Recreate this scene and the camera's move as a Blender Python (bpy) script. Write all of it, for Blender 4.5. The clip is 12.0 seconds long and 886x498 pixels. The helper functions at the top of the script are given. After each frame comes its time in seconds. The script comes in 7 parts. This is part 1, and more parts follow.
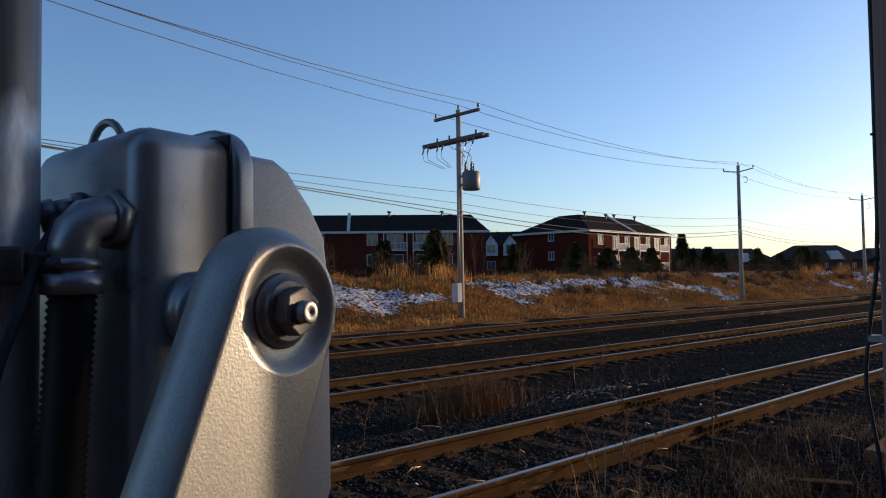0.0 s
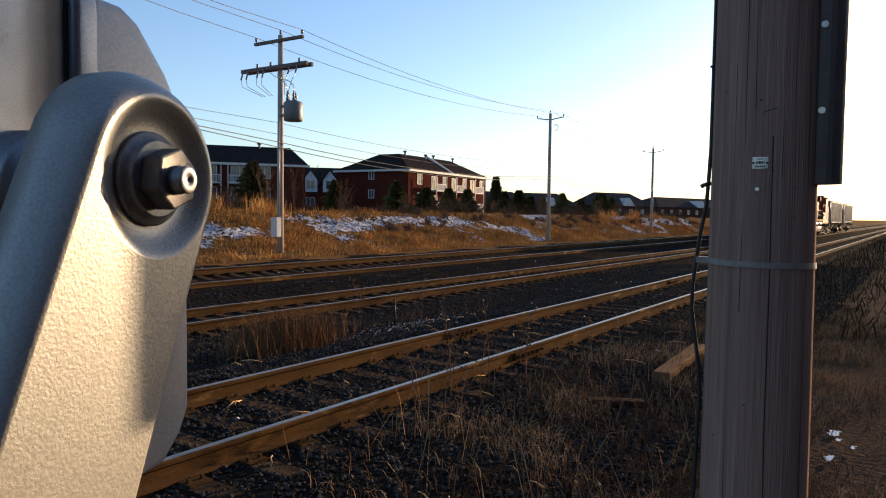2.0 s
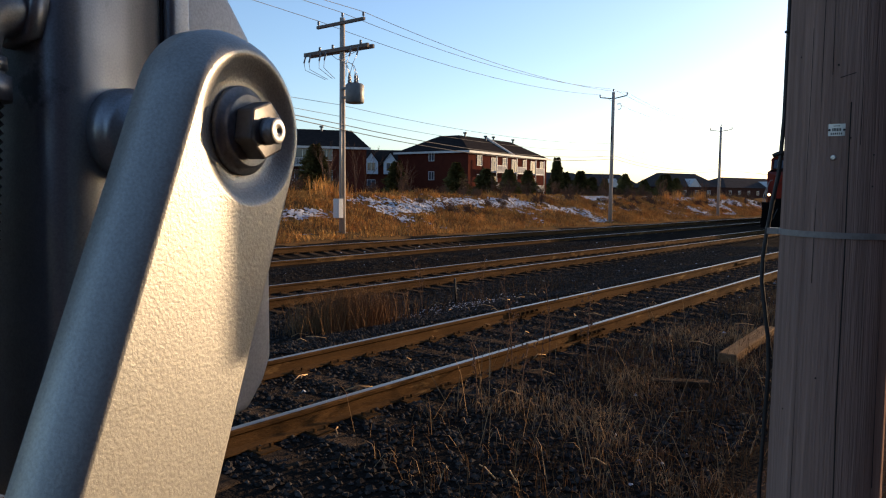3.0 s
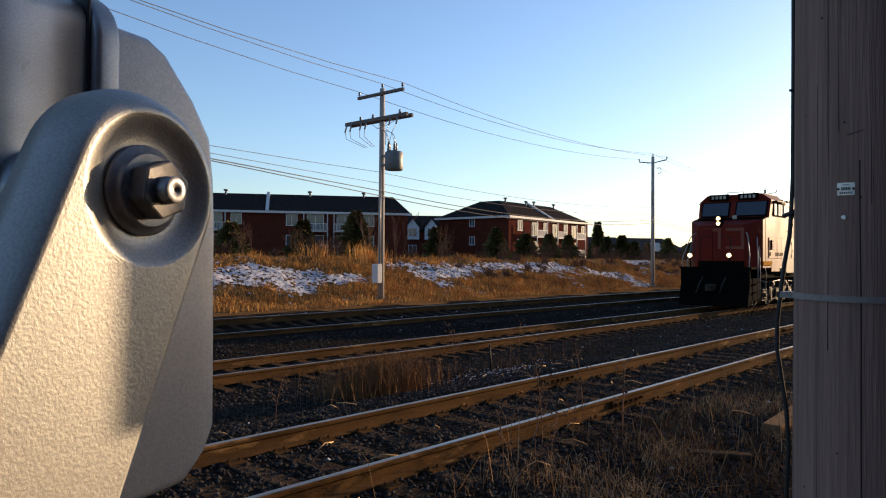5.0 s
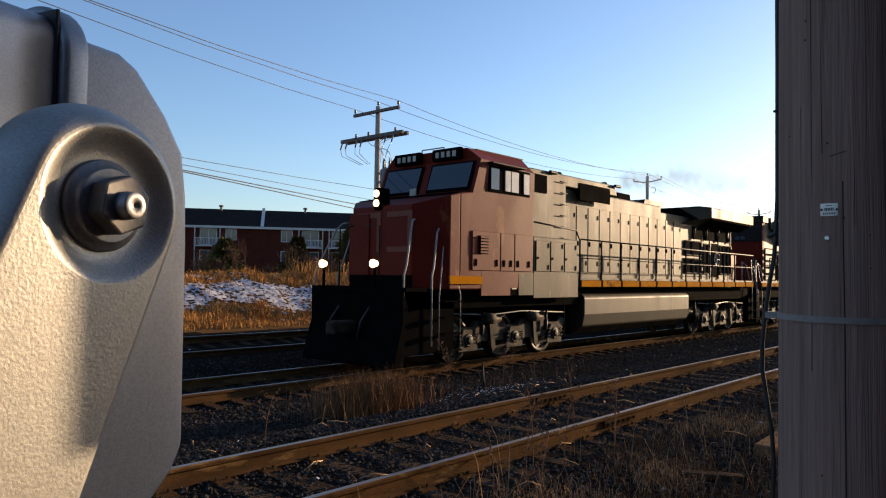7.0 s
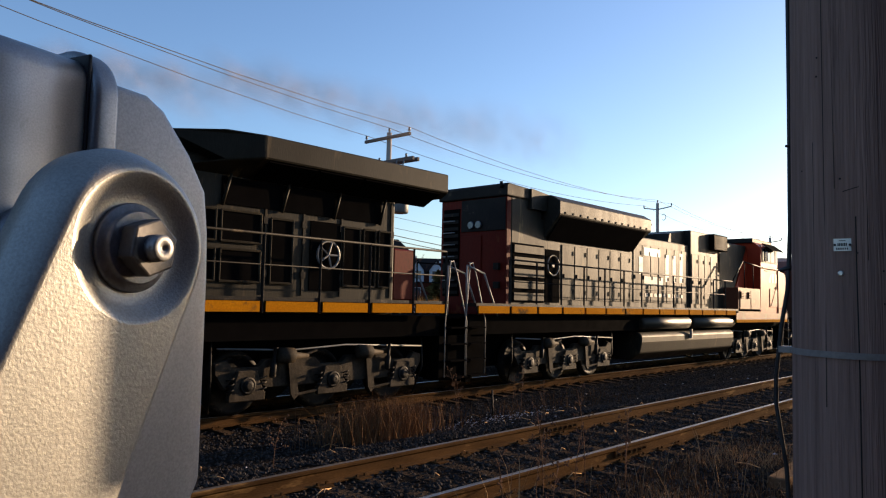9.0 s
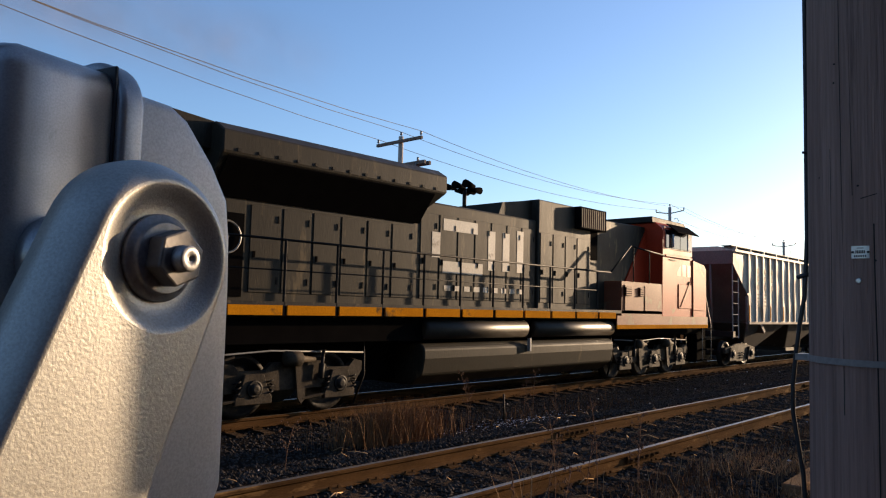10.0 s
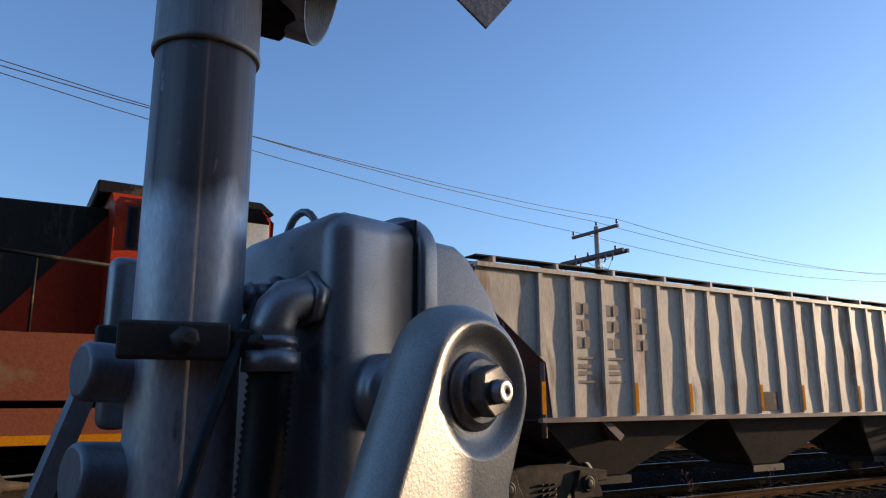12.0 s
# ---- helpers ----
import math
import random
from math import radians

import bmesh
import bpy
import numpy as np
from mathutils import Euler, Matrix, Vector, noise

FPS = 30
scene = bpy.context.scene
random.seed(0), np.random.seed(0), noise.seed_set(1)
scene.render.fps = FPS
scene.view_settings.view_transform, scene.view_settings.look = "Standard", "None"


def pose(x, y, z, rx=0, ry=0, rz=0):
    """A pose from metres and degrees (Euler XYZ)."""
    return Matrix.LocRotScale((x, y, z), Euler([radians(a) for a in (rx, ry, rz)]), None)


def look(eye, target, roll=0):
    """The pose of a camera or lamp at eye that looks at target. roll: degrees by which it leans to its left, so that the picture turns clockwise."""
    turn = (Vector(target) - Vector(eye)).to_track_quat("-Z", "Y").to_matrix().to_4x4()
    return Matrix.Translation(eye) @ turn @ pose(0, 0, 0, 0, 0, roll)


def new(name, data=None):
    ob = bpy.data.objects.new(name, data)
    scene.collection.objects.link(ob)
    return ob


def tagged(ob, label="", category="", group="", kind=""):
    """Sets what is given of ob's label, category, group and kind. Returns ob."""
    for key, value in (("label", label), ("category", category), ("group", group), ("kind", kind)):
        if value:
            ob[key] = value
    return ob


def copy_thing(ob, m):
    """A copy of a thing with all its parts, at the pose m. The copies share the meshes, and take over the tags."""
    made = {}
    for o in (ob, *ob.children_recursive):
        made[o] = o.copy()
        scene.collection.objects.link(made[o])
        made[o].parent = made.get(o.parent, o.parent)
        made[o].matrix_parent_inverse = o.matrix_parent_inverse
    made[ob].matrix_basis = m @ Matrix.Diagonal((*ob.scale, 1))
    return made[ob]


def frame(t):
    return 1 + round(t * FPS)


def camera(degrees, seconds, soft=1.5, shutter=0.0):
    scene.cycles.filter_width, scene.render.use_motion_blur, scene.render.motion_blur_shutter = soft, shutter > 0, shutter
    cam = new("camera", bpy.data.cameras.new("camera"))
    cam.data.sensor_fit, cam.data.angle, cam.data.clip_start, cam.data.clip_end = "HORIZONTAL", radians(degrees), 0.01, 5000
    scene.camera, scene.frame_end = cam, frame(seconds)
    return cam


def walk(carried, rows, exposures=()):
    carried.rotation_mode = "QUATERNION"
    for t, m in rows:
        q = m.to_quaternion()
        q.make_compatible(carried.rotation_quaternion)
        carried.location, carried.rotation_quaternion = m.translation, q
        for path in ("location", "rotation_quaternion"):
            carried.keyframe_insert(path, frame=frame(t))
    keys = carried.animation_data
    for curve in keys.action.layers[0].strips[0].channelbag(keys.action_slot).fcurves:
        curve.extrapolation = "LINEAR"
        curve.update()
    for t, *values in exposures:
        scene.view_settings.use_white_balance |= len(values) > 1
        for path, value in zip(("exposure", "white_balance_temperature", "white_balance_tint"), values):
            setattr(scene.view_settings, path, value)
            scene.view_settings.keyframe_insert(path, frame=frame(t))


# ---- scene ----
cam = camera(63.3, 12.0, soft=1.15)
PATH = [
    (0, pose(0.806, 0.604, 1.949, 92.21, 0.85, -41.92)),
    (0.2, pose(0.825, 0.677, 1.934, 89.28, 1.20, -45.80)),
    (0.4, pose(0.847, 0.745, 1.930, 88.03, 1.25, -49.05)),
    (0.6, pose(0.843, 0.777, 1.923, 87.86, 0.90, -51.70)),
    (0.8, pose(0.845, 0.792, 1.910, 86.55, 0.40, -54.65)),
    (1, pose(0.856, 0.814, 1.898, 86.48, 0.10, -57.35)),
    (1.5, pose(0.862, 0.812, 1.891, 88.16, -0.43, -57.95)),
    (2, pose(0.822, 0.762, 1.879, 87.25, -0.76, -56.28)),
    (2.5, pose(0.808, 0.756, 1.860, 86.55, 0.15, -52.73)),
    (2.7, pose(0.780, 0.763, 1.853, 85.48, -0.20, -51.97)),
    (4.3, pose(0.889, 0.695, 1.832, 88.41, -1.77, -49.29)),
    (4.5, pose(0.898, 0.695, 1.837, 88.70, -0.98, -48.46)),
    (5, pose(0.910, 0.680, 1.841, 90.90, -0.38, -48.22)),
    (5.5, pose(0.921, 0.668, 1.845, 91.72, -0.57, -49.22)),
    (6, pose(0.930, 0.667, 1.845, 92.23, -0.76, -49.23)),
    (6.5, pose(0.937, 0.663, 1.842, 92.00, -0.64, -48.97)),
    (7, pose(0.937, 0.661, 1.842, 92.31, -0.78, -48.61)),
    (7.2, pose(0.939, 0.662, 1.837, 93.35, -1.02, -48.72)),
    (8.8, pose(0.867, 0.650, 1.857, 94.58, -1.46, -47.78)),
    (9, pose(0.918, 0.659, 1.860, 94.31, -1.25, -47.88)),
    (9.5, pose(0.913, 0.660, 1.860, 93.87, -1.54, -47.42)),
    (10, pose(0.905, 0.664, 1.867, 94.57, -1.45, -47.01)),
    (10.5, pose(0.891, 0.668, 1.871, 95.33, -1.20, -45.40)),
    (11, pose(0.873, 0.681, 1.874, 96.56, -0.79, -42.81)),
    (11.5, pose(0.832, 0.686, 1.896, 102.16, 0.16, -38.61)),
    (12, pose(0.772, 0.676, 1.901, 101.78, 0.08, -31.11)),
]
EXPOSURES = [(t, s + 1.05, k, 20) for t, s, k in ((0, -0.4, 6150), (0.5, -0.1, 6550), (1, 0.12, 6800), (1.5, 0.15, 6850), (2.5, 0.1, 6850), (4.5, 0.1, 6800), (5.5, 0.05, 6750), (7, 0.02, 6700), (9, 0.02, 6550), (11, 0.05, 6420), (11.5, 0.05, 6300), (12, 0.03, 6080))]
walk(cam, PATH, EXPOSURES)

# ---- light ----
SUN_AZ, SUN_EL = -11.3, 8.6          # degrees from +x towards +y, and above the horizon
sun_way = Vector((math.cos(radians(SUN_AZ)) * math.cos(radians(SUN_EL)),
                  math.sin(radians(SUN_AZ)) * math.cos(radians(SUN_EL)), math.sin(radians(SUN_EL))))
sun = new("sun", bpy.data.lights.new("sun", "SUN"))
sun.data.energy, sun.data.angle, sun.data.color = 3.9, radians(0.55), (1.0, 0.755, 0.45)
sun.matrix_world = look(sun_way * 60, (0, 0, 0))

world = bpy.data.worlds.new("sky")
scene.world = world
world.use_nodes = True
wn, wl = world.node_tree.nodes, world.node_tree.links
sky = wn.new("ShaderNodeTexSky")
sky.sky_type, sky.sun_disc = "NISHITA", False
sky.sun_elevation, sky.sun_rotation = radians(SUN_EL), radians(90 - SUN_AZ)
sky.air_density, sky.dust_density, sky.ozone_density = 1.0, 0.6, 3.2
wn["Background"].inputs["Strength"].default_value = 0.13
wl.new(sky.outputs[0], wn["Background"].inputs["Color"])


# ---- materials ----
def material(name, colour, second=None, rough=0.7, metal=0.0, scale=6.0, fine=60.0, bump=0.3, spread=0.5, stretch=(1, 1, 1),
             wear=None, wear_amount=0.3, wear_scale=3.0, own=0.0, distance=0.01, detail=6.0, rough_spread=0.15, coat=0.0, spec=0.5):
    """A surface with variation at two scales, optional worn patches in a third colour, and a shift from piece to piece."""
    m = bpy.data.materials.new(name)
    m.use_nodes = True
    n, l = m.node_tree.nodes, m.node_tree.links
    b = n["Principled BSDF"]
    second = second or tuple(c * 0.6 for c in colour)
    tc = n.new("ShaderNodeTexCoord")
    mp = n.new("ShaderNodeMapping")
    mp.inputs["Scale"].default_value = stretch
    l.new(tc.outputs["Object"], mp.inputs["Vector"])

    def noise_tex(s, d=detail, r=0.55):
        t = n.new("ShaderNodeTexNoise")
        t.inputs["Scale"].default_value, t.inputs["Detail"].default_value, t.inputs["Roughness"].default_value = s, d, r
        l.new(mp.outputs[0], t.inputs["Vector"])
        return t

    def ramp(src, a, c):
        r = n.new("ShaderNodeMapRange")
        r.inputs["From Min"].default_value, r.inputs["From Max"].default_value = a, c
        l.new(src, r.inputs["Value"])
        return r.outputs[0]

    def mix(fac, a, c, kind="MIX"):
        x = n.new("ShaderNodeMix")
        x.data_type, x.blend_type = "RGBA", kind
        if isinstance(fac, float):
            x.inputs[0].default_value = fac
        else:
            l.new(fac, x.inputs[0])
        for sock, v in ((x.inputs[6], a), (x.inputs[7], c)):
            if isinstance(v, tuple):
                sock.default_value = (*v, 1)
            else:
                l.new(v, sock)
        return x.outputs[2]

    big, small = noise_tex(scale), noise_tex(fine, 3.0)
    col = mix(ramp(big.outputs["Fac"], 0.5 - spread / 2, 0.5 + spread / 2), colour, second)
    grain = mix(ramp(small.outputs["Fac"], 0.3, 0.7), (0.72, 0.72, 0.72), (1.2, 1.2, 1.2))
    col = mix(0.6, col, grain, "MULTIPLY")
    if wear:
        patch = noise_tex(wear_scale, 8.0, 0.65)
        col = mix(ramp(patch.outputs["Fac"], 0.68 - wear_amount * 0.5, 0.74 - wear_amount * 0.4), col, wear)
    if own:
        info = n.new("ShaderNodeObjectInfo")
        geo = n.new("ShaderNodeNewGeometry")
        add = n.new("ShaderNodeMath")
        add.operation = "ADD"
        l.new(info.outputs["Random"], add.inputs[0])
        l.new(geo.outputs["Random Per Island"], add.inputs[1])
        r = n.new("ShaderNodeMapRange")
        r.inputs["From Max"].default_value = 2.0
        r.inputs["To Min"].default_value, r.inputs["To Max"].default_value = 1 - own, 1 + own
        l.new(add.outputs[0], r.inputs["Value"])
        col = mix(1.0, col, r.outputs[0], "MULTIPLY")
    l.new(col, b.inputs["Base Color"])
    rr = n.new("ShaderNodeMapRange")
    rr.inputs["To Min"].default_value, rr.inputs["To Max"].default_value = max(rough - rough_spread, 0.03), min(rough + rough_spread, 1)
    l.new(big.outputs["Fac"], rr.inputs["Value"])
    l.new(rr.outputs[0], b.inputs["Roughness"])
    b.inputs["Metallic"].default_value = metal
    b.inputs["Coat Weight"].default_value = coat
    b.inputs["Specular IOR Level"].default_value = spec
    if spec < 0.1:
        b.inputs["IOR"].default_value = 1.06      # loose, broken surfaces without any sheen
    if bump:
        bp = n.new("ShaderNodeBump")
        bp.inputs["Strength"].default_value, bp.inputs["Distance"].default_value = bump, distance
        l.new(small.outputs["Fac"], bp.inputs["Height"])
        l.new(bp.outputs[0], b.inputs["Normal"])
    return m


def glow(name, colour, strength):
    m = bpy.data.materials.new(name)
    m.use_nodes = True
    b = m.node_tree.nodes["Principled BSDF"]
    b.inputs["Base Color"].default_value = (*colour, 1)
    b.inputs["Emission Color"].default_value = (*colour, 1)
    b.inputs["Emission Strength"].default_value = strength
    return m


def glass(name, colour=(0.02, 0.025, 0.03), rough=0.06):
    m = bpy.data.materials.new(name)
    m.use_nodes = True
    b = m.node_tree.nodes["Principled BSDF"]
    b.inputs["Base Color"].default_value = (*colour, 1)
    b.inputs["Roughness"].default_value, b.inputs["IOR"].default_value = rough, 1.5
    b.inputs["Specular IOR Level"].default_value = 0.8
    return m


M = {
    "silver": material("silver_paint", (0.42, 0.425, 0.435), (0.21, 0.215, 0.225), 0.38, 0.6, 4.5, 420, 0.07, 0.5, distance=0.001, wear=(0.14, 0.14, 0.14), wear_amount=0.08, wear_scale=11, rough_spread=0.18),
    "cast": material("cast_aluminium_paint", (0.43, 0.42, 0.385), (0.35, 0.34, 0.31), 0.42, 0.45, 5, 340, 0.24, 0.6, distance=0.002, wear=(0.20, 0.12, 0.06), wear_amount=0.0, wear_scale=22),
    "galv": material("galvanised_steel", (0.38, 0.36, 0.335), (0.22, 0.205, 0.19), 0.48, 0.3, 5, 60, 0.15, 0.5, stretch=(9, 9, 0.5), wear=(0.13, 0.11, 0.095), wear_amount=0.14, wear_scale=4),
    "zinc": material("zinc_bolt", (0.30, 0.305, 0.31), (0.20, 0.20, 0.205), 0.48, 0.55, 20, 200, 0.2, distance=0.002, wear=(0.13, 0.115, 0.10), wear_amount=0.1, wear_scale=40),
    "rubber": material("black_rubber", (0.016, 0.016, 0.017), rough=0.6, scale=12, bump=0.1),
    "pole": material("weathered_pole_wood", (0.37, 0.24, 0.195), (0.20, 0.128, 0.104), 0.85, 0, 5, 30, 0.6, 0.5, stretch=(6, 6, 0.14), wear=(0.06, 0.042, 0.036), wear_amount=0.16, wear_scale=2.0, distance=0.01, spec=0.09),
    "crack": material("dark_crack", (0.02, 0.016, 0.013), rough=0.95, bump=0),
    "tag": material("aluminium_tag", (0.62, 0.62, 0.60), rough=0.35, metal=0.7, scale=30, bump=0.1),
    "ink": material("dark_ink", (0.03, 0.03, 0.03), rough=0.6, bump=0),
    "tie_band": material("plastic_band", (0.26, 0.235, 0.215), (0.18, 0.16, 0.145), 0.55, scale=8, bump=0.05),
    "guard": material("brown_cable_guard", (0.075, 0.055, 0.048), (0.05, 0.038, 0.035), 0.6, scale=4, bump=0.2),
    "rail": material("rusty_rail", (0.12, 0.064, 0.027), (0.042, 0.024, 0.012), 0.75, 0.0, 2.2, 60, 0.5, 0.5, stretch=(0.5, 2, 2), wear=(0.21, 0.125, 0.054), wear_amount=0.2, wear_scale=1.7, spec=0.09),
    "rail_top": material("polished_rail_head", (0.33, 0.295, 0.255), (0.19, 0.155, 0.12), 0.36, 0.7, 2, 40, 0.1, stretch=(0.3, 6, 6)),
    "tie": material("weathered_tie", (0.068, 0.046, 0.031), (0.022, 0.017, 0.013), 0.9, 0, 3, 40, 0.8, 0.5, stretch=(9, 0.7, 6), own=0.5, distance=0.015, spec=0.08),
    "ballast": material("ballast_stone", (0.060, 0.052, 0.046), (0.012, 0.0105, 0.010), 0.8, 0, 9, 90, 0.5, 0.6, own=1.0, spec=0.09),
    "plank": material("old_plank", (0.22, 0.14, 0.08), (0.12, 0.075, 0.045), 0.85, 0, 4, 50, 0.7, stretch=(0.5, 8, 8), spec=0.08),
    "straw": material("dry_grass", (0.58, 0.30, 0.085), (0.30, 0.13, 0.04), 0.8, 0, 0.9, 8, 0, 0.35, own=0.7, spec=0.08),
    "straw_dark": material("dark_weed", (0.21, 0.115, 0.055), (0.11, 0.06, 0.032), 0.85, 0, 0.6, 8, 0, 0.5, own=0.5, spec=0.08),
    "twig": material("bare_twigs", (0.16, 0.095, 0.06), (0.10, 0.06, 0.045), 0.85, 0, 2, 20, 0, own=0.3, spec=0.08),
    "needle": material("evergreen_needles", (0.18, 0.14, 0.05), (0.065, 0.06, 0.023), 0.8, 0, 1.5, 12, 0, own=0.6, spec=0.08),
    "bark": material("bark", (0.10, 0.07, 0.05), rough=0.9, scale=5, stretch=(4, 4, 0.6), spec=0.12),
    "brick": material("red_brick", (0.095, 0.026, 0.017), (0.062, 0.018, 0.013), 0.85, 0, 1.2, 14, 0.3, 0.6, own=0.12, distance=0.02, spec=0.08),
    "far_wall": material("far_brown_brick", (0.08, 0.038, 0.03), (0.055, 0.027, 0.022), 0.85, 0, 1.0, 10, 0.2, 0.6, spec=0.08),
    "shingle": material("dark_shingle", (0.034, 0.028, 0.027), (0.02, 0.017, 0.0165), 0.9, 0, 1.5, 20, 0.4, stretch=(1, 1, 3), spec=0.08),
    "white": material("white_trim", (0.56, 0.55, 0.53), (0.45, 0.44, 0.43), 0.6, 0, 2, 30, 0.05, spec=0.2),
    "bluewall": material("pale_cladding", (0.50, 0.54, 0.58), (0.42, 0.46, 0.50), 0.7, 0, 2, 30, 0.1),
    "window": glass("window_glass", (0.05, 0.06, 0.08), 0.08),
    "cab_glass": glass("cab_glass", (0.006, 0.008, 0.014), 0.04),
    "far_roof": material("far_roof", (0.07, 0.058, 0.055), rough=0.9, scale=1, bump=0.1, spec=0.08),
    "grey_wood": material("grey_pole_wood", (0.40, 0.34, 0.29), (0.26, 0.22, 0.19), 0.85, 0, 3, 30, 0.5, stretch=(5, 5, 0.4)),
    "arm_wood": material("crossarm_wood", (0.16, 0.12, 0.10), rough=0.85, scale=4, stretch=(4, 1, 4)),
    "porcelain": material("grey_porcelain", (0.20, 0.19, 0.19), rough=0.35, bump=0),
    "tank_grey": material("transformer_grey", (0.16, 0.155, 0.15), rough=0.55, scale=5, bump=0.1),
    "wire": material("dark_wire", (0.035, 0.033, 0.032), rough=0.6, bump=0),
    "red": material("red_loco_paint", (0.42, 0.040, 0.012), (0.31, 0.030, 0.010), 0.47, 0, 1.2, 30, 0.12, 0.7, wear=(0.24, 0.085, 0.034), wear_amount=0.2, wear_scale=1.2, rough_spread=0.1, spec=0.1),
    "hood": material("faded_black_paint", (0.034, 0.028, 0.018), (0.017, 0.014, 0.010), 0.53, 0, 0.9, 25, 0.2, 0.7, stretch=(1.8, 1, 0.4), wear=(0.085, 0.062, 0.034), wear_amount=0.2, wear_scale=1.3, rough_spread=0.16, spec=0.11),
    "grime": material("grimy_black", (0.022, 0.018, 0.015), (0.011, 0.010, 0.009), 0.6, 0.1, 2, 25, 0.4, 0.7, wear=(0.08, 0.06, 0.04), wear_amount=0.16, wear_scale=2.5, spec=0.12),
    "truck": material("dusty_truck_iron", (0.066, 0.049, 0.033), (0.014, 0.011, 0.008), 0.72, 0.0, 4, 25, 0.5, 0.45, spec=0.1),
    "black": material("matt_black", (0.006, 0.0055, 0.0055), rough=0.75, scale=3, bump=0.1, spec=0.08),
    "orange": material("yellow_stripe", (0.56, 0.22, 0.008), (0.45, 0.165, 0.007), 0.6, 0, 1.5, 30, 0.1, wear=(0.12, 0.07, 0.028), wear_amount=0.16, wear_scale=1.6, spec=0.08),
    "pale": material("pale_lettering", (0.44, 0.40, 0.33), (0.30, 0.27, 0.215), 0.5, 0, 1, 25, 0.1, wear=(0.11, 0.095, 0.07), wear_amount=0.16, wear_scale=2),
    "rail_white": material("handrail_paint", (0.27, 0.26, 0.245), (0.15, 0.145, 0.135), 0.45, 0, 4, 40, 0.1),
    "steel": material("bare_steel", (0.46, 0.44, 0.40), (0.30, 0.28, 0.25), 0.38, 0.8, 3, 30, 0.15),
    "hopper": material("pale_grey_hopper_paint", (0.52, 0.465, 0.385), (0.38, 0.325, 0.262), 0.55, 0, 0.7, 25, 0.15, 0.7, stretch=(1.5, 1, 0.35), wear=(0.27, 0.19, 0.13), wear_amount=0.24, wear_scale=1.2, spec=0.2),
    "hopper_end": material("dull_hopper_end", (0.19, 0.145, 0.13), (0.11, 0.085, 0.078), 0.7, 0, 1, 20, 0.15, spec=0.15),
    "lamp": glow("headlight_lens", (1.0, 0.70, 0.32), 2.0),
    "snow": material("old_snow", (0.50, 0.50, 0.53), (0.28, 0.27, 0.28), 0.75, 0, 9, 60, 0.5, 0.6, own=0.1),
    # darker silver for end caps and brace: their shade is in the colour
    "mast": material("shaded_silver_paint", (0.27, 0.28, 0.30), (0.17, 0.175, 0.185), 0.45, 0.4, 7, 90, 0.1, 0.5, stretch=(3, 3, 0.8), wear=(0.09, 0.085, 0.08), wear_amount=0.12, wear_scale=9, distance=0.002),
    "faded": material("faded_emblem", (0.20, 0.065, 0.04), (0.15, 0.045, 0.03), 0.55, 0, 2, 25, 0.1, spec=0.15),
    "clamp": material("rusty_clamp", (0.095, 0.08, 0.068), (0.045, 0.037, 0.032), 0.6, 0.3, 9, 90, 0.3, 0.6, distance=0.003),
    "weed_light": material("pale_weed", (0.56, 0.36, 0.19), (0.33, 0.20, 0.105), 0.85, 0, 1.2, 8, 0, 0.5, own=0.6, spec=0.08),
    "reservoir": material("dull_tank_steel", (0.055, 0.045, 0.033), (0.03, 0.025, 0.02), 0.42, 0.1, 2, 25, 0.12, stretch=(1, 3, 3), spec=0.2),
    "scrub": material("brown_scrub", (0.055, 0.030, 0.016), (0.03, 0.018, 0.011), 0.9, 0, 0.6, 8, 0, 0.5, own=0.5, spec=0.08),
    # tan tint carries dust and also the low sun's sheen, painted in
    "dust_sheen_red": material("dust_sheen_red_paint", (0.24, 0.075, 0.036), (0.16, 0.05, 0.026), 0.5, 0, 1.2, 30, 0.12, 0.7, wear=(0.20, 0.115, 0.062), wear_amount=0.26, wear_scale=1.2, spec=0.1),
    # darker copy of the red: shade on the front faces put into the colour
    "shaded_red": material("shaded_red_paint", (0.145, 0.012, 0.005), (0.095, 0.009, 0.0045), 0.56, 0, 0.8, 22, 0.15, 0.7, stretch=(1, 1, 0.5), wear=(0.22, 0.065, 0.024), wear_amount=0.17, wear_scale=0.9, spec=0.1),
    # bay colour includes the shade under the car; the data panel shares it
    "bay": material("shade_dark_bay", (0.085, 0.066, 0.055), (0.045, 0.036, 0.031), 0.8, 0, 1, 18, 0.2, 0.7, wear=(0.16, 0.12, 0.09), wear_amount=0.1, wear_scale=1.5, spec=0.1),
    "cover": material("smooth_silver_paint", (0.47, 0.475, 0.485), (0.40, 0.405, 0.415), 0.46, 0.3, 3, 300, 0.05, 0.6, distance=0.001, wear=(0.2, 0.19, 0.18), wear_amount=0.02, wear_scale=14),
    "stencil": material("faded_brown_stencil", (0.17, 0.135, 0.105), (0.27, 0.225, 0.18), 0.7, 0, 6, 40, 0.05, 0.5, wear=(0.40, 0.35, 0.29), wear_amount=0.15, wear_scale=9, spec=0.15),
    "nut": material("dark_steel_nut", (0.15, 0.14, 0.135), (0.085, 0.08, 0.078), 0.5, 0.45, 30, 200, 0.2, distance=0.001),
    "hood_trail": material("dusty_grey_hood_paint", (0.040, 0.034, 0.024), (0.020, 0.017, 0.013), 0.52, 0, 1.3, 22, 0.2, 0.7, stretch=(2.2, 1, 0.45), wear=(0.095, 0.072, 0.042), wear_amount=0.2, wear_scale=1.6, rough_spread=0.14, spec=0.11),
    "puddle": glass("puddle_water", (0.015, 0.012, 0.01), 0.04),
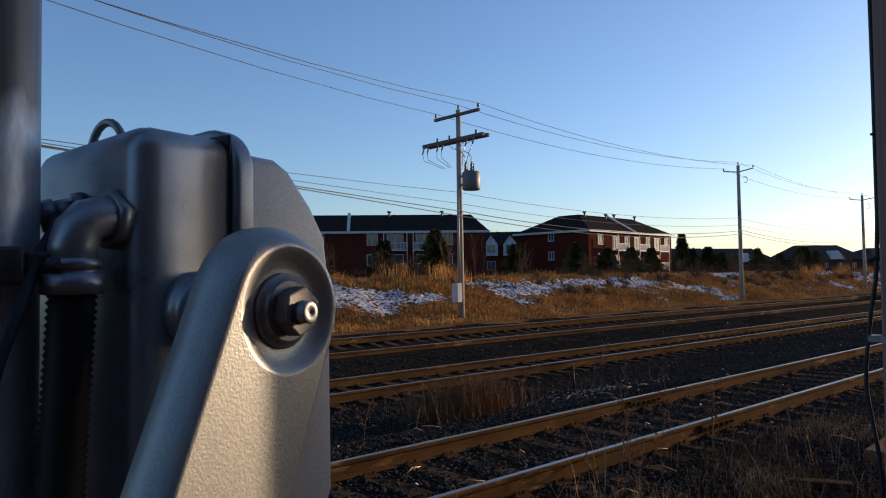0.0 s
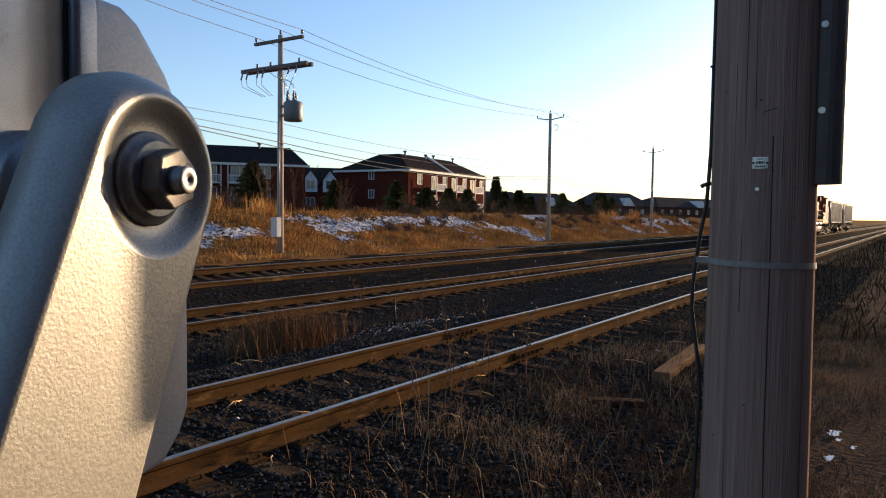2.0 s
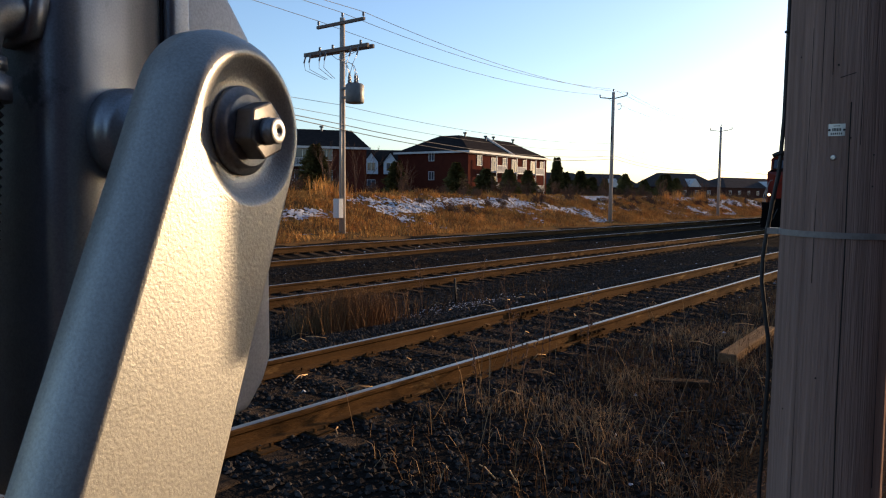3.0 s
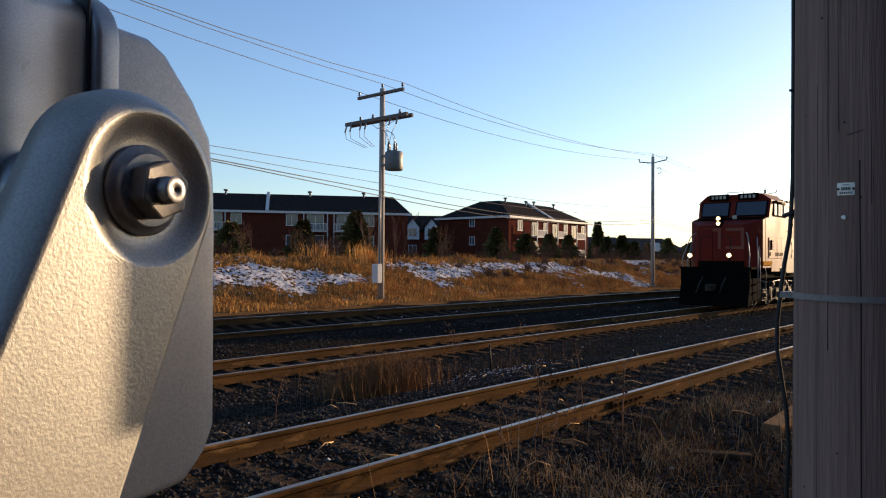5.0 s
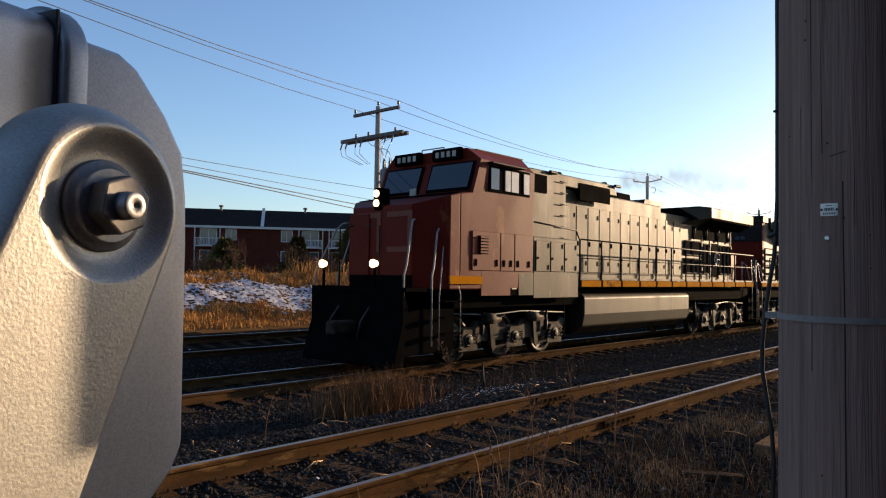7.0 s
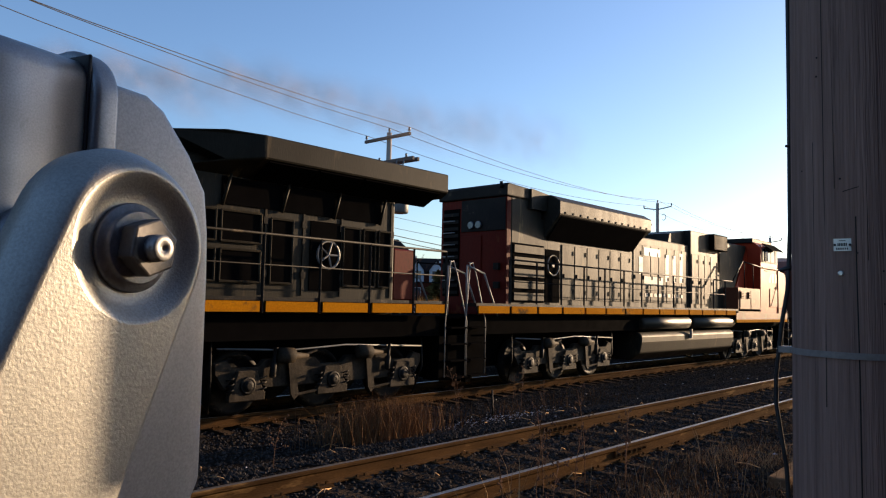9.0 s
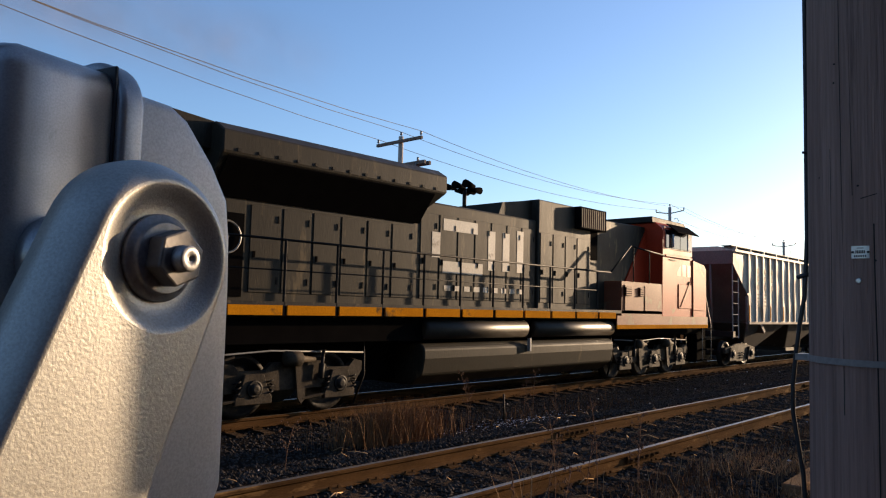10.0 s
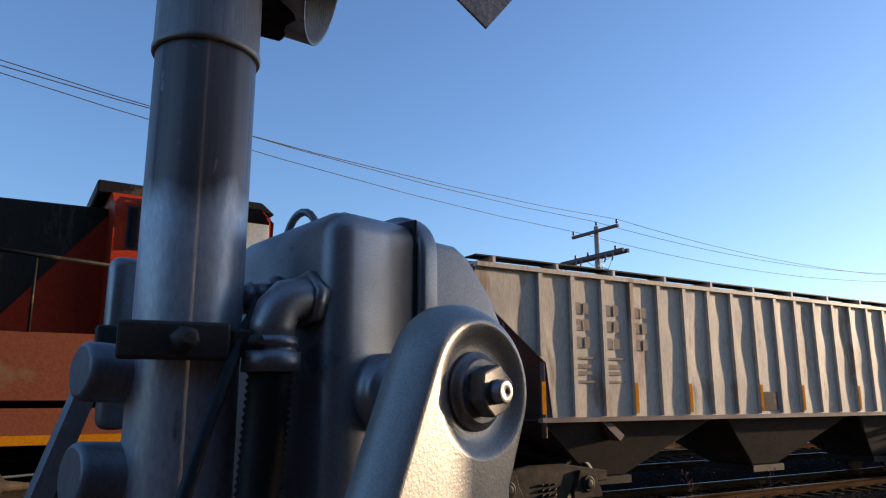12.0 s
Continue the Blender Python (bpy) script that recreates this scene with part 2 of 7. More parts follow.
    "number": material("faded_cab_number", (0.52, 0.22, 0.13), (0.46, 0.17, 0.09), 0.5, 0, 2, 25, 0.1, spec=0.25),
}



def smoke_material():
    """Thin brown exhaust: mostly clear, denser towards the middle of each wisp, uneven."""
    m = bpy.data.materials.new("thin_exhaust")
    m.use_nodes = True
    n, l = m.node_tree.nodes, m.node_tree.links
    n.remove(n["Principled BSDF"])
    clear, soot, mix = n.new("ShaderNodeBsdfTransparent"), n.new("ShaderNodeBsdfDiffuse"), n.new("ShaderNodeMixShader")
    soot.inputs["Color"].default_value = (0.40, 0.31, 0.22, 1)
    dens, cloud, spread, mul = n.new("ShaderNodeAttribute"), n.new("ShaderNodeTexNoise"), n.new("ShaderNodeMapRange"), n.new("ShaderNodeMath")
    dens.attribute_name = "soot_share"
    coord = n.new("ShaderNodeTexCoord")
    cloud.inputs["Scale"].default_value, cloud.inputs["Detail"].default_value = 1.1, 5.0
    l.new(coord.outputs["Object"], cloud.inputs["Vector"])
    spread.inputs["From Min"].default_value, spread.inputs["From Max"].default_value = 0.05, 0.85
    l.new(cloud.outputs["Fac"], spread.inputs["Value"])
    mul.operation = "MULTIPLY"
    l.new(dens.outputs["Fac"], mul.inputs[0])
    l.new(spread.outputs[0], mul.inputs[1])
    l.new(mul.outputs[0], mix.inputs[0])
    l.new(clear.outputs[0], mix.inputs[1])
    l.new(soot.outputs[0], mix.inputs[2])
    l.new(mix.outputs[0], n["Material Output"].inputs["Surface"])
    return m


M["smoke"] = smoke_material()


def mast_material():
    """Galvanised pipe whose lower length is sprayed silver, with a soft uneven paint edge, runs and scratches."""
    m = material("half_painted_mast", (0.66, 0.68, 0.71), (0.40, 0.415, 0.435), 0.42, 0.35, 9, 90, 0.12, 0.5, stretch=(2, 2, 0.7), wear=(0.17, 0.155, 0.145), wear_amount=0.12, wear_scale=9, distance=0.002)
    n, l = m.node_tree.nodes, m.node_tree.links
    b = n["Principled BSDF"]
    paint = b.inputs["Base Color"].links[0].from_socket
    tc, sep = n.new("ShaderNodeTexCoord"), n.new("ShaderNodeSeparateXYZ")
    l.new(tc.outputs["Object"], sep.inputs[0])

    def noise_of(stretch, scale, detail):
        mp, t = n.new("ShaderNodeMapping"), n.new("ShaderNodeTexNoise")
        mp.inputs["Scale"].default_value = stretch
        t.inputs["Scale"].default_value, t.inputs["Detail"].default_value = scale, detail
        l.new(tc.outputs["Object"], mp.inputs["Vector"])
        l.new(mp.outputs[0], t.inputs["Vector"])
        return t.outputs["Fac"]

    def blend(fac, a, c):
        x = n.new("ShaderNodeMix")
        x.data_type = "RGBA"
        l.new(fac, x.inputs[0])
        for sock, v in ((x.inputs[6], a), (x.inputs[7], c)):
            if isinstance(v, tuple):
                sock.default_value = (*v, 1)
            else:
                l.new(v, sock)
        return x.outputs[2]

    def span(src, a, c):
        r = n.new("ShaderNodeMapRange")
        r.inputs["From Min"].default_value, r.inputs["From Max"].default_value = a, c
        l.new(src, r.inputs["Value"])
        return r.outputs[0]

    bare = blend(span(noise_of((14, 14, 0.25), 3.0, 6), 0.35, 0.65), (0.175, 0.15, 0.13), (0.085, 0.072, 0.064))
    bare = blend(span(noise_of((30, 30, 0.3), 2.0, 3), 0.60, 0.70), bare, (0.03, 0.026, 0.023))
    bare = blend(span(noise_of((6, 6, 2), 9.0, 8), 0.68, 0.74), bare, (0.30, 0.28, 0.26))
    edge, half = n.new("ShaderNodeMath"), n.new("ShaderNodeMath")
    half.operation, half.inputs[1].default_value = "MULTIPLY", 0.11
    l.new(noise_of((7, 7, 1.2), 3.0, 6), half.inputs[0])
    edge.operation = "SUBTRACT"
    l.new(sep.outputs["Z"], edge.inputs[0])
    l.new(half.outputs[0], edge.inputs[1])
    l.new(blend(span(edge.outputs[0], 2.080, 2.125), paint, bare), b.inputs["Base Color"])
    return m


M["mast_pipe"] = mast_material()


# ---- building helpers ----
def box(bm, x0, x1, y0, y1, z0, z1, m=None):
    v = [bm.verts.new((x, y, z)) for z in (z0, z1) for x, y in ((x0, y0), (x1, y0), (x1, y1), (x0, y1))]
    if m is not None:
        for p in v:
            p.co = m @ p.co
    for f in ((3, 2, 1, 0), (4, 5, 6, 7), (0, 1, 5, 4), (1, 2, 6, 5), (2, 3, 7, 6), (3, 0, 4, 7)):
        bm.faces.new([v[i] for i in f])
    return v


def prism(bm, outline, a, b, place):
    """A solid from a closed outline (pairs), from a to b along the third way; place(p, q, w) gives a point."""
    lo = [bm.verts.new(place(p, q, a)) for p, q in outline]
    hi = [bm.verts.new(place(p, q, b)) for p, q in outline]
    n = len(outline)
    faces = [bm.faces.new(lo[::-1]), bm.faces.new(hi)]
    for i in range(n):
        faces.append(bm.faces.new((lo[i], lo[(i + 1) % n], hi[(i + 1) % n], hi[i])))
    bmesh.ops.recalc_face_normals(bm, faces=faces)
    return faces


def rod(bm, p, q, r0, r1=None, seg=8, caps=True):
    """A round bar from p to q."""
    p, q = Vector(p), Vector(q)
    r1 = r0 if r1 is None else r1
    w = (q - p).normalized()
    a = w.orthogonal().normalized()
    b = w.cross(a)
    rings = []
    for c, r in ((p, r0), (q, r1)):
        rings.append([bm.verts.new(c + (a * math.cos(2 * math.pi * i / seg) + b * math.sin(2 * math.pi * i / seg)) * r) for i in range(seg)])
    for i in range(seg):
        bm.faces.new((rings[0][i], rings[0][(i + 1) % seg], rings[1][(i + 1) % seg], rings[1][i])).smooth = seg > 6
    if caps:
        bm.faces.new(rings[0][::-1])
        bm.faces.new(rings[1])


def lathe(bm, p, way, rings, seg=24, close=True):
    """Turned solid along way from p: rings of (distance, radius)."""
    p, w = Vector(p), Vector(way).normalized()
    a = w.orthogonal().normalized()
    b = w.cross(a)
    last = None
    for i, (d, r) in enumerate(rings):
        ring = [bm.verts.new(p + w * d + (a * math.cos(2 * math.pi * k / seg) + b * math.sin(2 * math.pi * k / seg)) * r) for k in range(seg)]
        if last:
            for k in range(seg):
                bm.faces.new((last[k], last[(k + 1) % seg], ring[(k + 1) % seg], ring[k])).smooth = True
        elif close:
            bm.faces.new(ring[::-1])
        last = ring
    if close:
        bm.faces.new(last)


def path_rod(bm, pts, r, seg=8):
    """A bent round bar through the points."""
    pts = [Vector(p) for p in pts]
    last = None
    side = None
    for i, p in enumerate(pts):
        w = (pts[min(i + 1, len(pts) - 1)] - pts[max(i - 1, 0)]).normalized()
        if side is None:
            side = w.orthogonal().normalized()
        side = (side - w * side.dot(w)).normalized()
        up = w.cross(side)
        ring = [bm.verts.new(p + (side * math.cos(2 * math.pi * k / seg) + up * math.sin(2 * math.pi * k / seg)) * r) for k in range(seg)]
        if last:
            for k in range(seg):
                bm.faces.new((last[k], last[(k + 1) % seg], ring[(k + 1) % seg], ring[k])).smooth = True
        else:
            bm.faces.new(ring[::-1])
        last = ring
    bm.faces.new(last)


def mesh_of(name, bm, mat, bevel=0.0, seg=2):
    if bevel:
        bmesh.ops.remove_doubles(bm, verts=bm.verts, dist=1e-5)
        sharp = [e for e in bm.edges if len(e.link_faces) == 2 and e.calc_face_angle(0) > 0.5]
        bmesh.ops.bevel(bm, geom=sharp, offset=bevel, segments=seg, profile=0.5, affect="EDGES", clamp_overlap=True)
        if seg > 2:
            for f in bm.faces:
                f.smooth = True
    me = bpy.data.meshes.new(name)
    bm.to_mesh(me)
    bm.free()
    me.materials.append(M[mat])
    return me


def part(name, bm, mat, parent=None, label="", bevel=0.0, seg=2):
    ob = new(name, mesh_of(name, bm, mat, bevel, seg))
    ob.parent = parent
    if label:
        ob["label"] = label
    return ob


def thing(name, label, category, group="", kind="", m=None):
    ob = tagged(new(name), label, category, group, kind)
    if m is not None:
        ob.matrix_world = m
    return ob


def boxes(name, mat, parent, rows, label="", bevel=0.0, seg=1):
    bm = bmesh.new()
    for r in rows:
        box(bm, *r)
    return part(name, bm, mat, parent, label, bevel, seg)


def rods(name, mat, parent, rows, label="", seg=8):
    bm = bmesh.new()
    for p, q, r in rows:
        rod(bm, p, q, r, seg=seg)
    return part(name, bm, mat, parent, label)


def quad_mesh(name, verts, faces, mat, smooth=False):
    me = bpy.data.meshes.new(name)
    me.from_pydata(verts, [], faces)
    me.materials.append(M[mat])
    if smooth:
        me.shade_smooth()
    return me


# ---- ground ----
RAIL_A, RAIL_B, RAIL_C = (5.0, 6.505), (11.3, 12.805), (15.55, 17.05)
PROFILE = [(-900, -0.1), (-30, -0.1), (-2, -0.02), (3.0, 0.0), (4.2, 0.007), (7.3, 0.007), (8.5, -0.2), (10.3, -0.27), (13.8, -0.27), (14.5, -0.09),
           (17.9, 0.17), (19.0, 0.14), (21.2, 0.2), (22.0, 0.33), (26.4, 1.72), (27.3, 1.86), (31, 1.8), (40, 0.9), (60, 0.3), (900, 0.3), (3000, 0.3)]
PY, PZ = np.array([p[0] for p in PROFILE]), np.array([p[1] for p in PROFILE])


def ground_z(x, y):
    z = float(np.interp(y, PY, PZ))
    if abs(y) < 120 and abs(x) < 220:
        rough = 0.16 if 21.5 < y < 30 else 0.035
        if 15.0 < y < 17.7 or 10.4 < y < 13.7 or 4.3 < y < 7.2:
            rough = 0.008
        z += rough * (noise.noise((x * 0.45, y * 0.45, 3)) + 0.5 * noise.noise((x * 1.3, y * 1.3, 7)))
    return z


def spaced(stops):
    out = []
    for (a, step), (b, _) in zip(stops, stops[1:]):
        out += list(np.arange(a, b - 1e-6, step))
    return out + [stops[-1][0]]


def build_ground():
    xs = spaced([(-1500, 300), (-300, 60), (-60, 10), (-10, 0.5), (40, 1.0), (110, 10), (300, 100), (2500, 1)])
    ys = spaced([(-1500, 300), (-300, 60), (-60, 8), (-4, 0.4), (34, 2.0), (70, 20), (300, 100), (2500, 1)])
    verts = [(x, y, ground_z(x, y)) for y in ys for x in xs]
    nx = len(xs)
    faces, kinds = [], []
    for j in range(len(ys) - 1):
        for i in range(nx - 1):
            faces.append((j * nx + i, j * nx + i + 1, (j + 1) * nx + i + 1, (j + 1) * nx + i))
            y = 0.5 * (ys[j] + ys[j + 1]) + 0.8 * noise.noise((xs[i] * 0.5, ys[j] * 0.5, 1))
            kinds.append(1 if 1.9 < y < 19.6 else (2 if y >= 19.6 else 0))
    me = bpy.data.meshes.new("ground")
    me.from_pydata(verts, [], faces)
    me.materials.append(material("dark_earth", (0.085, 0.053, 0.036), (0.036, 0.025, 0.019), 0.95, 0, 0.8, 18, 0.8, 0.6, wear=(0.09, 0.055, 0.03), wear_amount=0.15, wear_scale=0.9, distance=0.04, spec=0.05))
    me.materials.append(material("ballast_bed", (0.026, 0.021, 0.017), (0.011, 0.009, 0.008), 0.95, 0, 0.7, 26, 1.0, 0.6, distance=0.05, wear=(0.07, 0.046, 0.027), wear_amount=0.14, wear_scale=0.5, spec=0.05))
    me.materials.append(material("straw_earth", (0.22, 0.115, 0.04), (0.11, 0.055, 0.024), 0.95, 0, 0.5, 14, 0.8, 0.7, distance=0.05, spec=0.05))
    me.polygons.foreach_set("material_index", kinds)
    me.shade_smooth()
    return tagged(new("ground", me), "dark earth, gravel and straw-coloured winter ground", "ground", kind="structure")


def scatter(n, x0, x1, y0, y1, density):
    """Up to n places with a chance given by density(x, y)."""
    out = []
    while n > 0:
        n -= 1
        x, y = random.uniform(x0, x1), random.uniform(y0, y1)
        if random.random() < density(x, y):
            out.append((x, y))
    return out


OCTA = np.array([(1, 0, 0), (-1, 0, 0), (0, 1, 0), (0, -1, 0), (0, 0, 1), (0, 0, -1)], float)
OCTA_F = [(0, 2, 4), (2, 1, 4), (1, 3, 4), (3, 0, 4), (2, 0, 5), (1, 2, 5), (3, 1, 5), (0, 3, 5)]


def build_stones(name, label, mat, places, low, high, flat=0.7):
    verts, faces = [], []
    for x, y in places:
        s = random.uniform(low, high)
        a = random.uniform(0, 6.28)
        c, d = math.cos(a), math.sin(a)
        base = len(verts)
        z = ground_z(x, y) + s * 0.2
        for p in OCTA:
            k = [p[i] * s * random.uniform(0.65, 1.25) + random.uniform(-0.25, 0.25) * s for i in range(3)]
            verts.append((x + c * k[0] - d * k[1], y + d * k[0] + c * k[1], z + k[2] * flat))
        faces += [tuple(base + i for i in f) for f in OCTA_F]
    return tagged(new(name, quad_mesh(name, verts, faces, mat)), label, name.split("_")[-1], kind="stuff")


def build_blades(name, label, mat, places, low, high, wide, lean=0.5, bunch=1, category="grass", droop=0.35):
    verts, faces = [], []
    for x, y in places:
        z = ground_z(x, y) - 0.02
        for _ in range(bunch):
            h, a, t = random.uniform(low, high), random.uniform(0, 6.28), random.uniform(0.05, lean)
            b = random.uniform(0, 6.28)
            bx, by = x + random.uniform(-1, 1) * 0.09 * bunch ** 0.5, y + random.uniform(-1, 1) * 0.09 * bunch ** 0.5
            c, s = math.cos(a) * wide / 2, math.sin(a) * wide / 2
            mx, my = bx + math.cos(b) * h * t * 0.4, by + math.sin(b) * h * t * 0.4
            ex, ey = bx + math.cos(b) * h * t, by + math.sin(b) * h * t
            k = len(verts)
            verts += [(bx - c, by - s, z), (bx + c, by + s, z), (mx + c * 0.8, my + s * 0.8, z + h * 0.6), (mx - c * 0.8, my - s * 0.8, z + h * 0.6), (ex, ey, z + h * (1 - droop * t))]
            faces += [(k, k + 1, k + 2, k + 3), (k + 3, k + 2, k + 4)]
    return tagged(new(name, quad_mesh(name, verts, faces, mat)), label, category, kind="stuff")


def rail_outline():
    """Half-profile of a flat-bottom rail, 0.17 m high, from the base up."""
    half = [(0.068, 0.0), (0.068, 0.012), (0.012, 0.032), (0.009, 0.115), (0.032, 0.128), (0.036, 0.155), (0.030, 0.169), (0.012, 0.172)]
    return half + [(-a, b) for a, b in reversed(half)]


def build_track(name, label, ys, tops, x0, x1, first, last, tie_step, tie_x):
    """Two rails on ties; tie_x: the stretch in which each tie is a part of its own."""
    t = thing(name, label, "railway track", kind="structure")
    for y, top in zip(ys, tops):
        bm = bmesh.new()
        xs = spaced([(x0, 40), (-10, 4), (60, 20), (x1, 1)])
        prof = rail_outline()
        last_ring = None
        for x in xs:
            wob = 0.012 * noise.noise((x * 0.12, y, 5))
            ring = [bm.verts.new((x, y + a + wob, top - 0.172 + b)) for a, b in prof]
            if last_ring:
                for i in range(len(prof)):
                    j = (i + 1) % len(prof)
                    f = bm.faces.new((last_ring[j], last_ring[i], ring[i], ring[j]))
                    f.material_index = 1 if i in (6, 7, 8) else 0
            last_ring = ring
        r = part("rail", bm, "rail", t, "rusty steel rail with a worn bright head")
        r.data.materials.append(M["rail_top"])
    lift = 0.172 + 0.005
    span = ys[1] - ys[0]
    mid, slope = 0.5 * (ys[0] + ys[1]), (tops[1] - tops[0]) / span
    tie_mesh = []
    for k in range(3):
        bm = bmesh.new()
        v = box(bm, -0.115, 0.115, -1.28, 1.28, -0.16, 0.0)
        for p in v:
            p.co += Vector((random.uniform(-0.02, 0.02), random.uniform(-0.06, 0.06), random.uniform(-0.008, 0.008)))
        tie_mesh.append(mesh_of("tie", bm, "tie", 0.012, 1))
    plate_bm = bmesh.new()
    for side in (-span / 2, span / 2):
        box(plate_bm, -0.09, 0.09, side - 0.17, side + 0.17, 0.0, 0.018)
        for sx in (-0.055, 0.055):
            for sy in (-0.1, 0.1):
                box(plate_bm, sx - 0.012, sx + 0.012, side + sy - 0.012, side + sy + 0.012, 0.018, 0.045)
    plate_mesh = mesh_of("tie_plate", plate_bm, "rail")
    rest = bmesh.new()
    x = first
    while x < last:
        z = 0.5 * (tops[0] + tops[1]) - lift
        tilt = math.degrees(math.atan(slope))
        m = pose(x + random.uniform(-0.04, 0.04), mid + random.uniform(-0.05, 0.05), z, tilt, 0, random.uniform(-1.5, 1.5))
        if tie_x[0] < x < tie_x[1]:
            for nm, me in (("tie", random.choice(tie_mesh)), ("tie_plate", plate_mesh)):
                o = new(nm, me)
                o.parent, o.matrix_basis = t, m
        else:
            box(rest, -0.11, 0.11, -1.28, 1.28, -0.16, 0.0, m)
        x += tie_step
    o = part("far_ties", rest, "tie", t)
    o["kind"] = "stuff"
    return t


def build_joint_bar(track, x, y, z):
    bm = bmesh.new()
    box(bm, x - 0.4, x + 0.4, y - 0.045, y - 0.014, z - 0.13, z - 0.05)
    for i in range(6):
        rod(bm, (x - 0.33 + i * 0.13, y - 0.045, z - 0.09), (x - 0.33 + i * 0.13, y - 0.08, z - 0.09), 0.016, seg=6)
    part("joint_bar", bm, "rail", track)


# ---- greenery ----
def build_evergreen(name, x, y, h, w, label):
    t = thing(name, label, "evergreen", "evergreens behind the embankment")
    z = ground_z(x, y)
    bm = bmesh.new()
    rod(bm, (x, y, z - 0.2), (x, y, z + h * 0.95), 0.06, 0.015, 6)
    part("trunk", bm, "bark", t)
    verts, faces = [], []
    n = int(1500 * h)
    for _ in range(n):
        k = random.random() ** 0.8
        zz = z + 0.08 + k * h * 0.96
        a = random.uniform(0, 6.28)
        edge = w / 2 * (1 - k) ** 0.85 * (0.9 + 0.8 * noise.noise((math.cos(a) * 1.6 + x, math.sin(a) * 1.6, k * 7))) + 0.04
        r = edge * random.uniform(0.35, 1.08)
        px, py = x + r * math.cos(a), y + r * math.sin(a)
        s = random.uniform(0.09, 0.2)
        d = Vector((math.cos(a + random.uniform(-0.7, 0.7)), math.sin(a + random.uniform(-0.7, 0.7)), random.uniform(-0.35, 0.5))).normalized() * s * 1.8
        e = d.orthogonal().normalized() * s * 0.35
        p = Vector((px, py, zz))
        b = len(verts)
        verts += [tuple(p - e), tuple(p + e), tuple(p + d), tuple(p + d * 0.6 + e.cross(d).normalized() * s * 0.4)]
        faces += [(b, b + 1, b + 2), (b, b + 3, b + 2)]
    c = new("crown", quad_mesh("crown", verts, faces, "needle"))
    c.parent = t
    return t


def build_bare_shrub(name, x, y, h, stems, label):
    t = thing(name, label, "shrub", "bare shrubs on the embankment")
    z = ground_z(x, y)
    bm = bmesh.new()

    def limb(p, way, length, r, depth):
        q = p + way * length
        rod(bm, p, q, r, r * 0.6, 4, False)
        if depth:
            for _ in range(3):
                w = (way + Vector((random.uniform(-0.6, 0.6), random.uniform(-0.6, 0.6), random.uniform(0, 0.4)))).normalized()
                limb(p + way * length * random.uniform(0.45, 1.0), w, length * random.uniform(0.45, 0.7), r * 0.6, depth - 1)

    for _ in range(stems):
        w = Vector((random.uniform(-0.35, 0.35), random.uniform(-0.35, 0.35), 1)).normalized()
        limb(Vector((x + random.uniform(-0.3, 0.3), y + random.uniform(-0.3, 0.3), z - 0.1)), w, h * random.uniform(0.4, 0.6), 0.017, 3)
    part("crown", bm, "twig", t, "tangle of bare twigs")
    return t


# ---- buildings ----
def build_window(parent, x, z, w, h, face, balcony=False):
    """A window on a facade; face(a, d, z) gives a point at a along the wall, d out of it."""
    wbm, gbm = bmesh.new(), bmesh.new()

    def slab(bm, a0, a1, d0, d1, z0, z1):
        v = [bm.verts.new(face(a, d, q)) for q in (z0, z1) for a, d in ((a0, d0), (a1, d0), (a1, d1), (a0, d1))]
        fs = [bm.faces.new([v[i] for i in f]) for f in ((3, 2, 1, 0), (4, 5, 6, 7), (0, 1, 5, 4), (1, 2, 6, 5), (2, 3, 7, 6), (3, 0, 4, 7))]
        bmesh.ops.recalc_face_normals(bm, faces=fs)

    t = 0.09
    for a0, a1, z0, z1 in ((x - w / 2, x + w / 2, z, z + t), (x - w / 2, x + w / 2, z + h - t, z + h), (x - w / 2, x - w / 2 + t, z + t, z + h - t),
                           (x + w / 2 - t, x + w / 2, z + t, z + h - t), (x - t / 2, x + t / 2, z + t, z + h - t)):
        slab(wbm, a0, a1, -0.02, 0.07, z0, z1)
    slab(gbm, x - w / 2 + t, x + w / 2 - t, -0.02, 0.02, z + t, z + h - t)
    f = part("window", wbm, "white", parent, "white-framed window")
    part("pane", gbm, "window", f)
    if balcony:
        b = bmesh.new()
        slab(b, x - 1.7, x + 1.7, 0.0, 1.5, z - 0.25, z - 0.1)
        for a in np.arange(x - 1.7, x + 1.71, 0.2):
            slab(b, a - 0.03, a + 0.03, 1.44, 1.5, z - 0.1, z + 0.85)
        slab(b, x - 1.7, x + 1.7, 1.43, 1.51, z + 0.85, z + 0.93)
        for a in (x - 1.65, x + 1.65):
            slab(b, a - 0.06, a + 0.06, 1.38, 1.5, 0.0, z + 2.3)
        part("balcony", b, "white", parent, "white railed balcony")
    return f


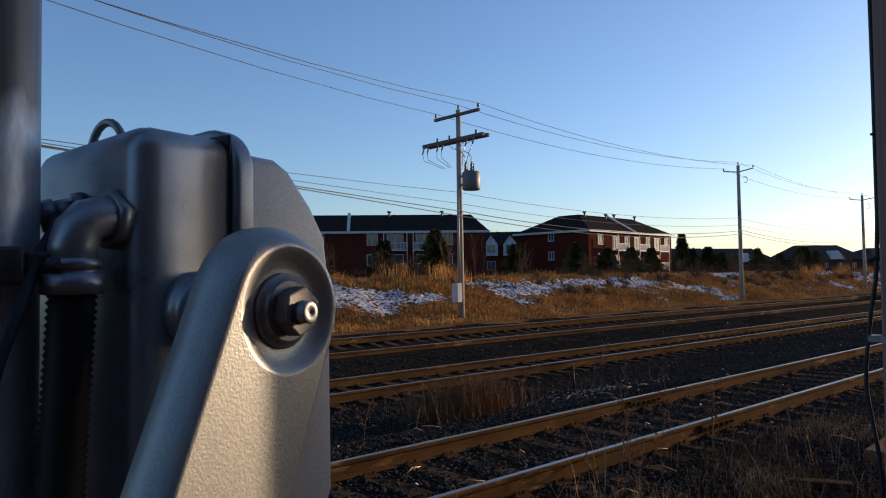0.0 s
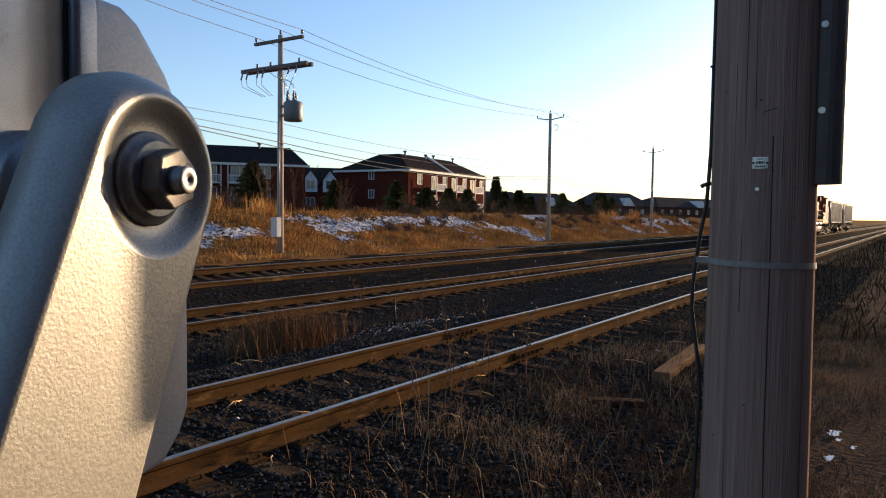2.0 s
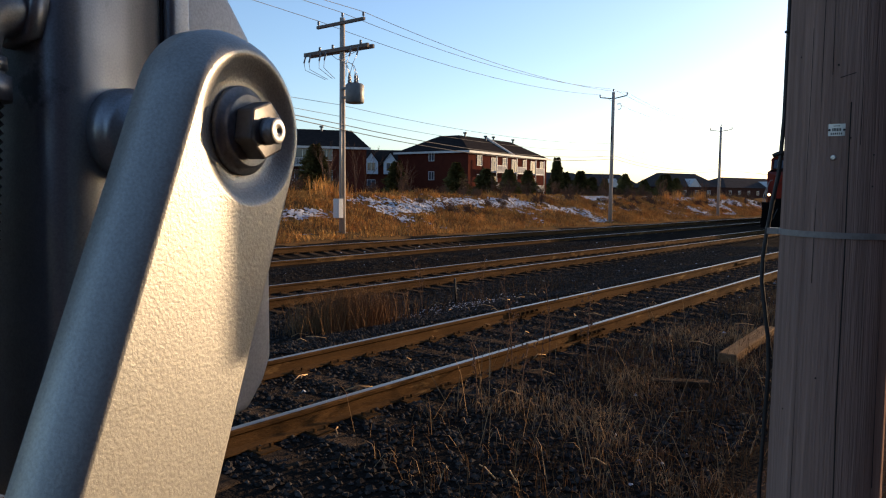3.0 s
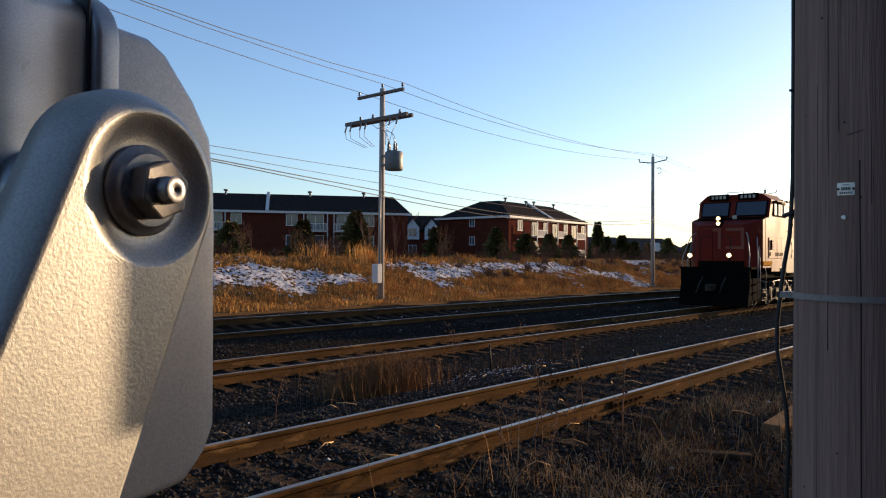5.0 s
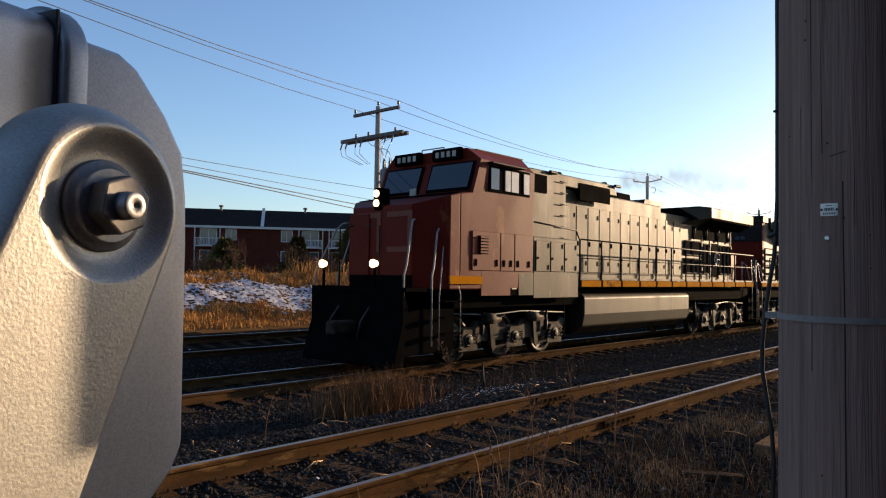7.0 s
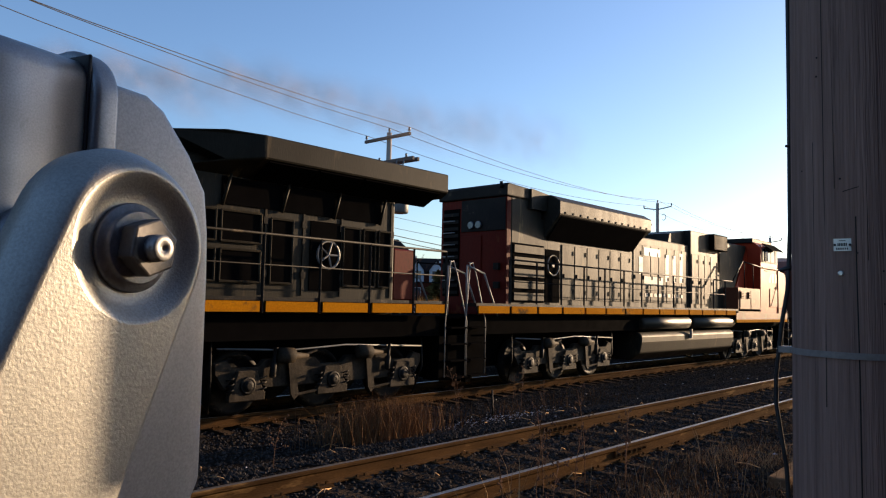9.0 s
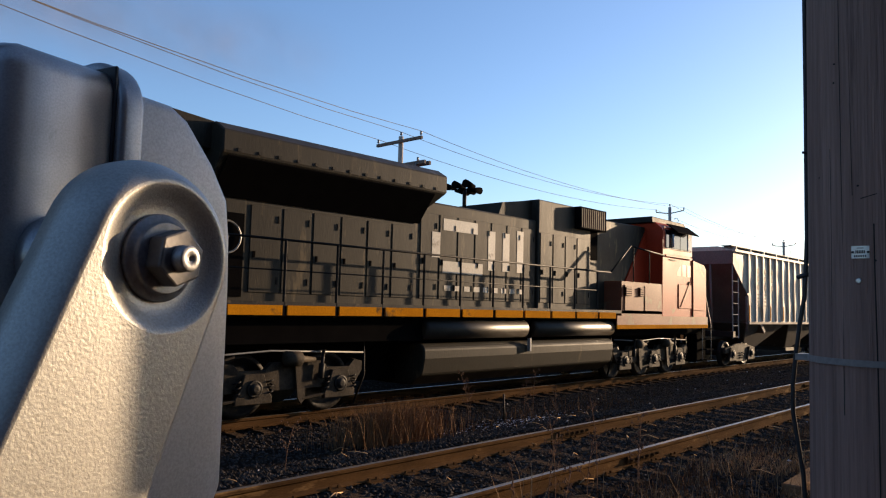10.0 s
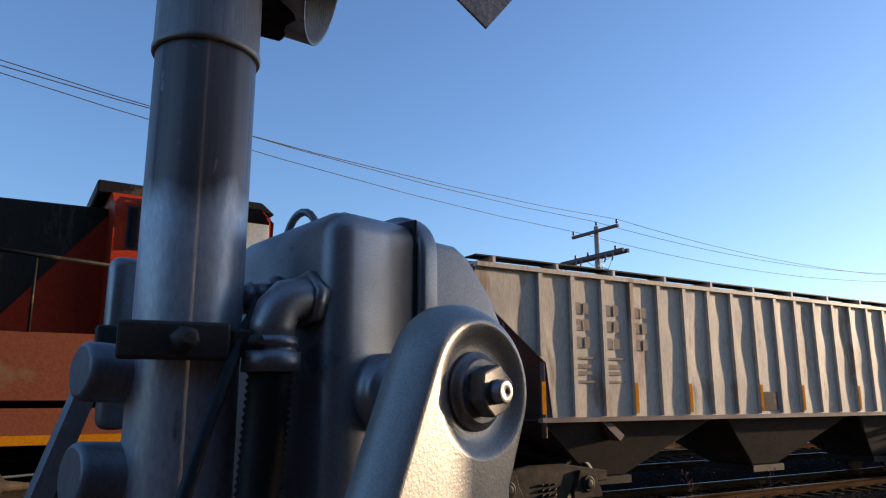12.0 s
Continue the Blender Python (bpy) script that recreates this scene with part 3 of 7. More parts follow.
def build_apartments(name, label, corner, angle, long, deep, eave, rise, inset, front, side, vents, break_at=None):
    """A block with brick walls and a hipped roof; front: windows on the long wall, side: on the short one at x = 0."""
    t = thing(name, label, "apartment building", "brick apartment buildings", m=pose(corner[0], corner[1], 0.0, 0, 0, angle))
    w = 0.3
    for nm, r in (("wall", (0, long, 0, w, -0.5, eave)), ("wall", (0, long, deep - w, deep, -0.5, eave)), ("wall", (0, w, w, deep - w, -0.5, eave)), ("wall", (long - w, long, w, deep - w, -0.5, eave))):
        boxes(nm, "brick", t, [r])
    bm = bmesh.new()
    o = 0.5
    lo = [bm.verts.new(p) for p in ((-o, -o, eave), (long + o, -o, eave), (long + o, deep + o, eave), (-o, deep + o, eave))]
    hi = [bm.verts.new(p) for p in ((inset, deep * 0.36, eave + rise), (long - inset, deep * 0.36, eave + rise), (long - inset, deep * 0.64, eave + rise), (inset, deep * 0.64, eave + rise))]
    bm.faces.new(lo[::-1])
    bm.faces.new(hi)
    for i in range(4):
        bm.faces.new((lo[i], lo[(i + 1) % 4], hi[(i + 1) % 4], hi[i]))
    roof = part("roof", bm, "shingle", t, "dark shingled hip roof")
    boxes("fascia", "white", t, [(-o - 0.05, long + o + 0.05, -o - 0.06, -o, eave - 0.22, eave + 0.1), (-o - 0.06, -o, -o, deep + o, eave - 0.22, eave + 0.1)], "pale eaves board")
    for x, y in vents:
        b = bmesh.new()
        zz = eave + rise * min(1.0, (y + o) / (deep * 0.36 + o))
        rod(b, (x, y, zz - 0.3), (x, y, zz + 0.55), 0.16, seg=8)
        rod(b, (x, y, zz + 0.55), (x, y, zz + 0.8), 0.32, seg=8)
        part("roof_vent", b, "tank_grey", roof)
    if break_at:
        b = bmesh.new()
        prism(b, [(-o - 0.1, eave + 0.15), (deep * 0.36, eave + rise + 0.35), (deep * 0.36, eave + rise - 0.1), (-o, eave - 0.1)], break_at - 0.22, break_at + 0.22, lambda p, q, a: (a, p, q))
        part("fire_wall", b, "white", roof, "pale sheet-metal fire wall across the roof")
    for x, z, ww, hh, bal in front:
        build_window(t, x, z, ww, hh, lambda a, d, q: (a, -d, q), bal)
    for y, z, ww, hh in side:
        build_window(t, y, z, ww, hh, lambda a, d, q: (-d, a, q))
    return t


def build_house(name, label, x, y, angle, long, deep, eave, rise, mat="bluewall"):
    t = thing(name, label, "house", "far houses", m=pose(x, y, 0, 0, 0, angle))
    boxes("wall", mat, t, [(0, long, 0, deep, -0.5, eave)])
    bm = bmesh.new()
    prism(bm, [(-0.4, eave), (deep + 0.4, eave), (deep / 2 + 0.6, eave + rise), (deep / 2 - 0.6, eave + rise)], -0.4, long + 0.4, lambda p, q, a: (a if q == eave else min(max(a, long * 0.18), long * 0.82), p, q))
    part("roof", bm, "far_roof", t, "dark shingled roof")
    for k in range(int(long / 4)):
        build_window(t, 2 + k * 4, eave - 2.0, 1.1, 1.2, lambda a, d, q: (a, -d, q))
    bm = bmesh.new()
    prism(bm, [(long * 0.5 - 2, eave), (long * 0.5 + 2, eave), (long * 0.5, eave + 2.0)], -0.5, deep * 0.4, lambda p, q, a: (p, a, q))
    part("gable", bm, "white", t, "pale front gable")
    return t


def build_row_house():
    """Brick row house between the blocks, with two pale gables and pale window bays."""
    t = thing("row_house", "far brick house with two pale gables and white window bays", "house", "far houses", m=pose(98.5, 108.5, 0, 0, 0, -45))
    boxes("wall", "brick", t, [(0, 22, 0, 12, -0.5, 7.6)])
    bm = bmesh.new()
    prism(bm, [(-0.5, 7.6), (12.5, 7.6), (6.0, 11.2)], -0.5, 22.5, lambda p, q, a: (a, p, q))
    roof = part("roof", bm, "shingle", t, "dark shingled roof")
    for x in (2.8, 9.2, 13.0, 19.4):
        bm = bmesh.new()
        prism(bm, [(x - 1.35, 6.0), (x + 1.35, 6.0), (x + 1.35, 8.4), (x, 10.2), (x - 1.35, 8.4)], -0.7, 3.2, lambda p, q, a: (p, a, q))
        part("gable", bm, "bluewall", roof, "pale clad gable")
        bm = bmesh.new()
        for d in (-1, 1):
            prism(bm, [(x + d * 1.75, 8.0), (x, 10.3), (x, 10.5), (x + d * 1.85, 8.15)], -1.0, 3.2, lambda p, q, a: (p, a, q))
        part("gable_roof", bm, "shingle", roof)
        for z in (3.2, 6.6):
            build_window(t, x, z, 1.7, 1.7, lambda a, d, q: (a, -0.72 - d if q > 5.5 else -d, q))
    return t


def build_brush(name, label, mat, places, low, high):
    """Dense leafless brush: each bush is a spray of fine forked twigs."""
    verts, faces = [], []

    def twig(p, q, w):
        d = (q - p).cross(Vector((0.3, 0.8, 0.2))).normalized() * w
        k = len(verts)
        verts.extend((tuple(p - d), tuple(p + d), tuple(q)))
        faces.append((k, k + 1, k + 2))

    for x, y in places:
        h, base = random.uniform(low, high), Vector((x, y, ground_z(x, y) - 0.1))
        for _ in range(26):
            way = Vector((random.gauss(0, 0.38), random.gauss(0, 0.38), 1)).normalized()
            top = base + way * h * random.uniform(0.5, 1.0)
            twig(base + Vector((random.gauss(0, 0.25), random.gauss(0, 0.25), 0)), top, 0.022)
            for _ in range(5):
                a = base.lerp(top, random.uniform(0.35, 0.95))
                twig(a, a + (way + Vector((random.gauss(0, 0.7), random.gauss(0, 0.7), random.gauss(0.1, 0.4)))).normalized() * h * 0.28, 0.016)
    return tagged(new(name, quad_mesh(name, verts, faces, mat)), label, "brush", kind="stuff")


# ---- utility line ----
POLES = [(-44.0, 3.0, 13.6, 0), (20.66, 21.64, 8.7, 1), (44.74, 21.6, 8.67, 2), (67.0, 21.7, 8.25, 2), (114.0, 21.8, 8.0, 2)]


def build_utility_pole(x, y, top, kind):
    base = 0.2
    t = thing("utility_pole", "grey weathered wooden power pole with crossarms" + (", transformer and meter box" if kind == 1 else ""), "utility pole", "power poles along the tracks")
    bm = bmesh.new()
    rod(bm, (x, y, base - 0.4), (x, y, top), 0.135, 0.10, 12)
    part("pole", bm, "grey_wood", t)
    def insulator(px, py, pz):
        ins = bmesh.new()
        lathe(ins, (px, py, pz), (0, 0, 1), [(0, 0.015), (0.05, 0.015), (0.06, 0.055), (0.1, 0.05), (0.11, 0.035), (0.14, 0.05), (0.18, 0.045), (0.2, 0.02)], 8)
        part("insulator", ins, "porcelain", t)

    if kind == 2:
        bm = bmesh.new()
        for s in (-1, 1):
            rod(bm, (x, y, top - 0.42), (x, y + s * 0.95, top - 0.28), 0.035, seg=6)
        part("bracket_arm", bm, "arm_wood", t)
        for s in (-0.95, 0.95):
            insulator(x, y + s, top - 0.28)
        insulator(x, y, top)
        ring = bmesh.new()
        path_rod(ring, [(x - 0.05, y - 0.45 + 0.14 * math.cos(a), top - 0.95 + 0.2 * math.sin(a)) for a in np.linspace(0.6, 5.4, 12)], 0.018, 5)
        part("cable_loop", ring, "wire", t)
        rods("riser", "wire", t, [((x - 0.15, y, top - 3.2), (x - 0.15, y, top - 2.2), 0.03)])
    else:
        boxes("crossarm", "arm_wood", t, [(x - 0.17, x - 0.06, y - 1.32, y + 1.32, top - 0.29, top - 0.17)], bevel=0.01)
        boxes("crossarm", "arm_wood", t, [(x - 0.2, x - 0.08, y - 1.55, y + 2.05, top - 1.31, top - 1.16)], bevel=0.01)
        boxes("crossarm", "arm_wood", t, [(x + 0.08, x + 0.2, y - 1.55, y + 2.05, top - 1.31, top - 1.16)], bevel=0.01)
        for s in (-1.25, 1.25):
            insulator(x - 0.11, y + s, top - 0.17)
        insulator(x, y, top)
        for s in (-1.0, -0.2 + 0.75, 1.3):
            insulator(x, y + s, top - 1.16)
        for s in (-1.1, -0.7, 0.7, 1.0, 1.6, 1.9):
            fuse = bmesh.new()
            rod(fuse, (x - 0.2, y + s, top - 1.25), (x - 0.36, y + s - 0.06, top - 1.6), 0.035, seg=6)
            path_rod(fuse, [(x - 0.36, y + s - 0.06, top - 1.6), (x - 0.4, y + s * 0.9, top - 1.9), (x - 0.3, y + s * 0.45 - 0.2, top - 2.35)], 0.011, 4)
            part("cutout", fuse, "porcelain", t)
        if kind == 1:
            tr = bmesh.new()
            lathe(tr, (x - 0.05, y - 0.74, 5.36), (0, 0, 1), [(0, 0.33), (0.04, 0.36), (0.68, 0.36), (0.74, 0.30), (0.78, 0.12)], 16)
            tank = part("transformer", tr, "tank_grey", t, "grey drum transformer")
            bu = bmesh.new()
            for a in (0.4, 1.6, 2.8, 4.0):
                px, py = x - 0.05 + 0.24 * math.cos(a), y - 0.74 + 0.24 * math.sin(a)
                lathe(bu, (px, py, 6.11), (0, 0, 1), [(0, 0.05), (0.1, 0.06), (0.12, 0.035), (0.2, 0.055), (0.3, 0.03), (0.36, 0.02)], 8)
                path_rod(bu, [(px, py, 6.46), (px - 0.1, py + 0.05, 6.8), (x - 0.2, y - 0.3 + 0.1 * a, 7.1), (x - 0.2, y + 0.4 * a - 1.2, 7.3)], 0.011, 4)
            part("bushing", bu, "porcelain", tank)
            for z in (5.7, 6.05):
                boxes("hanger", "tank_grey", t, [(x - 0.1, x + 0.05, y - 0.5, y, z - 0.12, z - 0.04)])
            boxes("meter_box", "white", t, [(x - 0.35, x - 0.1, y - 0.16, y + 0.16, 0.92, 1.68)], "pale grey metal box", 0.02, 2)
            rods("conduit", "galv", t, [((x - 0.16, y - 0.1, 1.68), (x - 0.16, y - 0.1, 5.4), 0.03)])
    return t


def build_wire(name, label, points, sag, r=0.011, far_sag=0.3):
    bm = bmesh.new()
    pts = []
    for p, q in zip(points, points[1:]):
        p, q = Vector(p), Vector(q)
        n = 14
        for i in range(n + (q == Vector(points[-1]))):
            k = i / n
            c = p.lerp(q, k)
            c.z -= (sag if (q - p).length < 30 else far_sag) * 4 * k * (1 - k)
            pts.append(c)
    path_rod(bm, pts, r, 5)
    return tagged(part(name, bm, "wire"), label, "wire", "overhead wires")


def build_line_side():
    for p in POLES:
        build_utility_pole(*p)
    ends = [(x, y, top, k) for x, y, top, k in POLES]
    LEFT_END = {1.25: 1.2, 0.0: -0.1, -1.25: -1.5}
    for off, up, up2 in ((1.25, 0.03, -0.1), (0.0, 0.2, 0.2), (-1.25, 0.03, -0.1)):
        build_wire("power_wire", "thin dark overhead power wire", [(x - (0.11 if k < 2 else 0), y + off * (1 if k < 2 else 0.76), top + (up if k < 2 else up2) + (LEFT_END[off] if x < 0 else 0)) for x, y, top, k in ends], 0.55, 0.011, 2.6)
    for h, d, s, fs in ((5.37, 0.16, 0.4, 1.0), (4.92, 0.16, 0.4, 0.5), (4.56, -0.16, 0.5, 0.2), (4.36, -0.16, 0.5, -0.1)):
        build_wire("service_wire", "thin dark communication cable on the poles", [(x, y + d, h + (1.2 if x < 0 else 0.0)) for x, y, top, k in ends], s, 0.016 if h < 4.6 else 0.009, fs)


# ---- crossing gate mechanism and signal mast ----
BOLT = (1.263, 1.351, 1.908)


def build_gate_mechanism():
    """Local axes: x along the face, y into the machine, z up; the origin is the tip of the pivot bolt."""
    t = thing("gate_mechanism", "silver-painted cast crossing gate mechanism bolted to the signal mast", "gate mechanism", m=pose(*BOLT, 0, 0, 16.0))
    # lever arm: a round boss that runs into a slanting bar
    r, c, d = 0.086, Vector((0.002, 0.002)), Vector((-0.387, -0.922))
    a0 = math.degrees(math.atan2(0.387, -0.922))
    arc = [c + r * Vector((math.cos(radians(a)), math.sin(radians(a)))) for a in np.linspace(a0, a0 - 180, 33)]
    right_end, left_end = arc[-1] + d * 0.8, arc[0] + d * 0.8
    outline = [Vector(p) for p in arc] + [arc[-1] + d * 0.2, arc[-1] + d * 0.5, right_end, left_end, arc[0] + d * 0.5, arc[0] + d * 0.2]
    n = len(outline)
    normals = []
    for i in range(n):
        e0 = (outline[i] - outline[i - 1]).normalized()
        e1 = (outline[(i + 1) % n] - outline[i]).normalized()
        s = (e0 + e1).normalized()
        normals.append(Vector((s.y, -s.x)))
    bm = bmesh.new()
    steps = [(0.096, -0.014), (0.092, -0.018), (0.072, -0.0185), (0.066, -0.0175), (0.060, -0.0155), (0.048, -0.0095), (0.042, -0.0055), (0.038, -0.002), (0.0355, 0.001), (0.034, 0.0045)]
    rings = []
    for k, inset in steps:
        rings.append([bm.verts.new((p.x + q.x * inset, k, p.y + q.y * inset)) for p, q in zip(outline, normals)])
    for lo, hi in zip(rings, rings[1:]):
        for i in range(n):
            bm.faces.new((lo[i], lo[(i + 1) % n], hi[(i + 1) % n], hi[i])).smooth = True
    bm.faces.new(rings[0])
    seg = 48
    dish = []
    for rad, k in ((0.0795, 0.0338), (0.0775, 0.0343), (0.075, 0.0353), (0.072, 0.0371), (0.068, 0.0400), (0.064, 0.0430), (0.060, 0.0453), (0.055, 0.0473), (0.049, 0.0484), (0.02, 0.0487)):
        dish.append([bm.verts.new((0.003 + rad * math.cos(2 * math.pi * i / seg), k, 0.002 + rad * math.sin(2 * math.pi * i / seg))) for i in range(seg)])
    for lo, hi in zip(dish, dish[1:]):
        for i in range(seg):
            bm.faces.new((lo[i], lo[(i + 1) % seg], hi[(i + 1) % seg], hi[i])).smooth = True
    bm.faces.new(dish[-1])
    loops = [bm.edges.get((rg[i], rg[(i + 1) % len(rg)])) for rg in (rings[-1], dish[0]) for i in range(len(rg))]
    bmesh.ops.triangle_fill(bm, use_beauty=True, edges=loops)
    bmesh.ops.recalc_face_normals(bm, faces=bm.faces)
    arm = part("lever_arm", bm, "cast", t, "rough silver-painted cast lever arm")
    # pivot bolt
    bm = bmesh.new()
    lathe(bm, (0.002, 0.0482, 0.002), (0, -1, 0), [(0, 0.0465), (0.004, 0.0465), (0.006, 0.045), (0.006, 0.0385), (0.012, 0.038), (0.0135, 0.0365)], 40)
    part("washer", bm, "zinc", t, "stacked silver washers")
    bm = bmesh.new()
    hexa = [(0.031 * math.cos(a), 0.031 * math.sin(a)) for a in np.arange(0.35, 6.5, math.pi / 3)[:6]]
    prism(bm, hexa, 0.0135, 0.0352, lambda p, q, k: (p + 0.002, k, q + 0.002))
    part("nut", bm, "nut", t, "hexagonal steel nut", 0.0025, 2)
    bm = bmesh.new()
    rings_b = [(0, 0.0142)]
    for i in range(7):
        rings_b += [(0.004 + i * 0.0026, 0.0142), (0.0053 + i * 0.0026, 0.0128)]
    rings_b += [(0.0285, 0.0136), (0.030, 0.0118), (0.030, 0.003), (0.024, 0.0028)]
    lathe(bm, (0.001, 0.030, 0.001), (0, -1, 0), rings_b, 24)
    part("threaded_stud", bm, "zinc", t, "threaded stud end with a centre hole")
    bm = bmesh.new()
    lathe(bm, (0.002, 0.09, 0.002), (0, 1, 0), [(0, 0.03), (0.09, 0.03), (0.092, 0.043), (0.098, 0.046), (0.103, 0.047), (0.107, 0.051), (0.125, 0.051)], 32)
    part("shaft_flange", bm, "silver", t)
    # case
    bm = bmesh.new()
    box(bm, -0.082, 0.072, 0.212, 0.47, -0.42, 0.248)
    for v in bm.verts:
        if v.co.y > 0.4 and v.co.z > 0:
            v.co.z -= 0.02
    soft = [e for e in bm.edges if not all(v.co.x > 0.05 for v in e.verts)]      # the side under the band stays square
    bmesh.ops.bevel(bm, geom=soft, offset=0.034, segments=6, profile=0.5, affect="EDGES", clamp_overlap=True)
    for f in bm.faces:
        f.smooth = True
    part("case", bm, "silver", t)
    seam = bmesh.new()
    box(seam, 0.0615, 0.0665, 0.2095, 0.48, -0.42, 0.2500)
    part("gasket", seam, "rubber", t, "dark gasket in the seam", 0.0015, 1)
    bm = bmesh.new()
    cover = [(0.06, 0.231), (0.168, 0.229), (0.197, 0.215), (0.249, 0.161), (0.283, 0.111), (0.292, 0.05), (0.295, -0.02), (0.297, -0.315), (0.278, -0.35), (0.24, -0.385), (0.06, -0.395)]
    prism(bm, cover, 0.222, 0.46, lambda p, q, k: (p, k, q))
    part("cover", bm, "cover", t, "smooth silver cover", 0.014, 4)
    bm = bmesh.new()
    lip = [(0.199, -0.43)] + [(0.264 - 0.065 * math.cos(a), 0.199 + 0.065 * math.sin(a)) for a in np.linspace(0, math.pi / 2, 10)] + [(0.485, 0.25), (0.485, -0.43)]
    prism(bm, lip, 0.066, 0.102, lambda p, q, u: (u, p, q))
    part("seam_band", bm, "silver", t, "raised band round the case", 0.008, 3)
    bm = bmesh.new()
    path_rod(bm, [(-0.03, 0.36 + 0.042 * math.cos(a), 0.215 + 0.055 * math.sin(a)) for a in np.linspace(0, math.pi, 13)], 0.006, 8)
    part("lifting_ring", bm, "silver", t)
    # conduit elbow and hose
    bm = bmesh.new()
    path_rod(bm, [(-0.075, 0.262, 0.122), (-0.1, 0.262, 0.122), (-0.118, 0.264, 0.117), (-0.13, 0.266, 0.104), (-0.135, 0.268, 0.085), (-0.135, 0.268, 0.06)], 0.029, 16)
    lathe(bm, (-0.078, 0.262, 0.122), (-1, 0, 0), [(0, 0.039), (0.016, 0.039), (0.018, 0.034)], 6)
    lathe(bm, (-0.135, 0.268, 0.07), (0, 0, -1), [(0, 0.033), (0.012, 0.034), (0.013, 0.031), (0.018, 0.031), (0.019, 0.037), (0.044, 0.037)], 16)
    part("conduit_elbow", bm, "silver", t, "silver-painted elbow fitting")
    bm = bmesh.new()
    hose = []
    for i in range(90):
        hose += [(i * 0.009, 0.0255), (i * 0.009 + 0.0045, 0.0295)]
    lathe(bm, (-0.135, 0.268, 0.028), (-0.05, 0.02, -1), hose, 14)
    part("hose", bm, "rubber", t, "black corrugated hose")
    bm = bmesh.new()
    lathe(bm, (-0.078, 0.335, 0.142), (-1, 0.5, -0.3), [(0, 0.022), (0.014, 0.022), (0.015, 0.017), (0.036, 0.017), (0.037, 0.021), (0.058, 0.021)], 8)
    part("cable_gland", bm, "silver", t)
    return t


def build_signal_mast():
    x, y = 0.972, 1.652
    t = thing("signal_mast", "round galvanised steel signal mast, lower half silver-painted", "signal mast")
    bm = bmesh.new()
    rod(bm, (x, y, -0.1), (x, y, 4.0), 0.068, 0.068, 40)
    part("pipe", bm, "mast_pipe", t, "streaked galvanised pipe, sprayed silver below")
    bm = bmesh.new()
    lathe(bm, (x, y, 2.368), (0, 0, 1), [(0, 0.0685), (0, 0.0715), (0.003, 0.0735), (0.009, 0.0735), (0.013, 0.0715), (0.1, 0.0715), (0.105, 0.0685)], 40, False)
    part("collar", bm, "galv", t, "galvanised collar")
    # clamp with bolts
    bm = bmesh.new()
    box(bm, x - 0.082, x + 0.045, y - 0.090, y - 0.064, 1.947, 1.992)
    box(bm, x + 0.045, x + 0.085, y - 0.082, y - 0.070, 1.952, 1.986)
    for v in bm.verts:
        v.co = Vector((x, y, 0)) + Matrix.Rotation(radians(-8), 3, "Z") @ (v.co - Vector((x, y, 0)))
    part("clamp", bm, "clamp", t, "dark rusty clamp bar", 0.004, 2)
    boxes("clamp", "clamp", t, [(x - 0.10, x + 0.035, y + 0.07, y + 0.10, 1.943, 1.998)], "", 0.004, 2)
    for px, py, s in ((x - 0.022, y - 0.086, 0.0145), (x + 0.062, y - 0.080, 0.010)):
        bm = bmesh.new()
        lathe(bm, (px, py, 1.97), (0, -1, 0), [(0, s * 1.15), (0.006, s * 1.15), (0.007, s), (0.026, s), (0.027, s * 0.55), (0.036, s * 0.5)], 6)
        part("clamp_bolt", bm, "clamp", t)
    for z, rr, sx in ((1.94, 0.036, -0.1), (1.818, 0.04, -0.095)):
        bm = bmesh.new()
        lathe(bm, (x - 0.04, y + 0.02, z - 0.01), (-0.96, -0.28, 0.06), [(0, rr * 1.28), (0.018, rr * 1.28), (0.02, rr), (0.078, rr), (0.084, rr * 0.92), (0.086, rr * 0.8)], 24)
        part("end_cap", bm, "mast", t, "round silver end cap")
    bm = bmesh.new()
    box(bm, -0.015, 0.015, -0.012, 0.012, -0.6, 0.0, pose(0.885, 1.9, 1.93, 0, 18, 16))
    part("brace_bar", bm, "mast", t)
    boxes("back_plate", "silver", t, [(0.885, 0.93, 1.76, 1.80, 1.86, 2.1)], "", 0.015, 3)
    bm = bmesh.new()
    path_rod(bm, [(1.06, 1.65, 2.04), (1.045, 1.61, 2.01), (1.02, 1.572, 1.975), (1.0, 1.552, 1.93), (0.975, 1.53, 1.87), (0.952, 1.512, 1.80), (0.93, 1.50, 1.70), (0.9, 1.51, 1.4), (0.9, 1.54, 0.0)], 0.0085, 8)
    part("cable", bm, "rubber", t, "black cable strapped along the mast")
    # flashing-light hood and sign above
    bm = bmesh.new()
    way = Vector((0.75, -0.45, -0.25)).normalized()
    base = Vector((1.06, 1.70, 2.56))
    lathe(bm, base, way, [(0, 0.03), (0.015, 0.07), (0.03, 0.085), (0.10, 0.088), (0.10, 0.084), (0.03, 0.08)], 28)
    part("lamp_hood", bm, "galv", t, "grey lamp hood")
    boxes("bracket", "grime", t, [(0.99, 1.1, 1.63, 1.72, 2.46, 2.52)], "", 0.006)
    bm = bmesh.new()
    box(bm, -0.62, 0.62, -0.004, 0.004, -0.11, 0.11, pose(1.19, 1.93, 3.17, 0, 38, -8))
    box(bm, -0.62, 0.62, -0.009, -0.005, -0.11, 0.11, pose(1.19, 1.93, 3.17, 0, -38, -8))
    part("crossbuck", bm, "tag", t, "aluminium back of a crossbuck sign")
    return t


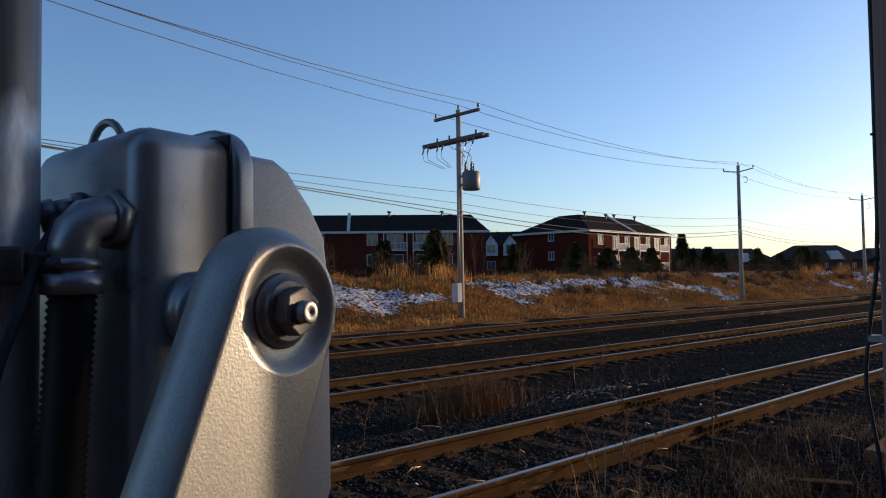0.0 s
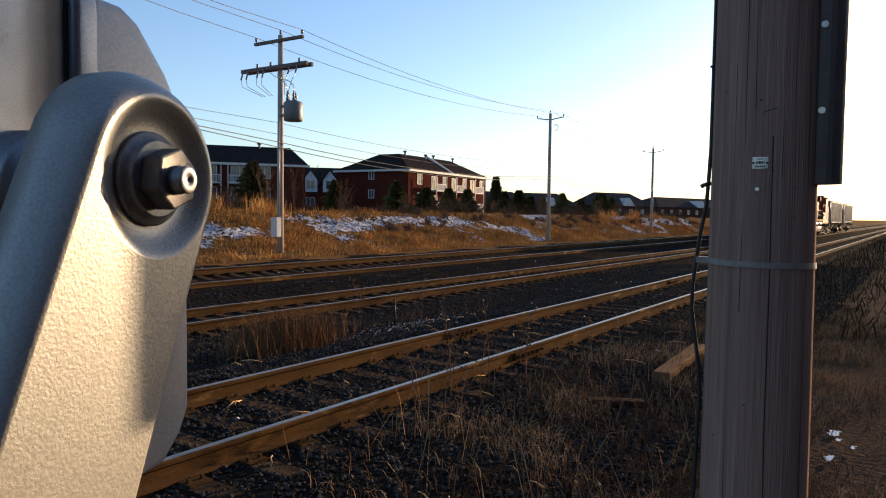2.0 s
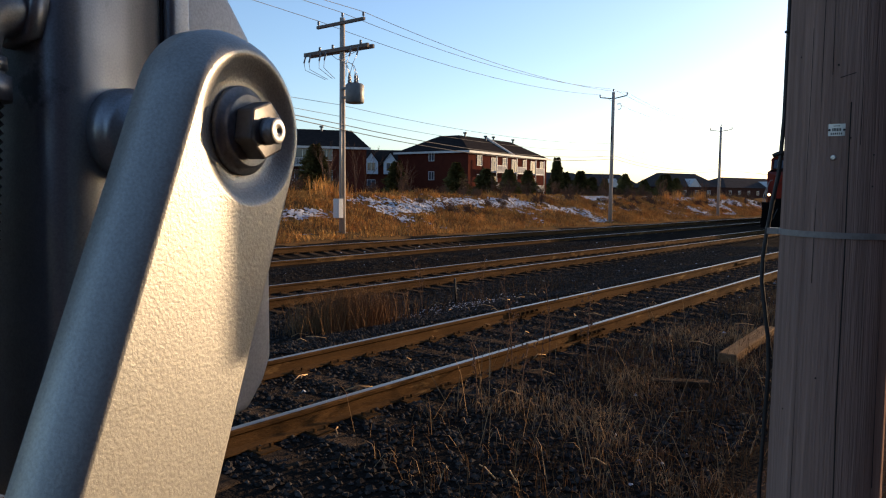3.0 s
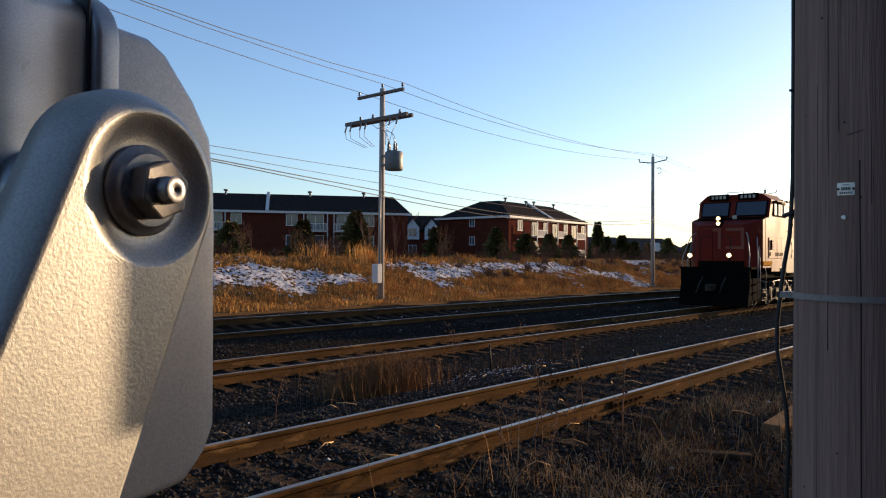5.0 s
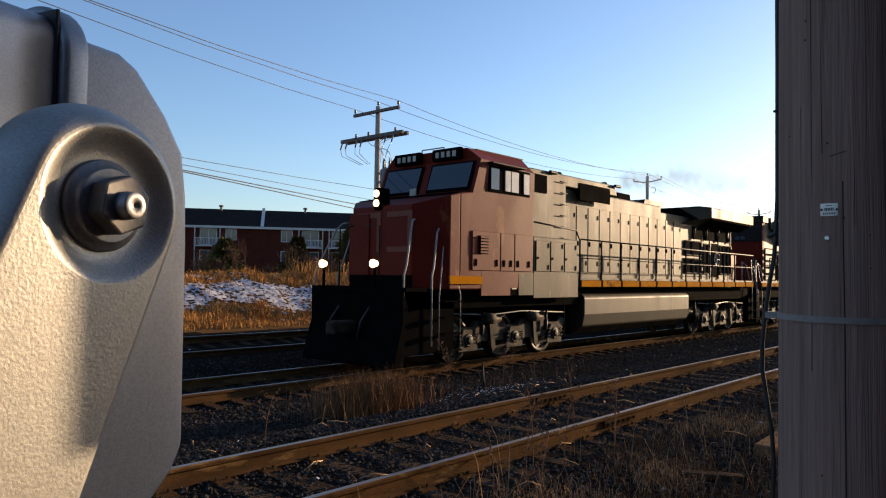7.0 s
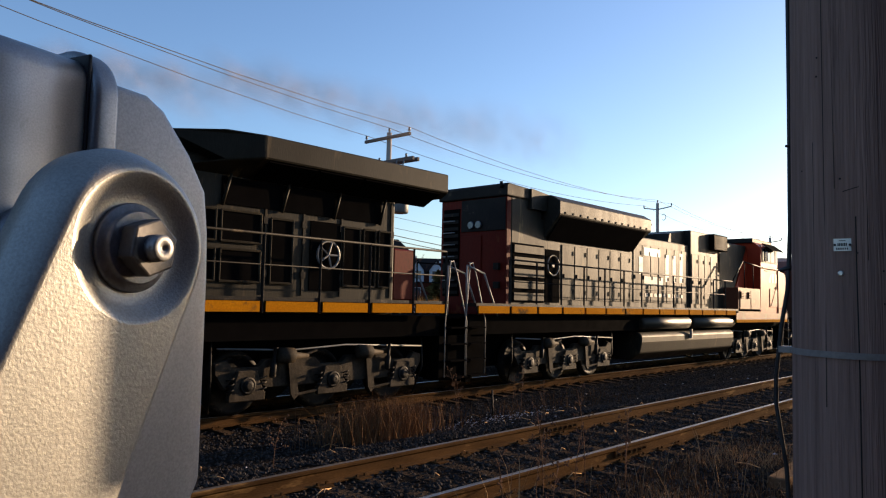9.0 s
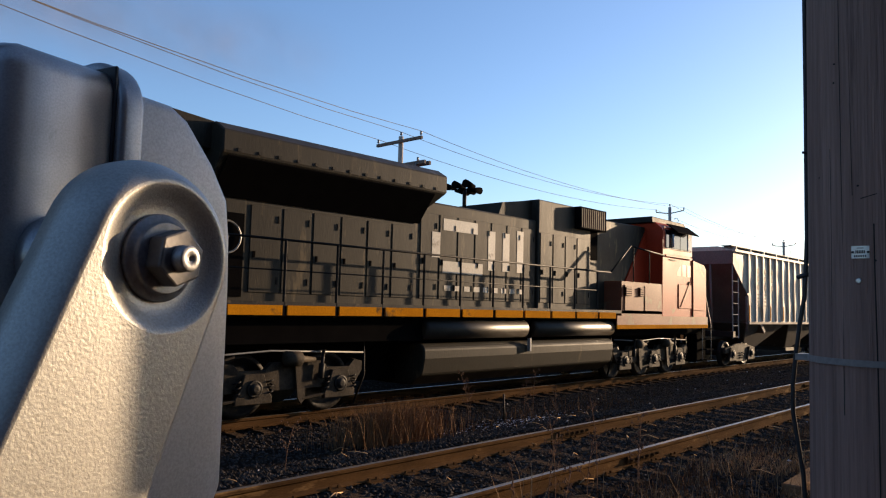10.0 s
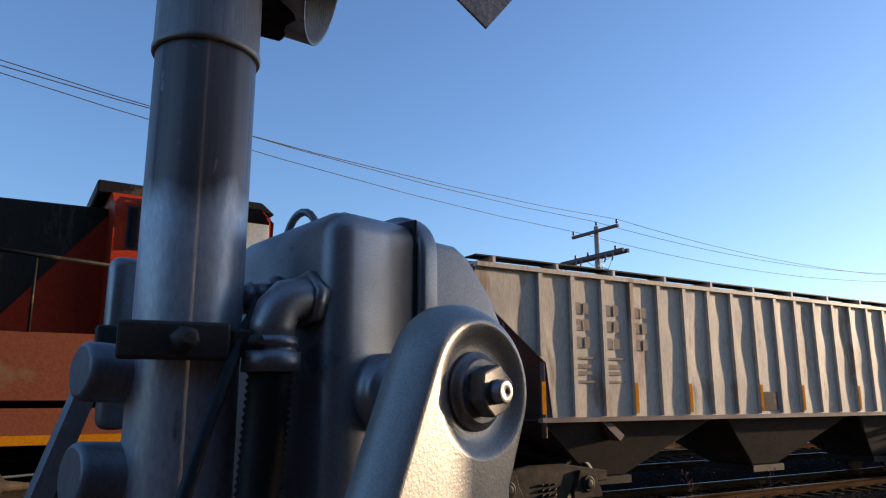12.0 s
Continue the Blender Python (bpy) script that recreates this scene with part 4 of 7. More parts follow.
# ---- wooden pole by the camera ----
POLE_AT = (3.254, 1.183)


def build_near_pole():
    x, y = POLE_AT
    t = thing("wooden_pole", "thick grey-brown weathered wooden pole with long cracks", "utility pole")
    bm = bmesh.new()
    seg, last = 72, None
    for z in np.arange(-0.3, 7.01, 0.1):
        ring = []
        for i in range(seg):
            a = 2 * math.pi * i / seg
            r = 0.163 - 0.0055 * z + 0.0022 * noise.noise((math.cos(a) * 6, math.sin(a) * 6, z * 0.3)) + 0.0015 * noise.noise((math.cos(a) * 25, math.sin(a) * 25, z * 0.8))
            g = noise.noise((math.cos(a) * 9 + 4, math.sin(a) * 9, z * 0.12))
            if g > 0.42:
                r -= 0.012 * (g - 0.42) / 0.3
            ring.append(bm.verts.new((x + r * math.cos(a), y + r * math.sin(a), z)))
        if last:
            for i in range(seg):
                bm.faces.new((last[i], last[(i + 1) % seg], ring[(i + 1) % seg], ring[i])).smooth = True
        last = ring
    bm.faces.new(last)
    part("shaft", bm, "pole", t)
    to_cam = math.atan2(0.70 - y, 0.87 - x)

    def on(a, z, out=0.0):
        """A point on the shaft, a degrees to the viewer's right of the side that faces the crossing."""
        r = 0.163 - 0.0055 * z + out
        return Vector((x + r * math.cos(to_cam + radians(a)), y + r * math.sin(to_cam + radians(a)), z))

    cr = bmesh.new()
    for a, z0, z1, w in ((8, 0.2, 2.15, 1.0), (-22, 1.6, 3.4, 0.7), (-34, 0.9, 2.4, 0.6), (18, 2.0, 3.6, 0.7), (38, 0.4, 1.9, 0.6), (-12, 2.2, 3.3, 0.5), (30, 2.2, 3.0, 0.5), (52, 1.0, 3.2, 0.6)):
        pts = [on(a + 1.6 * noise.noise((z * 1.7, a, 2)), z, -0.0012) for z in np.arange(z0, z1, 0.06)]
        path_rod(cr, pts, 0.0021 * w, 5)
    for a0, z in ((-4, 2.19),):
        path_rod(cr, [on(a0 + k, z + 0.0008 * k, -0.001) for k in range(0, 22, 2)], 0.0016, 5)
    for _ in range(10):
        a, z = random.uniform(-60, 60), random.uniform(0.9, 3.0)
        lathe(cr, on(a, z, -0.001), (on(a, z, 1) - on(a, z)), [(0, 0.003), (0.002, 0.0026), (0.003, 0.001)], 6)
    part("crack", cr, "crack", t, "dark drying cracks and nail holes")
    # number tag with bars in place of its writing
    tg = bmesh.new()
    for a0 in range(-13, 3, 2):
        v = [tg.verts.new(on(a0 + k, z, 0.002)) for k, z in ((0, 2.026), (2, 2.026), (2, 2.060), (0, 2.060))]
        tg.faces.new(v)
    bmesh.ops.remove_doubles(tg, verts=tg.verts, dist=1e-5)
    bmesh.ops.solidify(tg, geom=tg.faces[:], thickness=0.0012)
    tag = part("tag", tg, "tag", t, "small aluminium number tag")
    bars = bmesh.new()

    def bar(a0, a1, z0, z1):
        v = [bars.verts.new(on(a, z, 0.0042)) for a, z in ((a0, z0), (a1, z0), (a1, z1), (a0, z1))]
        bars.faces.new(v)

    for k in range(6):
        bar(-9.2 + k * 1.45, -8.2 + k * 1.45, 2.0395, 2.048)
        bar(-10.5 + k * 1.9, -9.4 + k * 1.9, 2.0295, 2.035)
    bar(-8, -2, 2.053, 2.055)
    for s in (-11.8, 1.8):
        lathe(bars, on(s, 2.043, 0.003), on(s, 2.043, 1) - on(s, 2.043), [(0, 0.0035), (0.002, 0.003)], 8)
    part("tag_marking", bars, "ink", tag)
    nl = bmesh.new()
    lathe(nl, on(-7, 1.965, -0.001), on(-7, 1.965, 1) - on(-7, 1.965), [(0, 0.0075), (0.003, 0.0075), (0.004, 0.005)], 14)
    part("nail", nl, "tag", t, "bright round nail head")
    # band, cable and cable guard
    bd = bmesh.new()
    ring = [on(a, 1.742 - 0.0004 * a * 0.1, 0.0025) for a in range(-100, 130, 6)]
    for p, q in zip(ring, ring[1:]):
        bd.faces.new([bd.verts.new(p + Vector((0, 0, s))) for s in (-0.009, 0.009)] + [bd.verts.new(q + Vector((0, 0, s))) for s in (0.009, -0.009)])
    bmesh.ops.remove_doubles(bd, verts=bd.verts, dist=1e-5)
    bmesh.ops.solidify(bd, geom=bd.faces[:], thickness=0.002)
    p = on(-92, 1.744, 0.012)
    box(bd, p.x - 0.02, p.x + 0.02, p.y - 0.015, p.y + 0.022, p.z - 0.009, p.z + 0.010)
    part("band", bd, "tie_band", t, "pale plastic band round the pole")
    cb = bmesh.new()
    path_rod(cb, [on(-88, 3.6, 0.006), on(-87, 3.0, 0.006), on(-90, 2.5, 0.004), on(-90, 2.1, 0.004), on(-88, 1.99, 0.008), on(-88, 1.92, 0.012), on(-88, 1.84, 0.025), on(-90, 1.75, 0.036), on(-90, 1.66, 0.045), on(-90, 1.58, 0.045), on(-89, 1.48, 0.03),
                  on(-88, 1.4, 0.018), on(-87, 1.3, 0.012), on(-87, 1.15, 0.016), on(-88, 0.9, 0.022), on(-87, 0.4, 0.012), on(-87, -0.1, 0.01)], 0.0065, 8)
    path_rod(cb, [on(-86, 1.99, 0.0), on(-88, 1.985, 0.02), on(-89, 1.98, 0.03)], 0.007, 6)
    path_rod(cb, [on(-86, 2.36, 0.0), on(-88, 2.36, 0.014)], 0.004, 6)
    part("cable", cb, "rubber", t, "black cable hanging along the pole")
    gd = bmesh.new()
    prof = [(0.055 * math.cos(a), 0.055 * math.sin(a)) for a in np.linspace(-1.9, 1.9, 15)]
    prof += [(0.048 * math.cos(a), 0.048 * math.sin(a)) for a in np.linspace(1.9, -1.9, 15)]
    ang = to_cam + radians(82)
    ca, sa = math.cos(ang), math.sin(ang)
    r = 0.152 + 0.012
    prism(gd, prof, 1.985, 6.5, lambda p, q, z: (x + (r + p) * ca - q * sa, y + (r + p) * sa + q * ca, z))
    gp = part("cable_guard", gd, "guard", t, "dark brown half-round cable guard")
    for z in (2.2, 2.45, 2.75):
        q = Vector((x + (r - 0.005) * ca + 0.05 * sa, y + (r - 0.005) * sa - 0.05 * ca, z))
        sc = bmesh.new()
        lathe(sc, q, Vector((sa, -ca, 0)), [(0, 0.012), (0.006, 0.01)], 8)
        part("screw", sc, "steel", gp)
    return t


# ---- train ----
TRAIN_Y, TRAIN_Z, SPEED, START = 12.05, -0.06, 9.653, 79.712
WHEELS = []                                        # (wheelset, place along its truck, radius)


def solid(name, mat, parent, outline, y0, y1, label="", bevel=0.0, seg=2, narrow=None):
    """A solid with an outline in x and z, from y0 to y1; narrow(x, z) scales its breadth."""
    bm = bmesh.new()
    prism(bm, outline, y0, y1, lambda p, q, y: (p, y * (narrow(p, q) if narrow else 1), q))
    return part(name, bm, mat, parent, label, bevel, seg)


def build_truck(parent, x, axles, radius, half, mat="truck"):
    """A bogie: cast side frames, axle boxes, springs, shock absorbers, brake rigging and turning wheelsets; its own origin is on the rail at x."""
    tr = new("truck")
    tr.parent, tr.location = parent, (x, 0, 0)
    reach = max(axles) + 0.55
    large = len(axles) > 2
    gaps = [0.5 * (p + q) for p, q in zip(axles, axles[1:])]
    for s in (-1, 1):
        bm = bmesh.new()
        top, low = radius + 0.30, radius + 0.02
        if large:
            line = [(-reach, top + 0.06), (-reach + 0.3, top + 0.14)]
            for a in axles:
                line += [(a - 0.36, top + 0.10), (a - 0.24, top - 0.02), (a + 0.24, top - 0.02), (a + 0.36, top + 0.10)]
            line += [(reach - 0.3, top + 0.14), (reach, top + 0.06), (reach, top - 0.1)]
            for a in reversed(axles):
                line += [(a + 0.36, low - 0.08), (a + 0.26, low + 0.08), (a - 0.26, low + 0.08), (a - 0.36, low - 0.08)]
            line += [(-reach, top - 0.1)]
        else:
            line = [(-reach, radius + 0.2), (-0.4, radius + 0.36), (0.4, radius + 0.36), (reach, radius + 0.2), (reach, radius + 0.02), (axles[1] - 0.26, radius + 0.02), (0.42, radius - 0.3), (-0.42, radius - 0.3), (axles[0] + 0.26, radius + 0.02), (-reach, radius + 0.02)]
        prism(bm, line, s * (half - 0.12), s * half, lambda p, q, y: (p, y, q))
        part("side_frame", bm, mat, tr, "", 0.02, 1)
        for a in axles:
            jb = bmesh.new()
            prism(jb, [(a - 0.18, radius + 0.24), (a + 0.18, radius + 0.24), (a + 0.25, radius + 0.02), (a + 0.34, radius - 0.14), (a + 0.34, radius - 0.25), (a - 0.34, radius - 0.25), (a - 0.34, radius - 0.14), (a - 0.25, radius + 0.02)],
                  s * (half - 0.02), s * (half + 0.07), lambda p, q, y: (p, y, q))
            jo = part("journal_box", jb, mat, tr, "", 0.015, 1)
            cap = bmesh.new()
            lathe(cap, (a, s * (half + 0.07), radius), (0, s, 0), [(0, 0.145), (0.02, 0.145), (0.025, 0.11), (0.015, 0.10), (0.05, 0.085), (0.06, 0.04)], 14)
            part("bearing_cap", cap, "grime", jo)
            if large:
                for dx in (-0.3, 0.3):
                    sp = bmesh.new()
                    path_rod(sp, [(a + dx + 0.06 * math.cos(w), s * (half + 0.03) + 0.06 * math.sin(w), radius - 0.13 + 0.0145 * w) for w in np.arange(0, 18.9, 0.79)], 0.014, 5)
                    part("spring", sp, "grime", tr)
        if large:
            for a in gaps:
                cy = bmesh.new()
                lathe(cy, (a - 0.34, s * (half + 0.10), radius + 0.47), (1, 0, -0.05), [(0, 0.05), (0.02, 0.13), (0.30, 0.13), (0.36, 0.06), (0.62, 0.035)], 12)
                part("brake_cylinder", cy, mat, tr, "dusty brake cylinder")
                rg = bmesh.new()
                prism(rg, [(a - 0.10, radius + 0.42), (a + 0.02, radius + 0.45), (a + 0.14, radius - 0.22), (a + 0.05, radius - 0.30), (a - 0.02, radius - 0.2)], s * (half + 0.02), s * (half + 0.06), lambda p, q, y: (p, y, q))
                rod(rg, (a + 0.08, s * (half + 0.04), radius - 0.22), (a + 0.62, s * (half + 0.04), radius - 0.16), 0.026, seg=6)
                rod(rg, (a + 0.02, s * (half + 0.05), radius + 0.40), (a + 0.5, s * (half + 0.05), radius + 0.52), 0.022, seg=6)
                part("brake_rigging", rg, mat, tr, "brake lever and rods")
            for a in (axles[0] + 0.45, axles[-1] - 0.45):
                sh = bmesh.new()
                lathe(sh, (a, s * (half + 0.08), radius + 0.10), (0.1, 0, 1), [(0, 0.03), (0.02, 0.055), (0.26, 0.055), (0.27, 0.03), (0.48, 0.03), (0.5, 0.05)], 10)
                part("shock_absorber", sh, "grime", tr)
            for a, d in ((axles[0] - 0.62, 1), (axles[-1] + 0.62, -1)):
                pi = bmesh.new()
                path_rod(pi, [(a, s * (half - 0.05), radius + 0.75), (a, s * (half - 0.02), radius + 0.1), (a + d * 0.08, s * (half - 0.2), radius - 0.42)], 0.022, 6)
                part("sand_pipe", pi, "grime", tr)
            pipe = bmesh.new()
            path_rod(pipe, [(-reach, s * (half + 0.02), top + 0.3), (-0.9, s * (half + 0.04), top + 0.24), (0.3, s * (half + 0.04), top + 0.3), (reach, s * (half + 0.02), top + 0.22)], 0.016, 6)
            part("air_pipe", pipe, "rail_white", tr)
        else:
            for dx in (-0.14, 0.0, 0.14):
                sp = bmesh.new()
                path_rod(sp, [(dx + 0.06 * math.cos(w), s * (half - 0.02) + 0.06 * math.sin(w), radius - 0.22 + 0.0145 * w) for w in np.arange(0, 18.9, 0.79)], 0.016, 5)
                part("spring", sp, "grime", tr)
    for a in axles:
        bm = bmesh.new()
        rod(bm, (0, -0.9, 0), (0, 0.9, 0), 0.09, 0.09, 10)
        for s in (-1, 1):
            lathe(bm, (0, s * 0.72, 0), (0, s, 0), [(-0.04, radius + 0.025), (0.0, radius + 0.02), (0.01, radius), (0.1, radius - 0.004), (0.1, radius - 0.09), (0.05, radius - 0.12), (0.06, 0.16), (0.12, 0.14), (0.12, 0.05)], 28)
        w = part("wheelset", bm, "grime", tr, "steel wheels on their axle")
        w.location = (a, 0, radius)
        WHEELS.append((w, a, radius))
    return tr


def build_handrail(parent, xs, y, low, mid, top, mat="rail_white"):
    for x in xs:
        rods("stanchion", mat, parent, [((x, y, low), (x, y, top), 0.024)], seg=6)
    rods("handrail", mat, parent, [((xs[0], y, top), (xs[-1], y, top), 0.021), ((xs[0], y, mid), (xs[-1], y, mid), 0.012)], "painted steel handrail")


def build_doors(parent, xs, z0, z1, y, mat="hood", latch=True):
    """Hinged hood doors, each with latches."""
    for a, b in zip(xs, xs[1:]):
        d = boxes("hood_door", mat, parent, [(a + 0.025, b - 0.025, y - 0.018, y, z0, z1)], "", 0.006)
        if latch:
            for z in (z0 + (z1 - z0) * 0.14, z0 + (z1 - z0) * 0.86):
                boxes("hinge", "grime", d, [(b - 0.085, b - 0.06, y - 0.034, y - 0.016, z - 0.06, z + 0.06)])
            boxes("latch", "black", d, [(a + 0.08, a + 0.12, y - 0.034, y - 0.016, z0 + (z1 - z0) * 0.4, z0 + (z1 - z0) * 0.47)])


def build_louvre(parent, x0, x1, z0, z1, y, slats, mat="black", slat_mat="hood"):
    fr = boxes("louvre", mat, parent, [(x0, x1, y - 0.012, y, z0, z1)], "dark louvred opening")
    for k in range(slats):
        z = z0 + (k + 0.5) * (z1 - z0) / slats
        h = (z1 - z0) / slats * 0.32
        solid("slat", slat_mat, fr, [(x0 + 0.03, z - h), (x1 - 0.03, z - h), (x1 - 0.03, z + h), (x0 + 0.03, z + h)], y - 0.05, y - 0.014)


def build_tank(parent, x0, x1, half, z0, z1):
    bm = bmesh.new()
    sec = [(-half * 0.72, z0), (half * 0.72, z0), (half * 0.95, z0 + 0.22), (half, z0 + 0.55), (half, z1 - 0.1), (half - 0.1, z1), (-half + 0.1, z1), (-half, z1 - 0.1), (-half, z0 + 0.55), (-half * 0.95, z0 + 0.22)]
    prism(bm, sec, x0, x1, lambda p, q, a: (a, p, q))
    return part("fuel_tank", bm, "hood", parent, "long dusty fuel tank", 0.04, 2)


def build_steps(parent, x, y, out):
    """Dark stair of four treads with two bent pale grab irons; out: the side it is on."""
    for k in range(4):
        boxes("step", "black", parent, [(x - 0.28, x + 0.28, y - 0.12, y + 0.12, 0.38 + k * 0.34, 0.41 + k * 0.34)])
    for dx in (-0.34, 0.34):
        bm = bmesh.new()
        path_rod(bm, [(x + dx, y, 0.4), (x + dx, y, 1.55), (x + dx * 0.86, y - out * 0.02, 1.75), (x + dx * 0.35, y - out * 0.1, 2.55), (x + dx * 0.15, y - out * 0.14, 2.8), (x - dx * 0.2, y - out * 0.16, 2.82)], 0.0135, 6)
        part("grab_iron", bm, "rail_white", parent, "bent pale grab iron")


def build_lead_locomotive():
    t = thing("lead_locomotive", "dusty diesel locomotive with red cab and faded black hood, lights on", "locomotive", "locomotives")
    solid("underframe", "black", t, [(-1.0, 1.25), (20.0, 1.25), (20.0, 1.66), (-1.0, 1.66)], -1.3, 1.3)
    solid("centre_sill", "black", t, [(-0.9, 0.45), (19.8, 0.45), (19.8, 1.25), (-0.9, 1.25)], -0.6, 0.6)
    nar = lambda x, z: 1.0 if z < 4.6 else 0.77
    body = solid("cab", "shaded_red", t, [(0.55, 1.66), (0.55, 3.74), (0.95, 3.8), (1.2, 4.55), (1.14, 4.84), (3.3, 4.84), (3.3, 4.45), (3.3, 1.66)], -1.5, 1.5, "dusty red wide-nose cab", 0.03, 2, nar)
    # nose: the front corners are cut off on the slant
    nose = bmesh.new()
    plan = [(-0.35, -0.92), (0.22, -1.5), (0.552, -1.5), (0.552, 1.5), (0.22, 1.5), (-0.35, 0.92)]
    low = [nose.verts.new((p, q, 1.66)) for p, q in plan]
    crown = [nose.verts.new((p, q, 3.45 if p < 0 else (3.66 if p < 0.4 else 3.738))) for p, q in plan]
    nose.faces.new(low[::-1])
    nose.faces.new((crown[1], crown[2], crown[3], crown[4]))
    nose.faces.new((crown[0], crown[1], crown[4], crown[5]))
    for k in range(6):
        nose.faces.new((low[k], low[(k + 1) % 6], crown[(k + 1) % 6], crown[k]))
    part("nose", nose, "shaded_red", body, "red nose with slanted corners", 0.025, 2)
    solid("nose_glare_panel", "black", body, [(0.30, 3.685), (0.30, 3.70), (0.93, 3.83), (0.93, 3.80)], -1.47, 1.47)
    solid("roof_sheet", "grime", body, [(1.5, 4.835), (1.5, 4.86), (3.32, 4.86), (3.32, 4.835)], -1.17, 1.17)
    for s in (-1, 1):
        boxes("window_visor", "grime", body, [(1.45, 2.75, min(s * 1.5, s * 1.68), max(s * 1.5, s * 1.68), 4.48, 4.52)], "", 0.01)
    # windscreens, side windows, number boards
    for y0, y1 in ((-1.42, -0.1), (0.14, 1.38)):
        f = solid("windscreen_frame", "black", body, [(0.965, 3.85), (0.945, 3.86), (1.165, 4.53), (1.19, 4.52)], y0, y1)
        solid("windscreen", "cab_glass", f, [(0.955, 3.91), (0.93, 3.92), (1.135, 4.49), (1.16, 4.48)], y0 + 0.06, y1 - 0.06)
    for s in (-1, 1):
        sw = boxes("side_window_frame", "black", body, [(1.5, 3.1, s * 1.51 - 0.02, s * 1.51 + 0.02, 3.86, 4.46)])
        for a, b in ((1.56, 1.86), (2.1, 2.3), (2.34, 2.62), (2.84, 3.06)):
            boxes("side_window", "window" if a < 2.0 else "bluewall", sw, [(a, b, s * 1.53 - 0.02, s * 1.53 + 0.02, 3.92, 4.40)])
        nb = boxes("number_board", "black", body, [(1.06, 1.16, s * 0.62 - 0.42, s * 0.62 + 0.42, 4.6, 4.86)])
        for k in range(4):
            boxes("number_bar", "pale", nb, [(1.045, 1.062, s * 0.62 - 0.3 + k * 0.17, s * 0.62 - 0.2 + k * 0.17, 4.66, 4.79)])
    rods("roof_rail", "rail_white", body, [((1.3, -0.35, 4.84), (1.3, -0.35, 4.95), 0.015), ((1.3, 0.35, 4.84), (1.3, 0.35, 4.95), 0.015), ((1.3, -0.35, 4.95), (1.3, 0.35, 4.95), 0.015)])
    hb = boxes("headlight_box", "black", body, [(-0.41, -0.1, -0.03, 0.21, 3.37, 3.86)], "", 0.03)
    for z in (3.52, 3.73):
        b = bmesh.new()
        lathe(b, (-0.41, 0.09, z), (-1, 0, 0), [(0, 0.08), (0.03, 0.08), (0.04, 0.065)], 20)
        part("headlight", b, "lamp", hb, "lit headlight")
    for y in (-0.62, 1.0):
        b = bmesh.new()
        lathe(b, (-1.15, y, 2.18), (-1, 0, 0), [(-0.1, 0.06), (0, 0.09), (0.03, 0.085), (0.04, 0.07)], 20)
        part("ditch_light", b, "lamp", t, "lit ditch light")
        rods("light_post", "black", t, [((-1.1, y, 1.66), (-1.1, y, 2.1), 0.03)])
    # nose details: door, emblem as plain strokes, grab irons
    boxes("nose_door", "shaded_red", body, [(-0.385, -0.35, 0.35, 1.0, 1.8, 3.3)], "", 0.01)
    for y0, y1, z0, z1 in ((-0.95, -0.2, 3.2, 3.32), (-0.95, -0.82, 2.55, 3.2), (-0.95, -0.2, 2.45, 2.56), (0.0, 0.12, 2.45, 3.32), (0.12, 0.75, 3.2, 3.32), (0.72, 0.84, 2.45, 3.2)):
        boxes("emblem_stroke", "faded", body, [(-0.366, -0.354, y0, y1, z0, z1)], "faded pale emblem stroke")
    boxes("nose_base", "black", body, [(-0.40, -0.352, -0.95, 0.95, 1.6, 1.95)])
    boxes("nose_base", "black", body, [(-1.05, -0.40, -1.47, 1.47, 1.62, 1.70)])
    boxes("cab_marker", "pale", body, [(0.28, 0.31, -0.42, -0.24, 3.72, 3.88)])
    # side doors and lower panels
    for a, b, z0, z1 in ((0.95, 1.95, 2.08, 2.95), (1.98, 2.5, 2.08, 2.95), (2.53, 3.22, 2.08, 2.95)):
        d = boxes("side_door", "shaded_red", body, [(a, b, -1.525, -1.5, z0, z1)], "", 0.008)
        for c in (a + 0.1, b - 0.15):
            boxes("latch", "black", d, [(c, c + 0.05, -1.54, -1.52, z0 + 0.1, z0 + 0.25)])
    build_louvre(body, 1.15, 1.5, 2.45, 2.85, -1.526, 6, "black", "shaded_red")
    boxes("cab_number", "number", body, [(1.55, 1.78, -1.504, -1.498, 3.35, 3.68)])
    boxes("cab_number", "number", body, [(1.88, 2.11, -1.504, -1.498, 3.35, 3.68)])
    boxes("stripe", "orange", t, [(0.2, 1.3, -1.535, -1.5, 1.78, 1.95)], "worn yellow sill stripe")
    boxes("side_sill", "shaded_red", t, [(1.3, 2.38, -1.506, -1.45, 1.52, 2.05)])
    boxes("side_sill", "hood", t, [(2.72, 3.32, -1.506, -1.45, 1.52, 2.05)])
    boxes("side_sill", "hood", t, [(3.34, 5.4, -1.506, -1.45, 1.45, 2.05)])
    # black sheet paints the shade of a hollow in the sill
    boxes("sill_recess", "black", t, [(2.38, 2.72, -1.49, -1.45, 1.52, 2.05)])
    boxes("sill_plate", "rail_white", t, [(2.46, 2.64, -1.5, -1.485, 1.66, 1.74)])
    eq = solid("equipment_cab", "hood", t, [(3.3, 1.66), (3.3, 4.66), (3.8, 4.72), (8.1, 4.72), (8.3, 4.4), (5.4, 4.4), (5.4, 1.66)], -1.12, 1.12, "", 0.03, 2)
    solid("lower_box", "hood", t, [(3.32, 1.66), (3.32, 2.95), (5.35, 2.95), (5.35, 1.66)], -1.5, 1.5, "", 0.03, 2)
    build_doors(t, [3.4, 4.05, 4.7, 5.35], 2.1, 2.85, -1.502)
